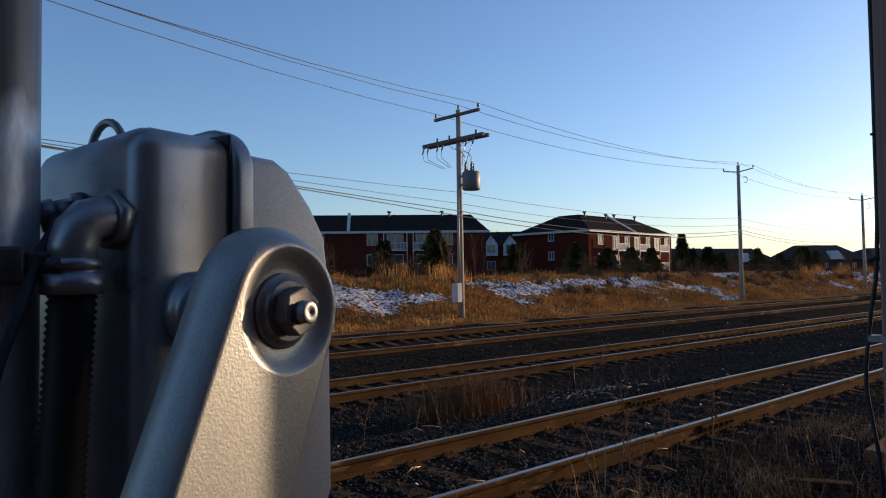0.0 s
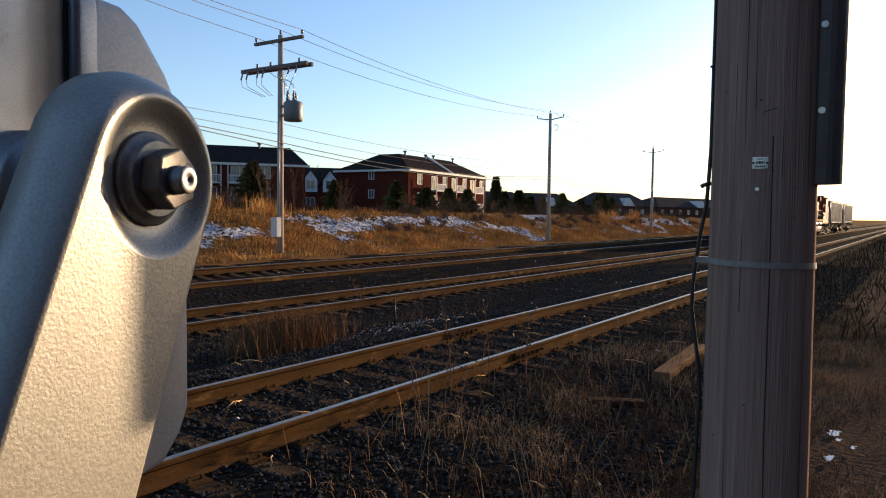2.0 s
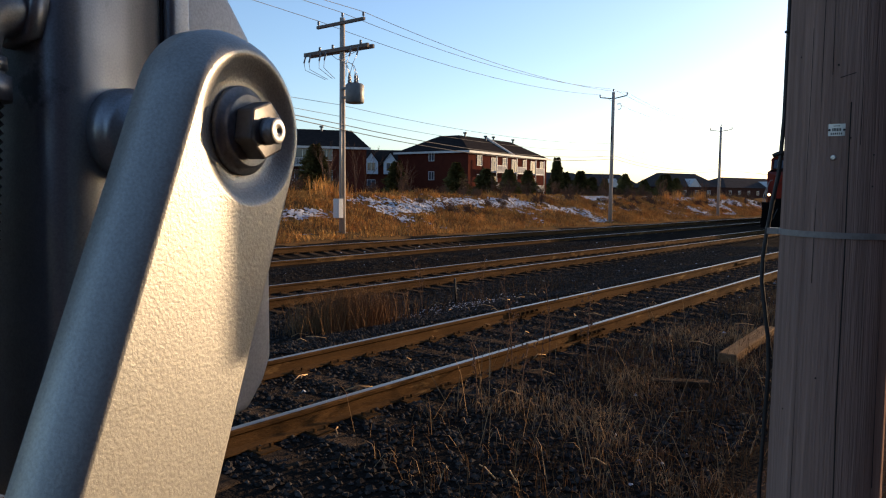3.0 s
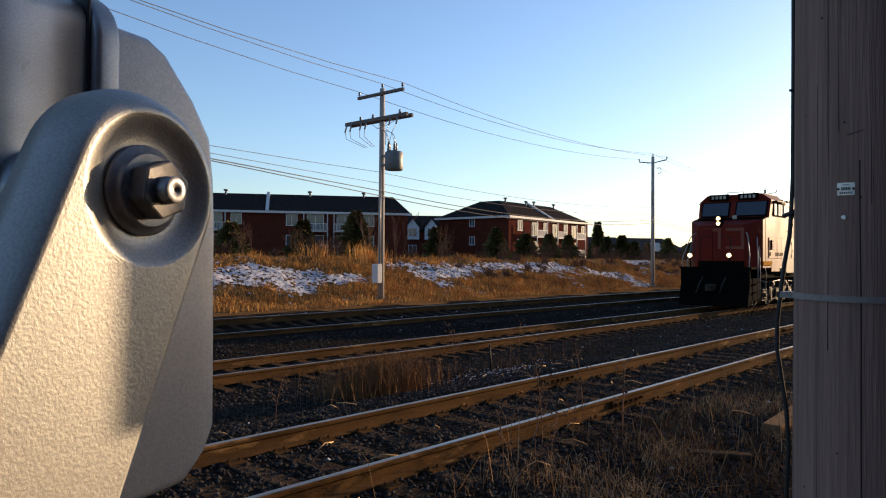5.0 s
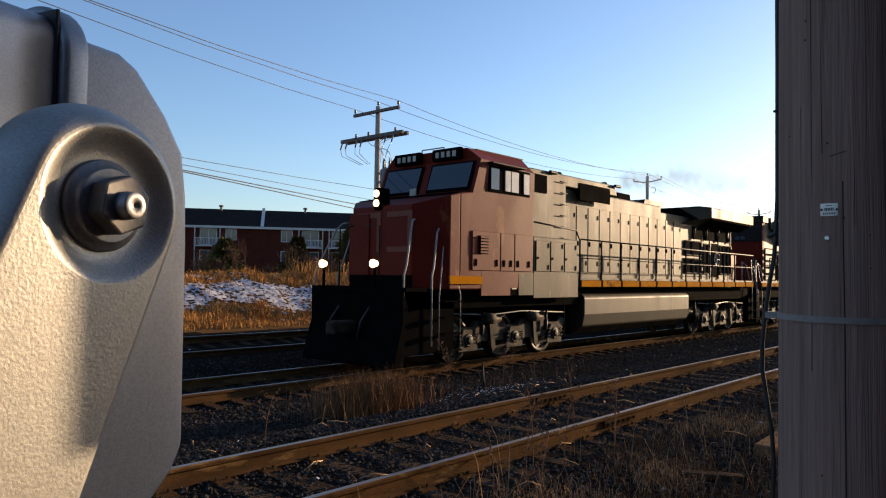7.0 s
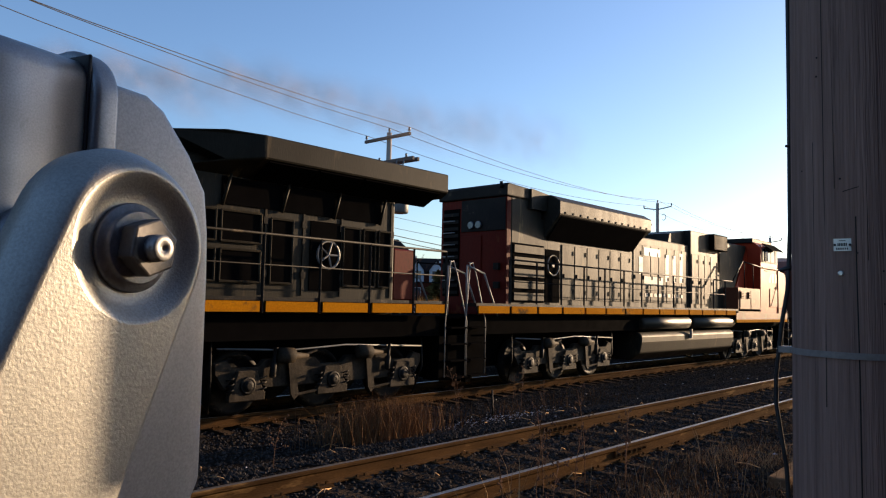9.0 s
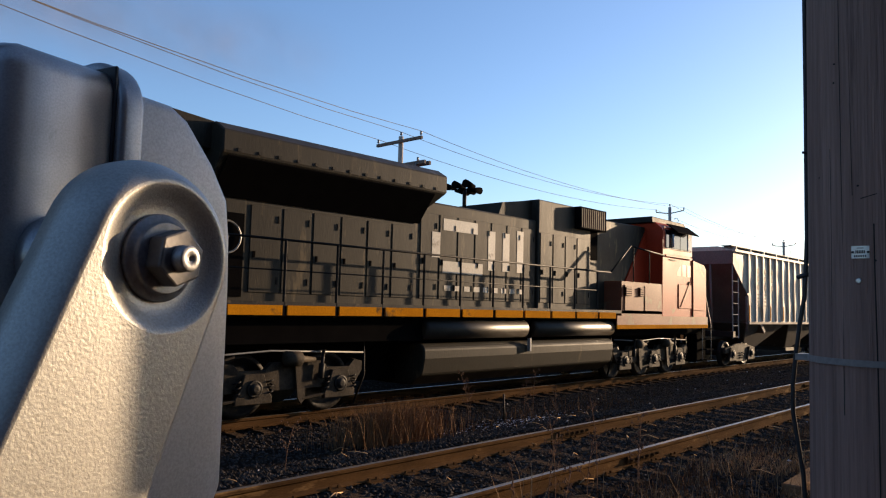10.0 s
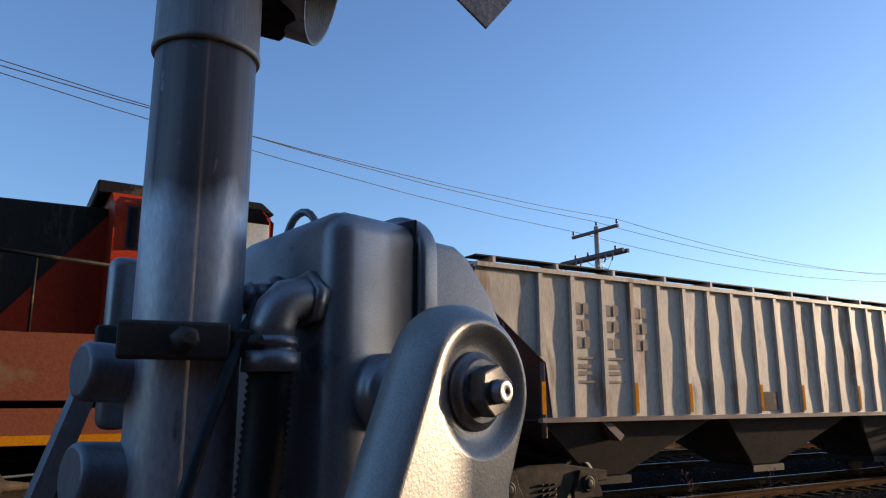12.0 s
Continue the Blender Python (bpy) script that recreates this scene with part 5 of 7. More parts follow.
    for a, b in ((3.35, 3.5), (3.65, 4.45), (6.1, 7.8)):
        boxes("intake", "black", eq, [(a, b, -1.14, -1.11, 4.12, 4.58)])
    for s in (-1, 1):
        rods("cab_rail", "grime", t, [((3.3, s * 1.5, 3.3), (5.3, s * 1.5, 3.2), 0.022), ((5.3, s * 1.5, 3.2), (5.5, s * 1.5, 2.95), 0.022)])
    for z in np.arange(3.0, 4.6, 0.3):
        rods("rung", "grime", eq, [((5.05, -1.16, z), (5.4, -1.16, z), 0.014)])
    for x in (4.55, 8.05):
        boxes("lift_eye", "grime", eq, [(x, x + 0.35, -1.2, -1.1, 4.66, 4.74)], "", 0.02)
    # hood
    hood = solid("hood", "hood", t, [(5.4, 1.66), (5.4, 4.4), (11.6, 4.4), (11.6, 4.2), (18.1, 4.2), (18.1, 1.66)], -0.98, 0.98, "faded black engine hood", 0.04, 2)
    xs = list(np.arange(5.5, 13.3, 0.64))
    build_doors(t, xs, 2.12, 3.95, -0.98)
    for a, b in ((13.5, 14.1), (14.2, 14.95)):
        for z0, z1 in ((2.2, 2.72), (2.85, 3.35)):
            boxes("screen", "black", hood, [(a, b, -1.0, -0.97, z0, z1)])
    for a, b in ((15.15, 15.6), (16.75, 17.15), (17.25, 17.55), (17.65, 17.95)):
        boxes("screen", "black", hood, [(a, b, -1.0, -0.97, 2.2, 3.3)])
    # opening isn't cut: a black sheet paints its shaded inside
    boxes("radiator_opening", "black", hood, [(14.2, 17.7, -1.005, -0.97, 3.45, 3.90)], "black sheet for the shaded opening under the radiator")
    for x in (14.2, 15.35, 16.5, 17.65):
        rods("strut", "hood", hood, [((x, -1.02, 3.42), (x + 0.12, -1.06, 3.95), 0.028)])
    for a, c, z0, z1 in ((13.5, 14.1, 2.2, 2.72), (13.5, 14.1, 2.85, 3.35), (14.2, 14.95, 2.2, 2.72), (14.2, 14.95, 2.85, 3.35), (15.15, 15.6, 2.2, 3.3), (16.75, 17.15, 2.2, 3.3), (17.25, 17.55, 2.2, 3.3), (17.65, 17.95, 2.2, 3.3)):
        rods("screen_frame", "hood", hood, [((a, -1.01, z0), (c, -1.01, z0), 0.022), ((a, -1.01, z1), (c, -1.01, z1), 0.022), ((a, -1.01, z0), (a, -1.01, z1), 0.022), ((c, -1.01, z0), (c, -1.01, z1), 0.022)], "", 6)
    for x in (15.05, 15.85, 16.72, 18.0):
        boxes("hood_seam", "hood", hood, [(x - 0.02, x + 0.02, -1.0, -0.97, 2.0, 3.9)])
        for z in (2.3, 3.2):
            boxes("hinge", "grime", hood, [(x - 0.05, x + 0.05, -1.015, -0.995, z, z + 0.12)])
    b = bmesh.new()
    for k in range(24):
        c0, c1 = 2 * math.pi * k / 24, 2 * math.pi * (k + 1) / 24
        rod(b, (16.37 + 0.25 * math.cos(c0), -1.06, 2.75 + 0.25 * math.sin(c0)), (16.37 + 0.25 * math.cos(c1), -1.06, 2.75 + 0.25 * math.sin(c1)), 0.022, seg=5)
    for k in range(5):
        c = 2 * math.pi * k / 5
        rod(b, (16.37, -1.06, 2.75), (16.37 + 0.25 * math.cos(c), -1.06, 2.75 + 0.25 * math.sin(c)), 0.018, seg=5)
    part("brake_wheel", b, "rail_white", t, "pale hand-brake wheel")
    # flat black sheet in place of the shaded hand-brake hollow
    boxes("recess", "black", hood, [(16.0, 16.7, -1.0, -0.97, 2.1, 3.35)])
    boxes("deck_box", "shaded_red", t, [(18.12, 18.75, -0.95, 0.95, 1.96, 3.0)], "dull red equipment box on the rear deck", 0.03)
    # radiator wings
    rad = bmesh.new()
    prism(rad, [(-0.98, 3.92), (-1.3, 4.10), (-1.52, 4.20), (-1.52, 4.58), (-1.3, 4.60), (-0.9, 4.50), (0.9, 4.50), (1.3, 4.60), (1.52, 4.58), (1.52, 4.20), (1.3, 4.10), (0.98, 3.92)], 13.2, 19.1,
          lambda p, q, a: (a + 1.45 * max(0.0, abs(p) - 1.0) / 0.52 if a < 14 else (a if abs(p) > 1.0 or q > 4.3 else 18.1), p, q))
    wing = part("radiator_wing", rad, "hood", t, "overhanging radiator housing", 0.02, 1)
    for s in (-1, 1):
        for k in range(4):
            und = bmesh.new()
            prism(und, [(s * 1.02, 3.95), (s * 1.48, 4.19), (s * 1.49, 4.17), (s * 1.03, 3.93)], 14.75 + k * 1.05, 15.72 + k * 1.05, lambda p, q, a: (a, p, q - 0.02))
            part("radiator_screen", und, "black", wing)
    solid("exhaust_stack", "black", t, [(9.6, 4.4), (9.7, 4.72), (10.5, 4.72), (10.6, 4.4)], -0.4, 0.4)
    solid("roof_box", "hood", t, [(10.9, 4.4), (11.0, 4.6), (12.3, 4.62), (12.3, 4.4)], -0.7, 0.7)
    for x in (5.6, 8.2):
        h = bmesh.new()
        rod(h, (x, -0.5, 4.8), (x + 0.45, -0.5, 4.85), 0.05, 0.09, 8)
        rod(h, (x + 0.1, -0.5, 4.66), (x + 0.1, -0.5, 4.8), 0.02, seg=6)
        part("horn", h, "black", t)
    # running gear
    for s in (-1, 1):
        boxes("walkway", "grime", t, [(5.4, 19.2, min(s * 0.98, s * 1.5), max(s * 0.98, s * 1.5), 1.9, 1.96)])
        st = [5.5 + 1.15 * k for k in range(12)] + [19.1]
        for a, c in zip(st, st[1:]):
            boxes("stripe", "orange", t, [(a + 0.06, c - 0.06, min(s * 1.5, s * 1.53), max(s * 1.5, s * 1.53), 1.72, 1.89)])
        build_handrail(t, st, s * 1.5, 1.7, 2.48, 2.98, "grime")
        build_steps(t, 0.25, s * 1.5, s)
        build_steps(t, 19.5, s * 1.45, s)
        # black boxes added to stand for the darkness behind the steps
        for a, c in ((-0.95, 0.62), (19.15, 19.95)):
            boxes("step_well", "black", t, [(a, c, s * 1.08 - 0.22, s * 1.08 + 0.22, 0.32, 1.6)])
    for y in (-1.38, 1.38):
        fr = bmesh.new()
        path_rod(fr, [(-1.02, y, 0.9), (-1.02, y, 1.95), (-0.95, y, 2.15), (-0.62, y * 0.86, 2.95), (-0.5, y * 0.8, 3.1), (-0.36, y * 0.74, 3.12)], 0.02, 8)
        part("front_rail", fr, "rail_white", t, "bent pale front handrail")
        fr = bmesh.new()
        path_rod(fr, [(-0.30, y * 1.07, 0.5), (-0.30, y * 1.07, 1.95), (-0.22, y * 1.05, 2.1), (-0.02, y * 0.98, 2.85), (0.1, y * 0.95, 2.98)], 0.02, 8)
        part("front_rail", fr, "rail_white", t, "bent pale front handrail")
    for y in (-0.62, 0.62):
        ft = bmesh.new()
        path_rod(ft, [(-0.98, y, 1.66), (-0.98, y, 2.95), (-0.98, y * 0.3, 2.98)], 0.016, 6)
        part("gate_rail", ft, "grime", t)
    build_tank(t, 5.9, 12.9, 1.4, 0.42, 1.52)
    solid("pilot", "black", t, [(-1.35, 0.12), (-1.0, 0.12), (-0.9, 1.3), (-1.05, 1.66), (-1.12, 1.66), (-1.1, 1.0)], -1.42, 1.42, "black snow-plough pilot", 0.03, 1)
    boxes("coupler", "truck", t, [(-1.75, -1.1, -0.14, 0.14, 0.72, 1.0)], "", 0.05, 2)
    boxes("coupler", "truck", t, [(20.0, 20.35, -0.14, 0.14, 0.72, 1.0)], "", 0.05, 2)
    for y in (-0.5, 0.45):
        h = bmesh.new()
        path_rod(h, [(-1.05, y, 1.35), (-1.25, y + 0.1, 1.0), (-1.25, y + 0.2, 0.7), (-1.15, y + 0.3, 0.55)], 0.03, 6)
        part("air_hose", h, "rubber", t)
    for x in (2.9, 16.4):
        build_truck(t, x, (-1.75, 0, 1.75), 0.53, 1.2)
    return t


def build_louvre_end(end):
    """Slatted vent high on the hood end."""
    fr = boxes("end_vent", "black", end, [(2.10, 2.125, 0.42, 0.95, 2.1, 4.3)], "dark slatted vent")
    for k in range(12):
        boxes("slat", "grime", fr, [(2.08, 2.10, 0.44, 0.93, 2.16 + 0.178 * k, 2.24 + 0.178 * k)])


def build_trailing_locomotive():
    """Runs long hood first; its own origin lies 19.6 m behind that of the leader."""
    t = thing("trailing_locomotive", "dusty diesel locomotive running hood first, faded black with red ends", "locomotive", "locomotives")
    solid("underframe", "black", t, [(0.35, 1.25), (21.6, 1.25), (21.6, 1.66), (0.35, 1.66)], -1.3, 1.3)
    solid("centre_sill", "black", t, [(0.5, 0.45), (21.5, 0.45), (21.5, 1.25), (0.5, 1.25)], -0.6, 0.6)
    # hood with its red end
    end = solid("hood_end", "shaded_red", t, [(2.12, 1.66), (2.12, 4.52), (2.3, 4.52), (2.3, 1.66)], -1.05, 1.05, "red hood end, its shade put into the colour", 0.02, 2)
    solid("end_cap", "grime", end, [(2.05, 4.52), (2.05, 4.78), (2.12, 4.84), (3.0, 4.80), (3.0, 4.52)], -1.1, 1.1, "sooty top edge of the hood end", 0.03, 2)
    boxes("end_door", "shaded_red", end, [(2.095, 2.12, -0.3, 0.35, 2.0, 3.6)], "", 0.01)
    build_louvre_end(end)
    boxes("end_panel", "grime", end, [(2.09, 2.12, -1.03, 0.36, 3.7, 4.5)], "dark upper panel", 0.01)
    for y in (-0.8, 0.85):
        for z in (2.3, 2.75):
            boxes("end_socket", "grime", end, [(2.04, 2.12, y - 0.08, y + 0.08, z, z + 0.16)])
    for y in (-0.95, 0.9):
        rods("lift_eye", "grime", end, [((2.02, y, 4.7), (2.02, y, 4.86), 0.04)])
    hd = bmesh.new()
    for y in (-0.22, 0.02):
        lathe(hd, (2.10, y, 3.86), (-1, 0, 0), [(0, 0.1), (0.05, 0.1), (0.06, 0.085)], 16)
    part("marker_light", hd, "window", end, "unlit twin headlight")
    for z in (2.5, 2.8, 3.1, 3.4, 3.7, 4.0):
        rods("rung", "rail_white", end, [((2.08, 0.55, z), (2.08, 0.95, z), 0.015)])
    hood = solid("hood", "hood_trail", t, [(2.3, 1.66), (2.3, 4.72), (3.6, 4.72), (3.6, 4.1), (12.5, 4.1), (12.5, 1.66)], -1.05, 1.05, "faded black engine hood", 0.04, 2)
    build_louvre(hood, 2.36, 3.68, 1.98, 3.42, -1.052, 5, "black", "hood_trail")
    # shade of the brake-wheel hollow, drawn as a black sheet
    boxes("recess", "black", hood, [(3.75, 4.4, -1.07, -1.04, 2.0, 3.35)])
    w = bmesh.new()
    lathe(w, (4.07, -1.06, 2.95), (0, -1, 0), [(0, 0.05), (0.04, 0.05)], 10)
    for k in range(18):
        c0, c1 = 2 * math.pi * k / 18, 2 * math.pi * (k + 1) / 18
        rod(w, (4.07 + 0.26 * math.cos(c0), -1.1, 2.95 + 0.26 * math.sin(c0)), (4.07 + 0.26 * math.cos(c1), -1.1, 2.95 + 0.26 * math.sin(c1)), 0.016, seg=5)
    part("brake_wheel", w, "rail_white", t)
    rad = bmesh.new()
    prism(rad, [(-1.05, 3.62), (-1.52, 4.22), (-1.52, 4.56), (-1.25, 4.72), (1.25, 4.72), (1.52, 4.56), (1.52, 4.22), (1.05, 3.62)], 3.7, 8.75, lambda p, q, a: (a if q > 3.8 else min(max(a, 3.7), 8.2), p, q))
    wing = part("radiator_wing", rad, "hood_trail", t, "flared radiator housing", 0.02, 1)
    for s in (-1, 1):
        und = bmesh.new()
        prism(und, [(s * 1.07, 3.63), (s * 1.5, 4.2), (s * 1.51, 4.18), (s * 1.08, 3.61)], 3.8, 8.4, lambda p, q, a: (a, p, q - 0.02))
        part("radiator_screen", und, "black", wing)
    for k in range(13):
        boxes("wing_bolt", "grime", wing, [(3.95 + 0.37 * k, 4.01 + 0.37 * k, -1.535, -1.515, 4.25, 4.30)])
    solid("roof_slope", "hood_trail", t, [(3.0, 4.80), (3.78, 4.73), (3.78, 4.3), (3.0, 4.3)], -1.15, 1.15)
    for k in range(3):
        f = bmesh.new()
        lathe(f, (4.6 + 1.5 * k, 0, 4.72), (0, 0, 1), [(0, 0.62), (0.05, 0.62), (0.06, 0.55)], 20)
        part("radiator_fan", f, "grime", wing)
    build_doors(t, list(np.linspace(4.5, 8.3, 7)), 2.08, 3.52, -1.05, "hood_trail")
    build_doors(t, list(np.linspace(8.45, 12.45, 8)), 2.08, 3.85, -1.05, "hood_trail")
    # pale lettering as plain strokes, joined to the hood side
    def stroke(x0, z0, x1, z1, wd, y=-1.07):
        d = Vector((x1 - x0, z1 - z0)).normalized()
        nrm, e = Vector((-d.y, d.x)) * wd / 2, d * wd * 0.22
        q = [(x0 - e.x + nrm.x, z0 - e.y + nrm.y), (x0 - e.x - nrm.x, z0 - e.y - nrm.y), (x1 + e.x - nrm.x, z1 + e.y - nrm.y), (x1 + e.x + nrm.x, z1 + e.y + nrm.y)]
        b = bmesh.new()
        prism(b, q, y, y - 0.004, lambda p, r, yy: (p, yy, r))
        part("hood_emblem", b, "pale", hood, "pale emblem stroke on the hood")

    for x0, z0, x1, z1 in ((10.2, 3.66, 9.2, 3.66), (8.93, 3.42, 8.93, 3.0), (9.2, 2.76, 10.4, 2.76), (10.76, 2.82, 10.76, 3.6), (11.29, 2.82, 11.29, 3.6), (11.83, 2.82, 11.83, 3.7)):
        stroke(x0, z0, x1, z1, 0.25)
    for k in range(9):
        boxes("small_emblem", "pale", hood, [(9.2 + 0.32 * k, 9.4 + 0.32 * k, -1.074, -1.070, 2.26, 2.37)], "small pale bar")
    # central air-intake section
    mid = solid("intake_section", "hood_trail", t, [(12.5, 1.66), (12.5, 4.62), (14.9, 4.62), (14.9, 1.66)], -1.12, 1.12, "", 0.03, 2)
    solid("roof_ramp", "hood_trail", t, [(11.2, 4.1), (11.35, 4.42), (12.5, 4.6), (12.5, 4.1)], -0.9, 0.9)
    boxes("intake_screen", "black", mid, [(14.1, 15.4, -1.3, -0.95, 4.05, 4.62)])
    for a in np.arange(14.15, 15.35, 0.1):
        boxes("slat", "grime", mid, [(a, a + 0.03, -1.32, -1.3, 4.08, 4.58)])
    build_doors(t, [12.55, 13.1, 13.65, 14.2, 14.85], 2.08, 3.8, -1.12, "hood_trail")
    solid("rear_section", "hood_trail", t, [(14.9, 1.66), (14.9, 4.45), (18.3, 4.5), (18.3, 1.66)], -0.95, 0.95, "", 0.03, 2)
    # black sheet drawn for the shade in the gap
    boxes("gap", "black", t, [(14.9, 15.5, -0.97, -0.94, 3.3, 4.4)])
    # cab
    nar = lambda x, z: 1.0 if z < 4.5 else 0.8
    cab = solid("cab", "red", t, [(18.3, 1.66), (18.3, 4.4), (18.25, 4.72), (20.3, 4.72), (20.42, 4.45), (20.4, 3.62), (21.35, 3.5), (21.5, 3.35), (21.5, 1.66)], -1.5, 1.5, "red cab and nose", 0.03, 2, nar)
    solid("cab_roof", "grime", cab, [(18.1, 4.62), (18.1, 4.80), (20.3, 4.78), (20.5, 4.62)], -1.28, 1.28, "sooty cab roof", 0.02, 1)
    boxes("window_post", "red", cab, [(18.42, 20.36, -1.515, -1.5, 3.70, 4.5)])
    for k, (a, c) in enumerate(((18.50, 18.80), (18.90, 19.42), (19.46, 19.92), (20.02, 20.30))):
        fr = boxes("side_window_frame", ("rubber", "rubber", "rubber", "white")[k], cab, [(a - 0.035, c + 0.035, -1.53, -1.512, 3.845, 4.43)], "", 0.004)
        boxes("side_window", ("cab_glass", "window", "window", "bluewall")[k], fr, [(a, c, -1.545, -1.526, 3.88, 4.40)])
    rods("mirror", "white", cab, [((18.85, -1.6, 3.9), (18.85, -1.6, 4.3), 0.03)])
    visor = bmesh.new()
    prism(visor, [(-1.42, 4.64), (-1.80, 4.36), (-1.80, 4.33), (-1.42, 4.60)], 18.75, 20.25, lambda p, q, a: (a, p, q))
    part("cab_shade", visor, "black", cab, "black sloping window awning")
    boxes("window_ledge", "red", cab, [(18.45, 20.3, -1.56, -1.5, 3.60, 3.66)], "", 0.01)
    for k in range(4):
        boxes("number_bar", "number", cab, [(18.95 + 0.36 * k, 19.2 + 0.36 * k, -1.506, -1.50, 3.05, 3.42)], "pale number bar")
    for a, c, z0, z1 in ((19.4, 20.3, 2.05, 2.8), (20.45, 21.35, 2.0, 3.3)):
        boxes("side_door", "red", cab, [(a, c, -1.52, -1.5, z0, z1)], "", 0.008)
    boxes("side_sill", "dust_sheen_red", t, [(15.6, 21.5, -1.54, -1.5, 1.55, 1.8)], "dusty red side sill with sun sheen in its colour")
    boxes("stripe", "orange", t, [(15.6, 21.5, -1.545, -1.5, 1.44, 1.55)], "worn yellow sill stripe")
    rods("cab_handrail", "grime", t, [((13.6, -1.5, 2.95), (15.3, -1.5, 2.95), 0.024), ((15.3, -1.5, 2.95), (16.4, -1.5, 3.75), 0.024), ((16.4, -1.5, 3.75), (18.4, -1.53, 3.62), 0.024), ((16.55, -1.5, 2.75), (16.55, -1.5, 3.74), 0.018), ((17.5, -1.5, 2.75), (17.5, -1.5, 3.68), 0.018)], "dark stepped handrail")
    boxes("grab_plate", "grime", cab, [(18.75, 19.15, -1.53, -1.5, 3.50, 3.54)])
    rods("brace_line", "dust_sheen_red", cab, [((19.5, -1.515, 2.1), (20.2, -1.515, 2.9), 0.02), ((20.42, -1.515, 1.7), (20.42, -1.515, 3.6), 0.02)])
    boxes("class_light", "hood_trail", cab, [(20.85, 21.3, -1.515, -1.5, 3.1, 3.16)])
    boxes("battery_box", "dust_sheen_red", t, [(15.9, 18.3, -1.5, -0.9, 1.66, 2.75)], "red battery box")
    for a, c in ((16.05, 17.1), (17.2, 18.2)):
        boxes("battery_door", "dust_sheen_red", t, [(a, c, -1.525, -1.5, 1.95, 2.65)])
    build_louvre(t, 16.0, 16.4, 2.35, 2.6, -1.527, 4, "black", "dust_sheen_red")
    build_louvre(t, 16.8, 17.2 - 0.12, 2.35, 2.6, -1.527, 4, "black", "dust_sheen_red")
    solid("cab_back", "red", t, [(17.0, 2.75), (18.3, 4.4), (18.3, 2.75)], -0.99, 0.99)
    rods("roof_whip", "grime", t, [((11.0, 0, 4.1), (11.0, 0, 4.75), 0.05)])
    for k in range(3):
        for p, q, r0, r1 in (((11.0, -0.3 + 0.3 * k, 4.8), (10.62, -0.35 + 0.35 * k, 4.82), 0.045, 0.1), ((10.95, -0.15 + 0.2 * k, 4.74), (11.4, -0.15 + 0.2 * k, 4.76), 0.04, 0.09)):
            h = bmesh.new()
            rod(h, p, q, r0, r1, 8)
            part("horn", h, "black", t, "black horn trumpet")
    # running gear
    for s in (-1, 1):
        boxes("walkway", "grime", t, [(0.5, 18.3, min(s * 1.05, s * 1.5), max(s * 1.05, s * 1.5), 1.86, 1.94)])
        st = [1.7 + 1.08 * k for k in range(14)]
        for a, c in zip([0.5] + st, st + [18.2]):
            if a < 15.6:
                boxes("stripe", "orange", t, [(a + 0.05, min(c, 15.6) - 0.05, min(s * 1.5, s * 1.53), max(s * 1.5, s * 1.53), 1.72, 1.88)])
        build_handrail(t, st[:13], s * 1.48, 1.7, 2.45, 2.95, "grime")
        build_steps(t, 0.6, s * 1.4, s)
        build_steps(t, 21.75, s * 1.4, s)
        # black filler boxes added behind these steps for the dark there
        for a, c in ((0.4, 1.1), (21.3, 22.0)):
            boxes("step_well", "black", t, [(a, c, s * 1.02 - 0.22, s * 1.02 + 0.22, 0.32, 1.6)])
    for y in (-1.3, -0.75, 0.75, 1.3):
        rods("end_rail", "rail_white", t, [((0.4, y, 1.66), (0.4, y, 2.75), 0.022), ((0.4, y, 2.75), (1.0, y, 2.6), 0.022), ((1.0, y, 2.6), (1.5, y, 1.66), 0.022)])
        rods("end_rail", "rail_white", t, [((21.75, y, 1.66), (21.75, y, 2.7), 0.022)])
    for a, c in ((8.35, 11.7), (12.0, 15.6)):
        bm = bmesh.new()
        lathe(bm, (a, -1.3, 1.46), (1, 0, 0), [(0, 0.12), (0.04, 0.2), (c - a - 0.04, 0.2), (c - a, 0.12)], 20)
        part("air_reservoir", bm, "reservoir", t, "long dull air reservoir")
    build_tank(t, 8.3, 15.6, 1.42, 0.34, 1.18)
    boxes("tank_gauge", "rail_white", t, [(11.7, 11.76, -1.5, -1.42, 0.95, 1.25)])
    for x in (0.0, 21.7):
        boxes("coupler", "truck", t, [(x, x + 0.4, -0.14, 0.14, 0.72, 1.0)], "", 0.05, 2)
    solid("pilot", "black", t, [(0.35, 0.25), (0.5, 0.25), (0.5, 1.3), (0.35, 1.3)], -1.35, 1.35)
    for x in (4.6, 18.3):
        build_truck(t, x, (-1.75, 0, 1.75), 0.53, 1.2)
    return t


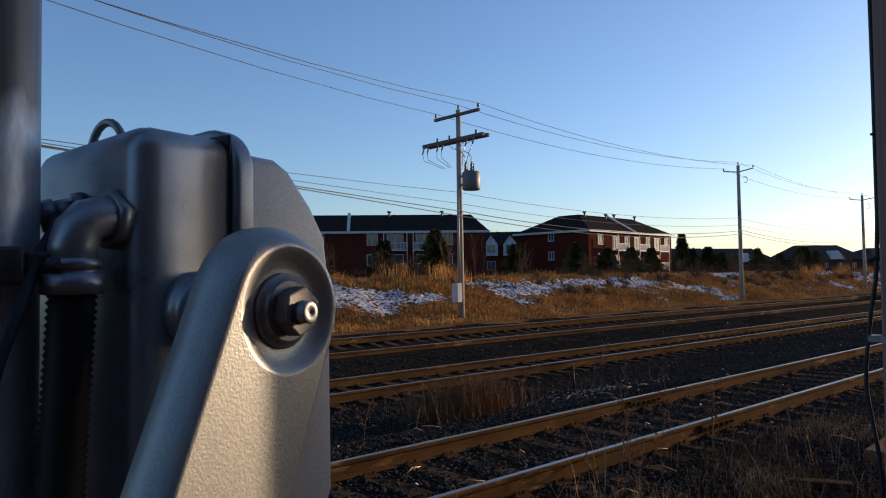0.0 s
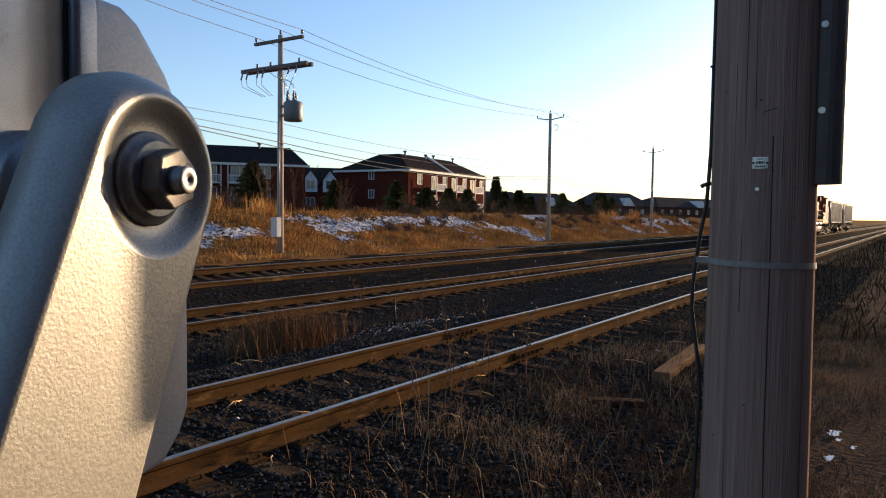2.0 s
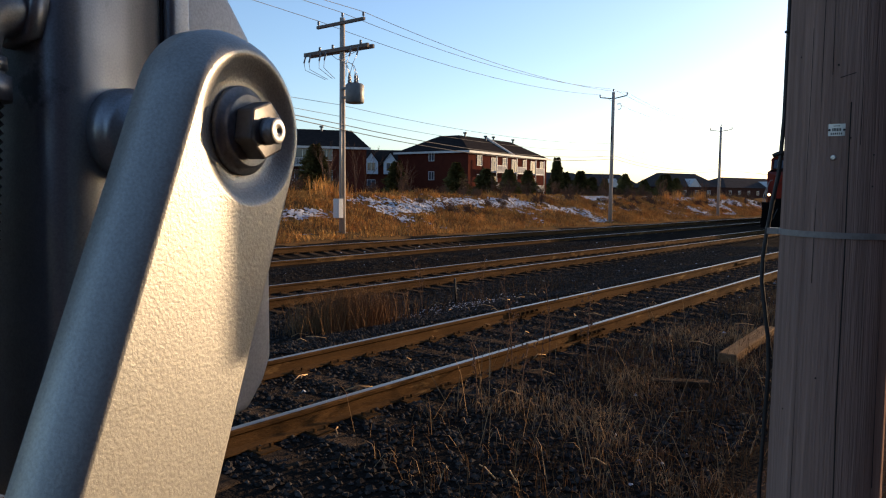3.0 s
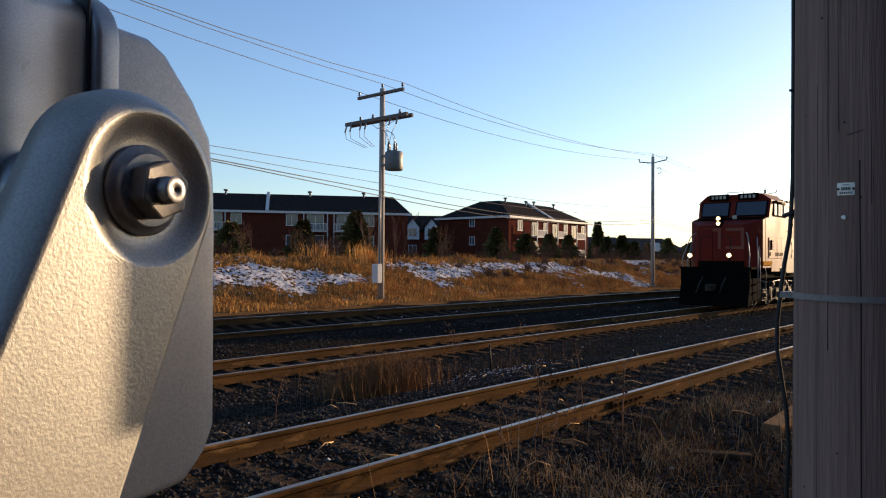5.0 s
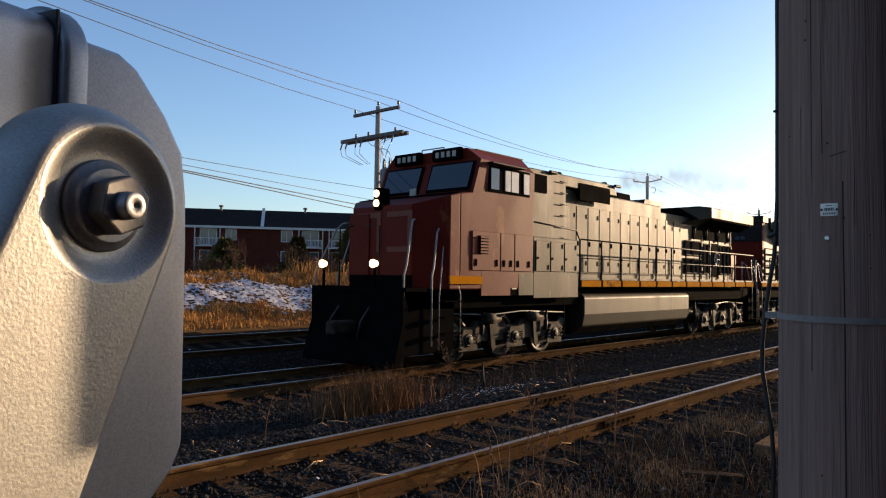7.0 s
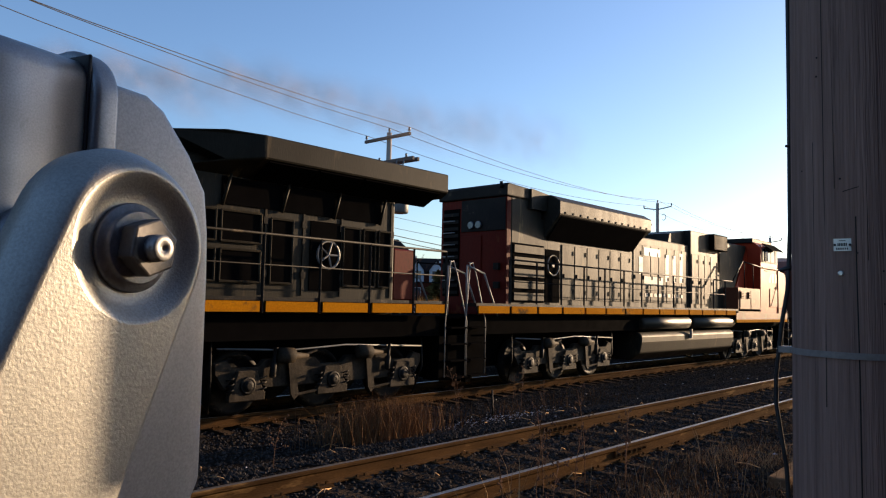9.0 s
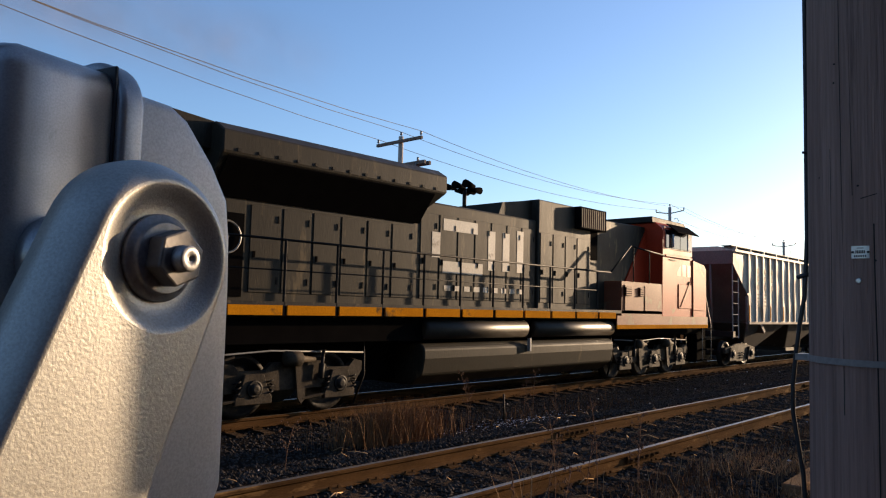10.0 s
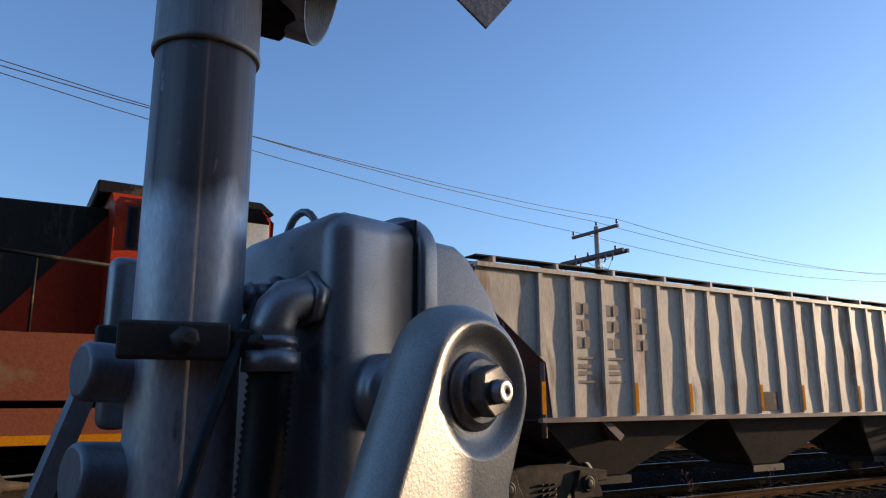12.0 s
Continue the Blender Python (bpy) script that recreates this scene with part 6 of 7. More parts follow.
def build_hopper():
    """A ribbed covered hopper car 17 m long; its own origin lies at its leading end."""
    t = thing("hopper_car", "pale grey ribbed covered hopper car with stained sides", "hopper car", "hopper cars")
    side = [(0.0, 4.2), (0.0, 3.72), (1.5, 2.55), (1.5, 1.62), (15.4, 1.62), (15.4, 2.55), (16.9, 3.72), (16.9, 4.2)]
    for s in (-1, 1):
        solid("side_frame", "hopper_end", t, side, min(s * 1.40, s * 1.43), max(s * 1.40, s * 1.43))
        bm = bmesh.new()
        cols = []
        for x in np.linspace(0.0, 16.9, 139):
            edge = max(0.0, 1.5 - x, x - 15.4)
            low = 1.62 if edge == 0 else 2.55 + edge * 0.78
            k = (x - 1.35) / 0.738
            belly = math.sin(math.pi * (k % 1.0)) ** 2
            cols.append([bm.verts.new((x, s * (1.462 + belly * 0.022 * noise.noise((round(k - 0.5) * 3.7, z * 1.5, 6 + s)) + 0.004 * noise.noise((x, z, 3))), z)) for z in np.linspace(low, 4.18, 19)])
        for c0, c1 in zip(cols, cols[1:]):
            for a in range(18):
                q = (c0[a], c1[a], c1[a + 1], c0[a + 1])
                bm.faces.new(q if s < 0 else q[::-1]).smooth = True
        part("side_sheet", bm, "hopper", t, "pale grey buckled side sheet")
        for k in range(20):
            x = 1.35 + 0.738 * k
            lo = 1.66 if 1.5 <= x <= 15.4 else 2.7
            bm = bmesh.new()
            prism(bm, [(x - 0.055, 1.44), (x - 0.045, 1.535), (x + 0.045, 1.535), (x + 0.055, 1.44)], lo, 4.16, lambda p, q, z: (p, s * q, z))
            part("rib", bm, "hopper", t)
        boxes("top_chord", "hopper", t, [(0, 16.9, min(s * 1.42, s * 1.55), max(s * 1.42, s * 1.55), 4.15, 4.23)])
        boxes("side_sill", "hopper_end", t, [(1.3, 15.6, min(s * 1.42, s * 1.55), max(s * 1.42, s * 1.55), 1.56, 1.64)])
        for k in (0, 3, 5, 8, 10, 13):
            boxes("reflector", "orange", t, [(1.307 + 0.738 * k, 1.393 + 0.738 * k, min(s * 1.536, s * 1.54), max(s * 1.536, s * 1.54), 1.70, 2.25)])
        boxes("placard", "bay", t, [(7.33, 7.83, min(s * 1.49, s * 1.5), max(s * 1.49, s * 1.5), 1.72, 2.1)], "dark data panel")
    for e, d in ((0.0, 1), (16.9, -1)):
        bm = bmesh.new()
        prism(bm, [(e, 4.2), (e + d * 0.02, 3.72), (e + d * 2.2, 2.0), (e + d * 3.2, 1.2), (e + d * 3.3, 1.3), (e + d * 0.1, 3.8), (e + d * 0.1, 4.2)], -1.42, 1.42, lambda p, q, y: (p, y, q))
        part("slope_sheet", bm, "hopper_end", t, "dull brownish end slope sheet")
        boxes("end_platform", "grime", t, [(min(e - d * 0.1, e + d * 3.0), max(e - d * 0.1, e + d * 3.0), -0.35, 0.35, 0.95, 1.3), (min(e, e + d * 0.2), max(e, e + d * 0.2), -1.45, 1.45, 1.1, 1.3)])
        for y in (-1.4, 1.4):
            rods("ladder", "rail_white", t, [((e + d * 0.08, y, 1.05), (e + d * 0.08, y, 3.8), 0.02), ((e + d * 0.62, y, 1.05), (e + d * 0.62, y, 3.3), 0.02)] + [((e + d * 0.08, y, z), (e + d * 0.62, y, z), 0.014) for z in np.arange(1.1, 3.2, 0.4)], "steel end ladder", 6)
            rods("corner_post", "hopper_end", t, [((e + d * 1.45, y, 1.3), (e + d * 1.45, y, 2.6), 0.05)])
        rods("brace", "hopper_end", t, [((e + d * 0.2, -0.6, 1.3), (e + d * 0.05, -0.6, 4.1), 0.04), ((e + d * 0.2, 0.6, 1.3), (e + d * 0.05, 0.6, 4.1), 0.04)])
        boxes("coupler", "truck", t, [(min(e, e - d * 0.75), max(e, e - d * 0.75), -0.13, 0.13, 0.72, 0.98)], "", 0.04, 2)
    bm = bmesh.new()
    prism(bm, [(-1.45, 4.2), (-0.9, 4.36), (0.9, 4.36), (1.45, 4.2)], 0.02, 16.88, lambda p, q, a: (a, p, q))
    roof = part("roof", bm, "hopper", t)
    boxes("running_board", "grime", roof, [(0.1, 16.8, -1.36, -1.0, 4.37, 4.395), (0.1, 16.8, 1.0, 1.36, 4.37, 4.395)])
    for k in range(12):
        for s in (-1, 1):
            boxes("board_bracket", "hopper", roof, [(0.4 + 1.4 * k, 0.46 + 1.4 * k, s * 1.16 - 0.27, s * 1.16 + 0.27, 4.2, 4.37)])
    for k in range(4):
        boxes("hatch", "hopper", roof, [(1.3 + 3.8 * k, 4.2 + 3.8 * k, -0.35, 0.35, 4.36, 4.46)], "", 0.02)
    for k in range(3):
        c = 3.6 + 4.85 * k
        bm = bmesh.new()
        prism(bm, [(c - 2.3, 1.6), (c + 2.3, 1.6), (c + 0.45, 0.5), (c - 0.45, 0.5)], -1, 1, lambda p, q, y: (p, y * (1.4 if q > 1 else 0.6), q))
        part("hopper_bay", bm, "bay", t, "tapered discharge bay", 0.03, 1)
        boxes("gate", "grime", t, [(c - 0.55, c + 0.55, -0.7, 0.7, 0.36, 0.5)])
    # side marking as plain bars
    def mark(x0, x1, z0, z1):
        boxes("marking", "stencil", t, [(x0, x1, -1.490, -1.485, z0, z1)])

    for z in (3.48, 3.18, 2.86):
        for k in range(3):
            for j in range(2):
                mark(2.16 + 0.738 * k + j * 0.2, 2.29 + 0.738 * k + j * 0.2, z, z + 0.2)
    for k in range(2):
        for x0, x1, z0, z1 in ((2.1, 2.6, 2.66, 2.70), (2.14, 2.5, 2.38, 2.45), (2.14, 2.5, 2.50, 2.57), (2.1, 2.6, 2.24, 2.28)):
            mark(x0 + 0.738 * k, x1 + 0.738 * k, z0, z1)
    for x in (1.75, 15.15):
        build_truck(t, x, (-0.89, 0.89), 0.46, 1.05)
    return t


def build_smoke():
    """Soft upright wisps of exhaust that trail from the leading locomotive's stack."""
    random.seed(21)
    t = thing("exhaust_smoke", "thin brown exhaust smoke trailing above the train", "smoke")
    for i in range(15):
        k = i / 14
        c = Vector((11.3 + 13.5 * k ** 1.25, 0.5 - 0.07 * i, 5.0 + 1.4 * k ** 0.6 + random.uniform(-0.2, 0.2)))
        rx, rz = 0.8 + 1.5 * k, 0.5 + 0.7 * k
        verts, faces, dens = [tuple(c)], [], [0.80 * (1 - 0.72 * k)]
        n = 22
        for r in (0.2, 0.4, 0.6, 0.8, 1.0):
            for j in range(n):
                w = 2 * math.pi * j / n
                q = r * (0.9 + 0.35 * noise.noise((math.cos(w) * 1.3 + 7 * i, math.sin(w) * 1.3, 3)))
                verts.append((c.x + rx * q * math.cos(w), c.y + 0.06 * math.sin(3 * w + i) * r, c.z + rz * q * math.sin(w)))
                dens.append(dens[0] * (1 - r * r * (3 - 2 * r)))
        faces += [(0, 1 + j, 1 + (j + 1) % n) for j in range(n)]
        for m in range(4):
            faces += [(1 + m * n + j, 1 + (m + 1) * n + j, 1 + (m + 1) * n + (j + 1) % n, 1 + m * n + (j + 1) % n) for j in range(n)]
        me = quad_mesh("wisp", verts, faces, "smoke", True)
        me.attributes.new("soot_share", "FLOAT", "POINT").data.foreach_set("value", dens)
        o = new("wisp", me)
        o.parent, o.visible_shadow = t, False
    return t


def motions():
    """The train rolls past at a steady speed; the wheels turn with it."""
    for car, offset in TRAIN:
        walk(car, [(t, pose(START + offset - SPEED * t, TRAIN_Y, TRAIN_Z)) for t in np.arange(-0.5, 12.51, 0.5)])
    for w, a, r in WHEELS:
        walk(w, [(t, pose(a, 0, r, 0, -math.degrees(SPEED * t / r) % 360, 0)) for t in np.arange(0, 12.05, 0.06)])


# ---- the place ----
build_ground()
track_near = build_track("track_near", "weathered siding track with rusty rails on old ties", RAIL_A, (0.19, 0.19), -200, 600, -6, 120, 0.55, (0, 60))
for jx, jy in ((10.0, RAIL_A[1]), (9.2, RAIL_A[0]), (21.0, RAIL_A[1])):
    build_joint_bar(track_near, jx, jy, 0.19)
build_track("track_middle", "main railway track with rusty rails", RAIL_B, (-0.06, -0.06), -200, 600, -6, 120, 0.55, (2, 70))
build_track("track_far", "far railway track banked on its ballast", RAIL_C, (0.12, 0.32), -200, 600, -6, 120, 0.55, (6, 70))
build_line_side()
build_gate_mechanism()
build_signal_mast()
build_near_pole()

# buildings beyond the embankment
build_apartments("apartment_building", "three-storey red brick apartment block with dark hip roof and balconies", (90.7, 67.3), 4.0, 27.0, 13.8, 8.75, 3.0, 5.0,
                 [(3.3, 6.6, 1.5, 1.7, False), (7.9, 5.9, 2.0, 2.2, True), (11.3, 6.6, 1.3, 1.6, False), (14.7, 5.9, 2.0, 2.2, True), (18.4, 6.6, 1.3, 1.6, False), (21.6, 5.9, 2.0, 2.2, True), (25.0, 6.6, 1.3, 1.6, False),
                  (3.3, 3.6, 1.5, 1.7, False), (7.9, 2.9, 2.0, 2.2, True), (11.3, 3.6, 1.3, 1.6, False), (14.7, 2.9, 2.0, 2.2, True), (21.6, 2.9, 2.0, 2.2, True)],
                 [(6.95, 7.3, 1.1, 1.4), (6.95, 4.3, 1.1, 1.4)], [(6.0, 4.5), (12.0, 4.2), (15.0, 4.4), (22.0, 4.4)], 13.5)
build_apartments("apartment_building", "long red brick apartment block with dark shingle roof and white balconies", (34.0, 105.5), -36.4, 52.0, 14.0, 8.55, 2.9, 1.5,
                 [(d, z + up, w, h, b) for d, up, w, h, b in ((6.0, 0.7, 1.5, 1.6, False), (10.0, 0.0, 2.3, 2.3, True), (17.0, 0.7, 1.5, 1.6, False), (24.8, 0.0, 2.3, 2.3, True), (27.8, 0.7, 1.5, 1.6, False), (35.4, 0.6, 1.6, 1.7, False),
                                                               (38.7, 0.0, 2.4, 2.3, True), (42.9, 0.0, 2.4, 2.3, True), (46.3, 0.6, 1.6, 1.7, False)) for z in (6.0, 3.0)],
                 [], [(46.0, 4.5), (38.0, 4.5), (26.0, 4.5), (12.0, 4.5)], 32.0)
build_row_house()
build_house("far_house", "far low house with a dark roof", 168, 66, -25, 18, 12, 4.6, 3.4, "far_wall")
build_house("far_house", "far low house with a dark roof and pale gable", 150, 78, -30, 16, 12, 4.2, 3.2, "far_wall")
build_house("far_house", "far long house with a dark roof", 200, 62, -20, 40, 14, 4.8, 3.0, "far_wall")
build_house("far_house", "far low house with a dark roof", 135, 84, -30, 18, 12, 4.4, 3.0, "far_wall")
build_house("far_house", "far low dark-roofed house", 250, 62, -10, 60, 16, 5.0, 3.6, "far_wall")

# evergreens and shrubs on and behind the embankment
random.seed(4)
for x, y, h, w in ((21.5, 34.0, 2.5, 2.9), (26.2, 34.0, 2.9, 2.8), (30.2, 34.0, 3.8, 3.3), (37.5, 34.0, 2.9, 2.6), (45.5, 35.0, 3.4, 3.2), (49.5, 35.0, 3.0, 3.4), (54.5, 36.0, 3.3, 3.4), (58.5, 36.5, 3.4, 3.2), (63.0, 36.0, 5.0, 2.2),
                   (68.0, 38.0, 3.0, 2.5), (72.0, 40.0, 4.2, 2.6), (78.0, 41.0, 3.2, 3.0), (86.0, 42.0, 3.8, 3.0)):
    build_evergreen("evergreen", x, y, h * 0.88, w * 0.8, "dark green conical evergreen behind the embankment")
for x, y, h, s in ((19.5, 29.5, 2.0, 5), (23.0, 30.5, 1.9, 5), (28.3, 31.0, 3.2, 4), (30.0, 30.0, 3.4, 3), (33.5, 30.0, 2.4, 5), (41.5, 31.0, 1.7, 5), (52.0, 30.0, 1.8, 5), (60.0, 29.5, 2.2, 5), (75.0, 30.0, 2.4, 6), (82.0, 30.5, 2.6, 6), (90.0, 31.0, 2.8, 6)):
    build_bare_shrub("bare_shrub", x, y, h, s, "leafless brown shrub on the embankment")

build_brush("brush", "dark leafless brush along the top of the embankment", "twig", [(x + random.gauss(0, 0.8), y + random.gauss(0, 0.6)) for x, y in ([(k, 30.5) for k in range(18, 58, 2)] + [(k, 31.5) for k in range(58, 112, 1)] + [(k, 36.0) for k in range(64, 130, 1)])], 0.7, 1.7)
build_brush("brush", "brown weedy brush on the embankment slope", "twig", [(random.uniform(30, 95), random.uniform(23.5, 27.5)) for _ in range(90)], 0.35, 0.8)
for x, y, h, w in ((66.0, 35.0, 3.0, 2.6), (70.5, 36.0, 2.6, 2.4), (81.0, 37.0, 3.4, 3.0), (89.0, 38.0, 3.0, 2.6), (94.0, 37.0, 3.8, 3.0), (100.0, 40.0, 4.2, 3.4), (108.0, 41.0, 4.0, 3.2)):
    build_evergreen("evergreen", x, y, h, w, "dark green conical evergreen behind the embankment")

# plain wall behind the viewer, unseen: closes the place and blocks sky light
for nm, r in (("wall_south", (-60, 12, -9.3, -9.0, -0.3, 12.0)),):
    tagged(boxes(nm, "brick", None, [r]), "unseen plain brick wall added to block sky light", "wall", kind="structure")

# snow, grass, stones
random.seed(9)


# hollows that hold snow and bare shoulders: place, reach along and up the slope, share
DRIFTS = ((14.6, 24.0, 2.2, 0.9, 0.5), (17.2, 24.4, 1.5, 1.5, 0.5), (18.0, 23.1, 0.8, 0.8, 0.35), (20.7, 24.0, 0.9, 0.4, 0.45), (27.8, 24.7, 2.6, 0.9, 0.5), (33.5, 25.6, 2.6, 0.6, 0.4), (38.0, 25.4, 2.4, 0.6, 0.4),
          (21.6, 25.6, 1.6, 0.9, -0.5), (21.3, 22.6, 2.6, 0.7, -0.6), (31.5, 23.2, 2.6, 0.8, -0.5), (14.5, 21.9, 2.5, 0.5, -0.5), (24.0, 25.0, 1.2, 2.5, -0.4), (22.0, 27.35, 9.0, 0.15, 0.35))


def snowy(x, y):
    drift = sum(a * math.exp(-((x - px) / rx) ** 2 - ((y - py) / ry) ** 2) for px, py, rx, ry, a in DRIFTS if abs(x - px) < 3 * rx)
    far = 1.0 if x > 42 else 0.35
    return far * noise.noise((x * 0.22, y * 0.42, 11)) + 0.35 * noise.noise((x * 1.1, y * 1.1, 4)) + 0.3 * noise.noise((x * 4, y * 4, 2)) + drift


def build_snow():
    verts, faces, seen = [], [], {}
    step = 0.10

    def vert(i, j):
        if (i, j) not in seen:
            x, y = i * step, j * step
            seen[i, j] = len(verts)
            verts.append((x + random.uniform(-0.04, 0.04), y + random.uniform(-0.04, 0.04), ground_z(x, y) + 0.02 + random.uniform(0, 0.05)))
        return seen[i, j]

    for i in range(int(8 / step), int(95 / step)):
        for j in range(int(21.6 / step), int(27.6 / step)):
            if snowy(i * step, j * step) + 0.22 * noise.noise((i * step * 7, j * step * 5, 23)) > 0.17 and random.random() < 0.72:
                faces.append((vert(i, j), vert(i + 1, j), vert(i + 1, j + 1), vert(i, j + 1)))
    return tagged(new("snow", quad_mesh("snow", verts, faces, "snow", True)), "thin broken patches of old snow on the slope", "snow", kind="stuff")


build_snow()
build_blades("embankment_grass", "tall dry orange-brown grass on the embankment", "straw", scatter(190000, 6, 95, 20.2, 28.4, lambda x, y: 0.9 * min(1, max(0.05, 0.8 - 2.6 * max(0, snowy(x, y) + 0.08)))), 0.08, 0.3, 0.022, 1.3, 1)
build_blades("slope_tufts", "darker brown tufts and matted grass on the embankment", "straw_dark", scatter(60000, 8, 95, 20.4, 28.2, lambda x, y: 0.0 if snowy(x, y) > 0.1 else (0.9 if noise.noise((x * 0.55, y * 0.8, 41)) > 0.12 else 0.05)), 0.08, 0.32, 0.022, 1.2, 1)
build_blades("straw_tufts", "upright pale tufts of tall dry grass on the embankment", "straw", [(x + random.gauss(0, 0.22), y + random.gauss(0, 0.16)) for x, y in [(random.uniform(12, 95), random.uniform(21.0, 28.0)) for _ in range(360)] if snowy(x, y) < 0.0 for _ in range(45)], 0.2, 0.55, 0.018, 0.8, 1)
build_blades("reed_clump", "tufts of tall pale reeds on the embankment", "straw", [(x + random.gauss(0, 0.5), y + random.gauss(0, 0.25)) for x, y in ((22.5, 28), (25.0, 27.6), (24.4, 26.2), (66, 26), (70, 26.5), (74, 26), (78, 27), (83, 26.5)) for _ in range(110)], 0.5, 1.1, 0.025, 0.35, 1)
build_blades("dark_weeds", "dry dark weeds on the gravel by the tracks", "straw_dark", scatter(9000, 4.2, 16, -2.0, 4.5, lambda x, y: 0.9 if noise.noise((x * 0.6, y * 0.6, 8)) > -0.1 else 0.15), 0.05, 0.24, 0.006, 1.0, 3)
build_blades("pale_weeds", "tufts of pale dry grass among the weeds", "weed_light", scatter(15000, 4.2, 15, -1.5, 4.4, lambda x, y: 0.9 if noise.noise((x * 0.9, y * 0.9, 31)) > 0.12 else 0.06), 0.05, 0.2, 0.005, 1.3, 3)
build_blades("far_weeds", "low brown scrub on the open ground", "scrub", scatter(30000, 13, 90, -22, 4.0, lambda x, y: 0.85 if noise.noise((x * 0.3, y * 0.3, 8)) > -0.25 else 0.3), 0.1, 0.5, 0.03, 1.0, 1)
build_blades("weed_stalks", "single tall bent weed stalks by the track", "weed_light", scatter(170, 4.5, 12, 1.6, 4.8, lambda x, y: 1), 0.3, 0.65, 0.006, 0.9, 1)
build_blades("weed_clump", "clump of tall brown weeds between the tracks", "straw_dark", [(random.gauss(8.55, 0.5), random.gauss(8.75, 0.2)) for _ in range(2200)], 0.25, 0.8, 0.0065, 0.6, 1)
build_blades("weed_clump", "thin scattered brown weeds between the tracks", "straw_dark", [(random.uniform(10, 16), random.gauss(8.9, 0.35)) for _ in range(240)], 0.1, 0.45, 0.008, 0.7, 1)
build_stones("ballast", "dark grey crushed stone ballast", "ballast", scatter(130000, 3.5, 34, 2.2, 15.2, lambda x, y: min(1, 6.0 / (4 + 0.25 * (x - 3) ** 1.1 + 0.4 * abs(y - 5)))), 0.013, 0.034)
build_stones("snow_crumbs", "small crumbs of snow and pale stones", "snow", scatter(1500, 5, 40, 2.5, 19, lambda x, y: 0.35 if noise.noise((x * 0.5, y * 0.5, 21)) > 0.05 else 0.04), 0.01, 0.035)
build_stones("snow_crumbs", "loose snow among the stones between the tracks", "snow", [(random.gauss(11.5, 0.9), random.gauss(8.7, 0.22)) for _ in range(500)], 0.008, 0.022)


def build_seed_weed(x, y, h, lean):
    """A bent dry stalk with short side stems, each with small seed heads."""
    bm = bmesh.new()
    z = ground_z(x, y)
    pts = [Vector((x + lean * k * k * h * 0.6, y + 0.1 * lean * k, z + h * k)) for k in np.linspace(0, 1, 8)]
    path_rod(bm, pts, 0.0035, 4)
    for k in range(3, 8):
        for d in (-1, 1):
            e = pts[k] + Vector((d * random.uniform(0.05, 0.16), random.uniform(-0.08, 0.08), random.uniform(0.02, 0.1)))
            rod(bm, pts[k], e, 0.0022, 0.0015, 4)
            for _ in range(4):
                c = pts[k].lerp(e, random.uniform(0.4, 1.05)) + Vector((random.uniform(-0.02, 0.02), 0, random.uniform(-0.02, 0.02)))
                rod(bm, c - Vector((0, 0, 0.008)), c + Vector((0, 0, 0.008)), 0.008, 0.004, 5)
    return tagged(part("seed_weed", bm, "twig"), "dry weed stalk with small seed heads by the track", "weed", "dry weeds by the tracks")


random.seed(31)
for x, y, h, lean in ((6.2, 4.3, 0.75, 0.4), (6.6, 4.5, 0.9, -0.3), (7.0, 4.4, 0.6, 0.5), (7.5, 4.6, 1.0, -0.35), (7.8, 4.3, 0.55, 0.3), (8.2, 4.5, 0.7, 0.2), (5.6, 4.2, 0.6, -0.3), (6.0, 4.0, 0.5, 0.6),
                      (10.8, 9.2, 0.9, -0.5), (11.2, 9.5, 0.7, -0.3), (12.2, 9.0, 0.65, 0.25), (12.9, 9.3, 0.8, 0.2), (13.4, 9.1, 0.5, -0.2), (5.8, 7.6, 0.5, 0.4)):
    build_seed_weed(x, y, h, lean)
st = bmesh.new()
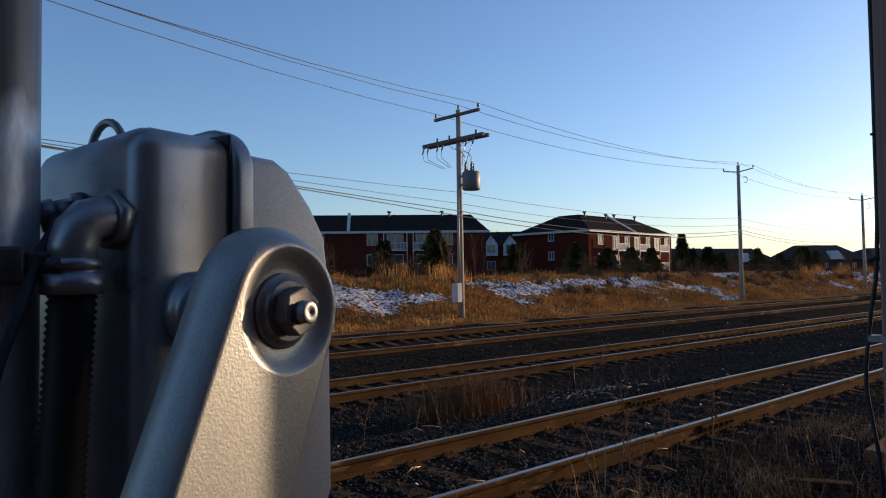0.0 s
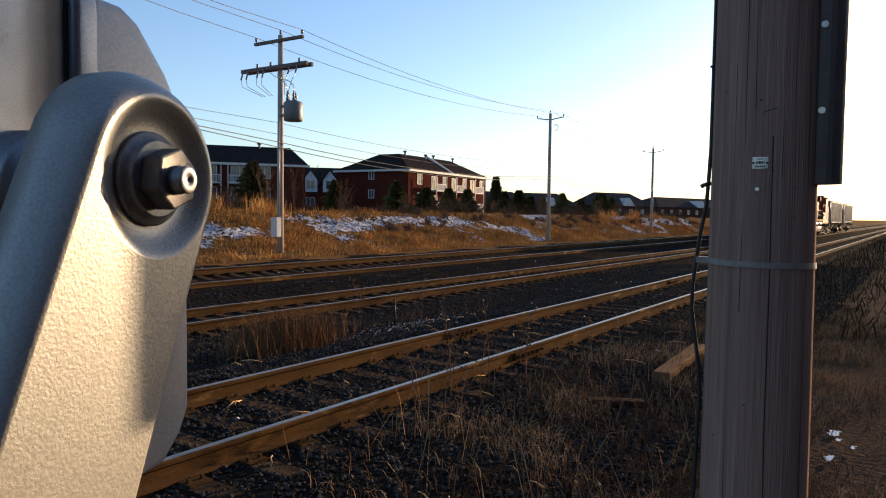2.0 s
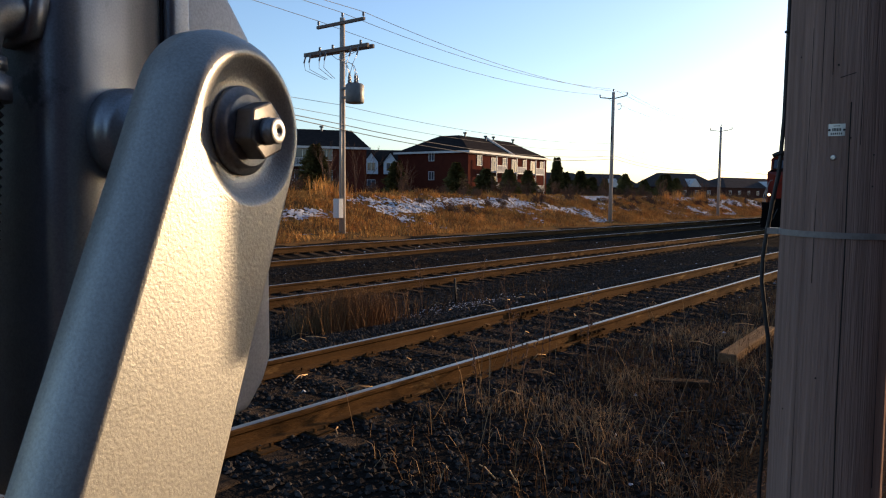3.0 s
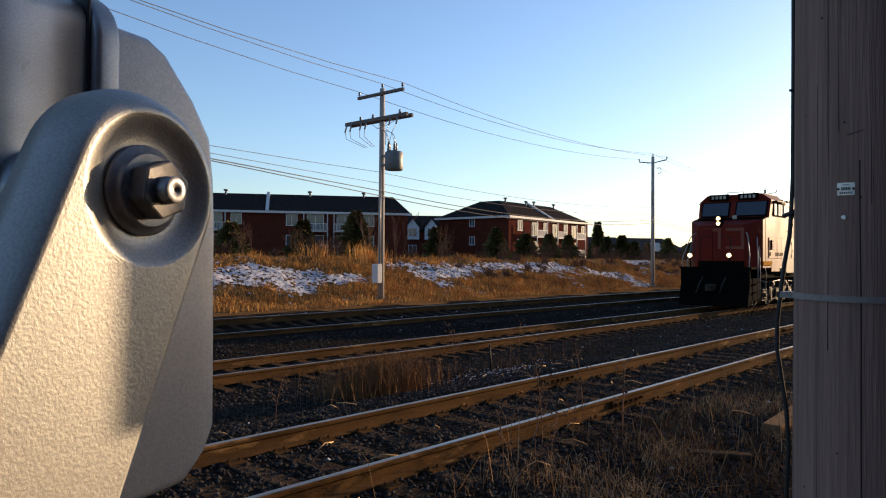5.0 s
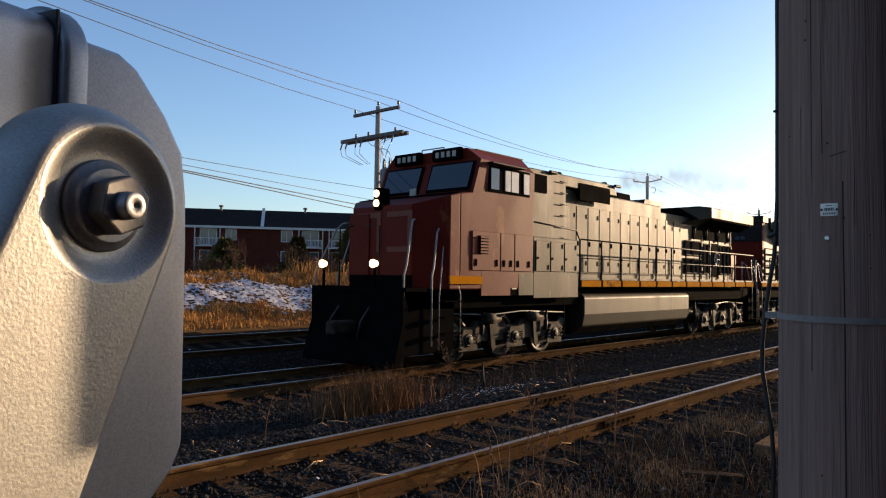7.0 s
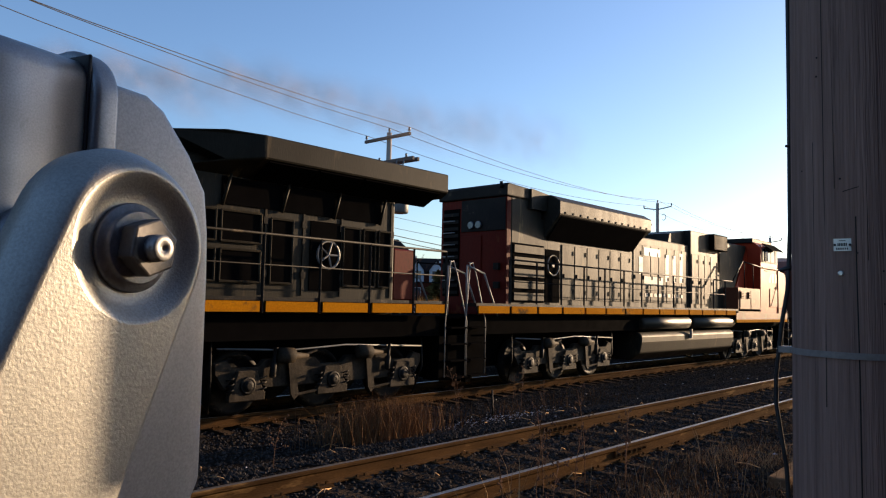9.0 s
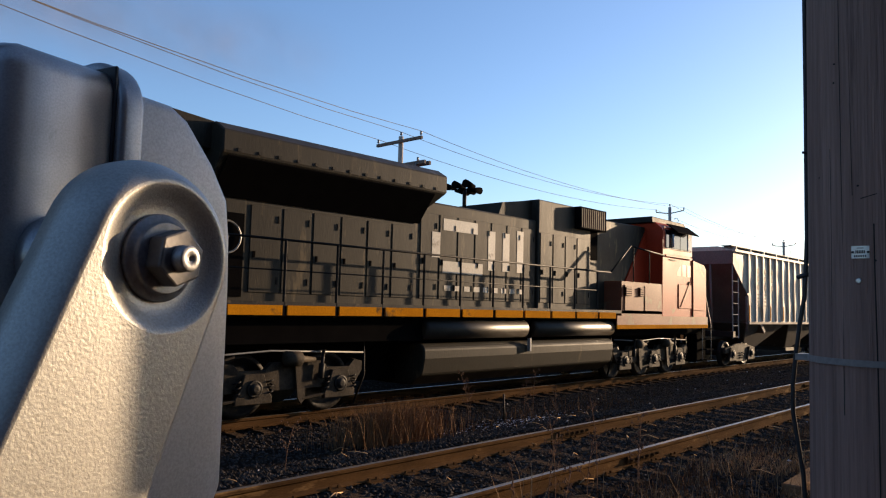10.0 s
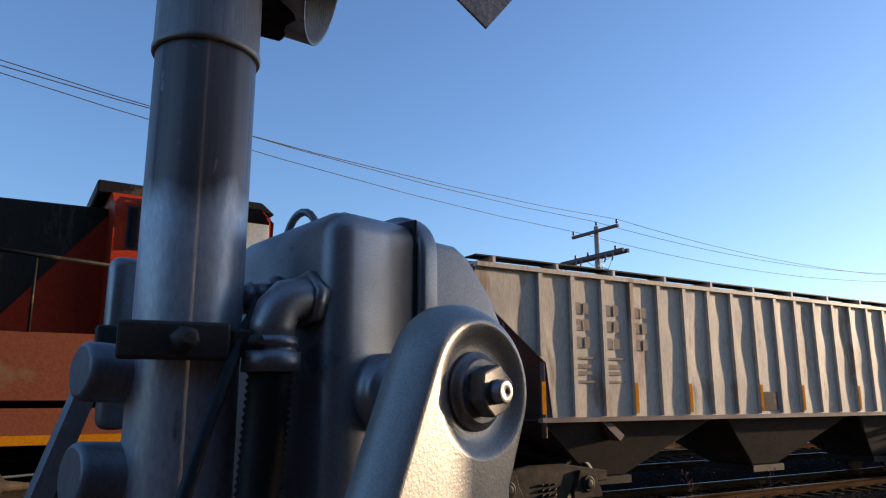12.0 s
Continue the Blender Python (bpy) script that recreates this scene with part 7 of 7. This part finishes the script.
for _ in range(70):
    x, y, a = random.uniform(4.5, 14), random.uniform(2.6, 9.4), random.uniform(0, 3.14)
    w, z = random.uniform(0.05, 0.16), ground_z(x, y) + 0.035
    path_rod(st, [(x - w * math.cos(a), y - w * math.sin(a), z), (x, y + 0.02, z + random.uniform(0.01, 0.04)), (x + w * math.cos(a), y + w * math.sin(a), z)], random.uniform(0.003, 0.007), 4)
tagged(part("dry_sticks", st, "weed_light"), "pale dry sticks and straw scattered on the gravel", "sticks", kind="stuff")


def build_clutter():
    st = thing("track_stake", "thin dark steel stake between the tracks", "stake")
    rods("stake", "grime", st, [((11.6, 9.0, -0.35), (11.55, 9.0, 0.28), 0.018)])
    pl = thing("old_plank", "weathered timber lying on the gravel", "plank")
    bm = bmesh.new()
    box(bm, -1.1, 1.1, -0.1, 0.1, 0, 0.12, pose(10.1, 3.25, -0.01, 0, 0, 3))
    part("board", bm, "plank", pl, "", 0.012, 1)
    pb = thing("old_plank", "dark rotten board lying in the weeds", "plank")
    bm = bmesh.new()
    box(bm, -0.28, 0.28, -0.07, 0.07, 0, 0.06, pose(7.7, 3.25, 0.0, 0, 0, -62))
    part("board", bm, "tie", pb, "", 0.01, 1)
    for cx, cy, a, b in ((7.9, 1.33, 0.13, 0.055), (7.12, 1.30, 0.1, 0.04), (7.5, 1.16, 0.06, 0.025), (7.68, 1.28, 0.05, 0.03)):
        pud = bmesh.new()
        pud.faces.new([pud.verts.new((cx + a * math.cos(k) * (0.8 + 0.9 * noise.noise((math.cos(k) * 2, math.sin(k) * 2, cx))), cy + b * math.sin(k) * (0.8 + 0.9 * noise.noise((math.cos(k) * 2 + 5, math.sin(k) * 2, cx))), ground_z(cx, cy) + 0.03)) for k in np.linspace(0, 6.2, 40)])
        tagged(part("puddle", pud, "puddle"), "shallow puddle of meltwater among dark weeds", "puddle", kind="structure")


build_clutter()

# the train
lead = build_lead_locomotive()
trail = build_trailing_locomotive()
hopper = build_hopper()
TRAIN = [(lead, 0.0), (trail, 19.6), (hopper, 43.5)]
second = copy_thing(hopper, pose(0, 0, 0))
TRAIN.append((second, 62.2))
TRAIN.append((build_smoke(), 0.0))
for ob in second.children_recursive:
    if ob.name.startswith("wheelset"):
        WHEELS.append((ob, ob.location.x, 0.46))
motions()
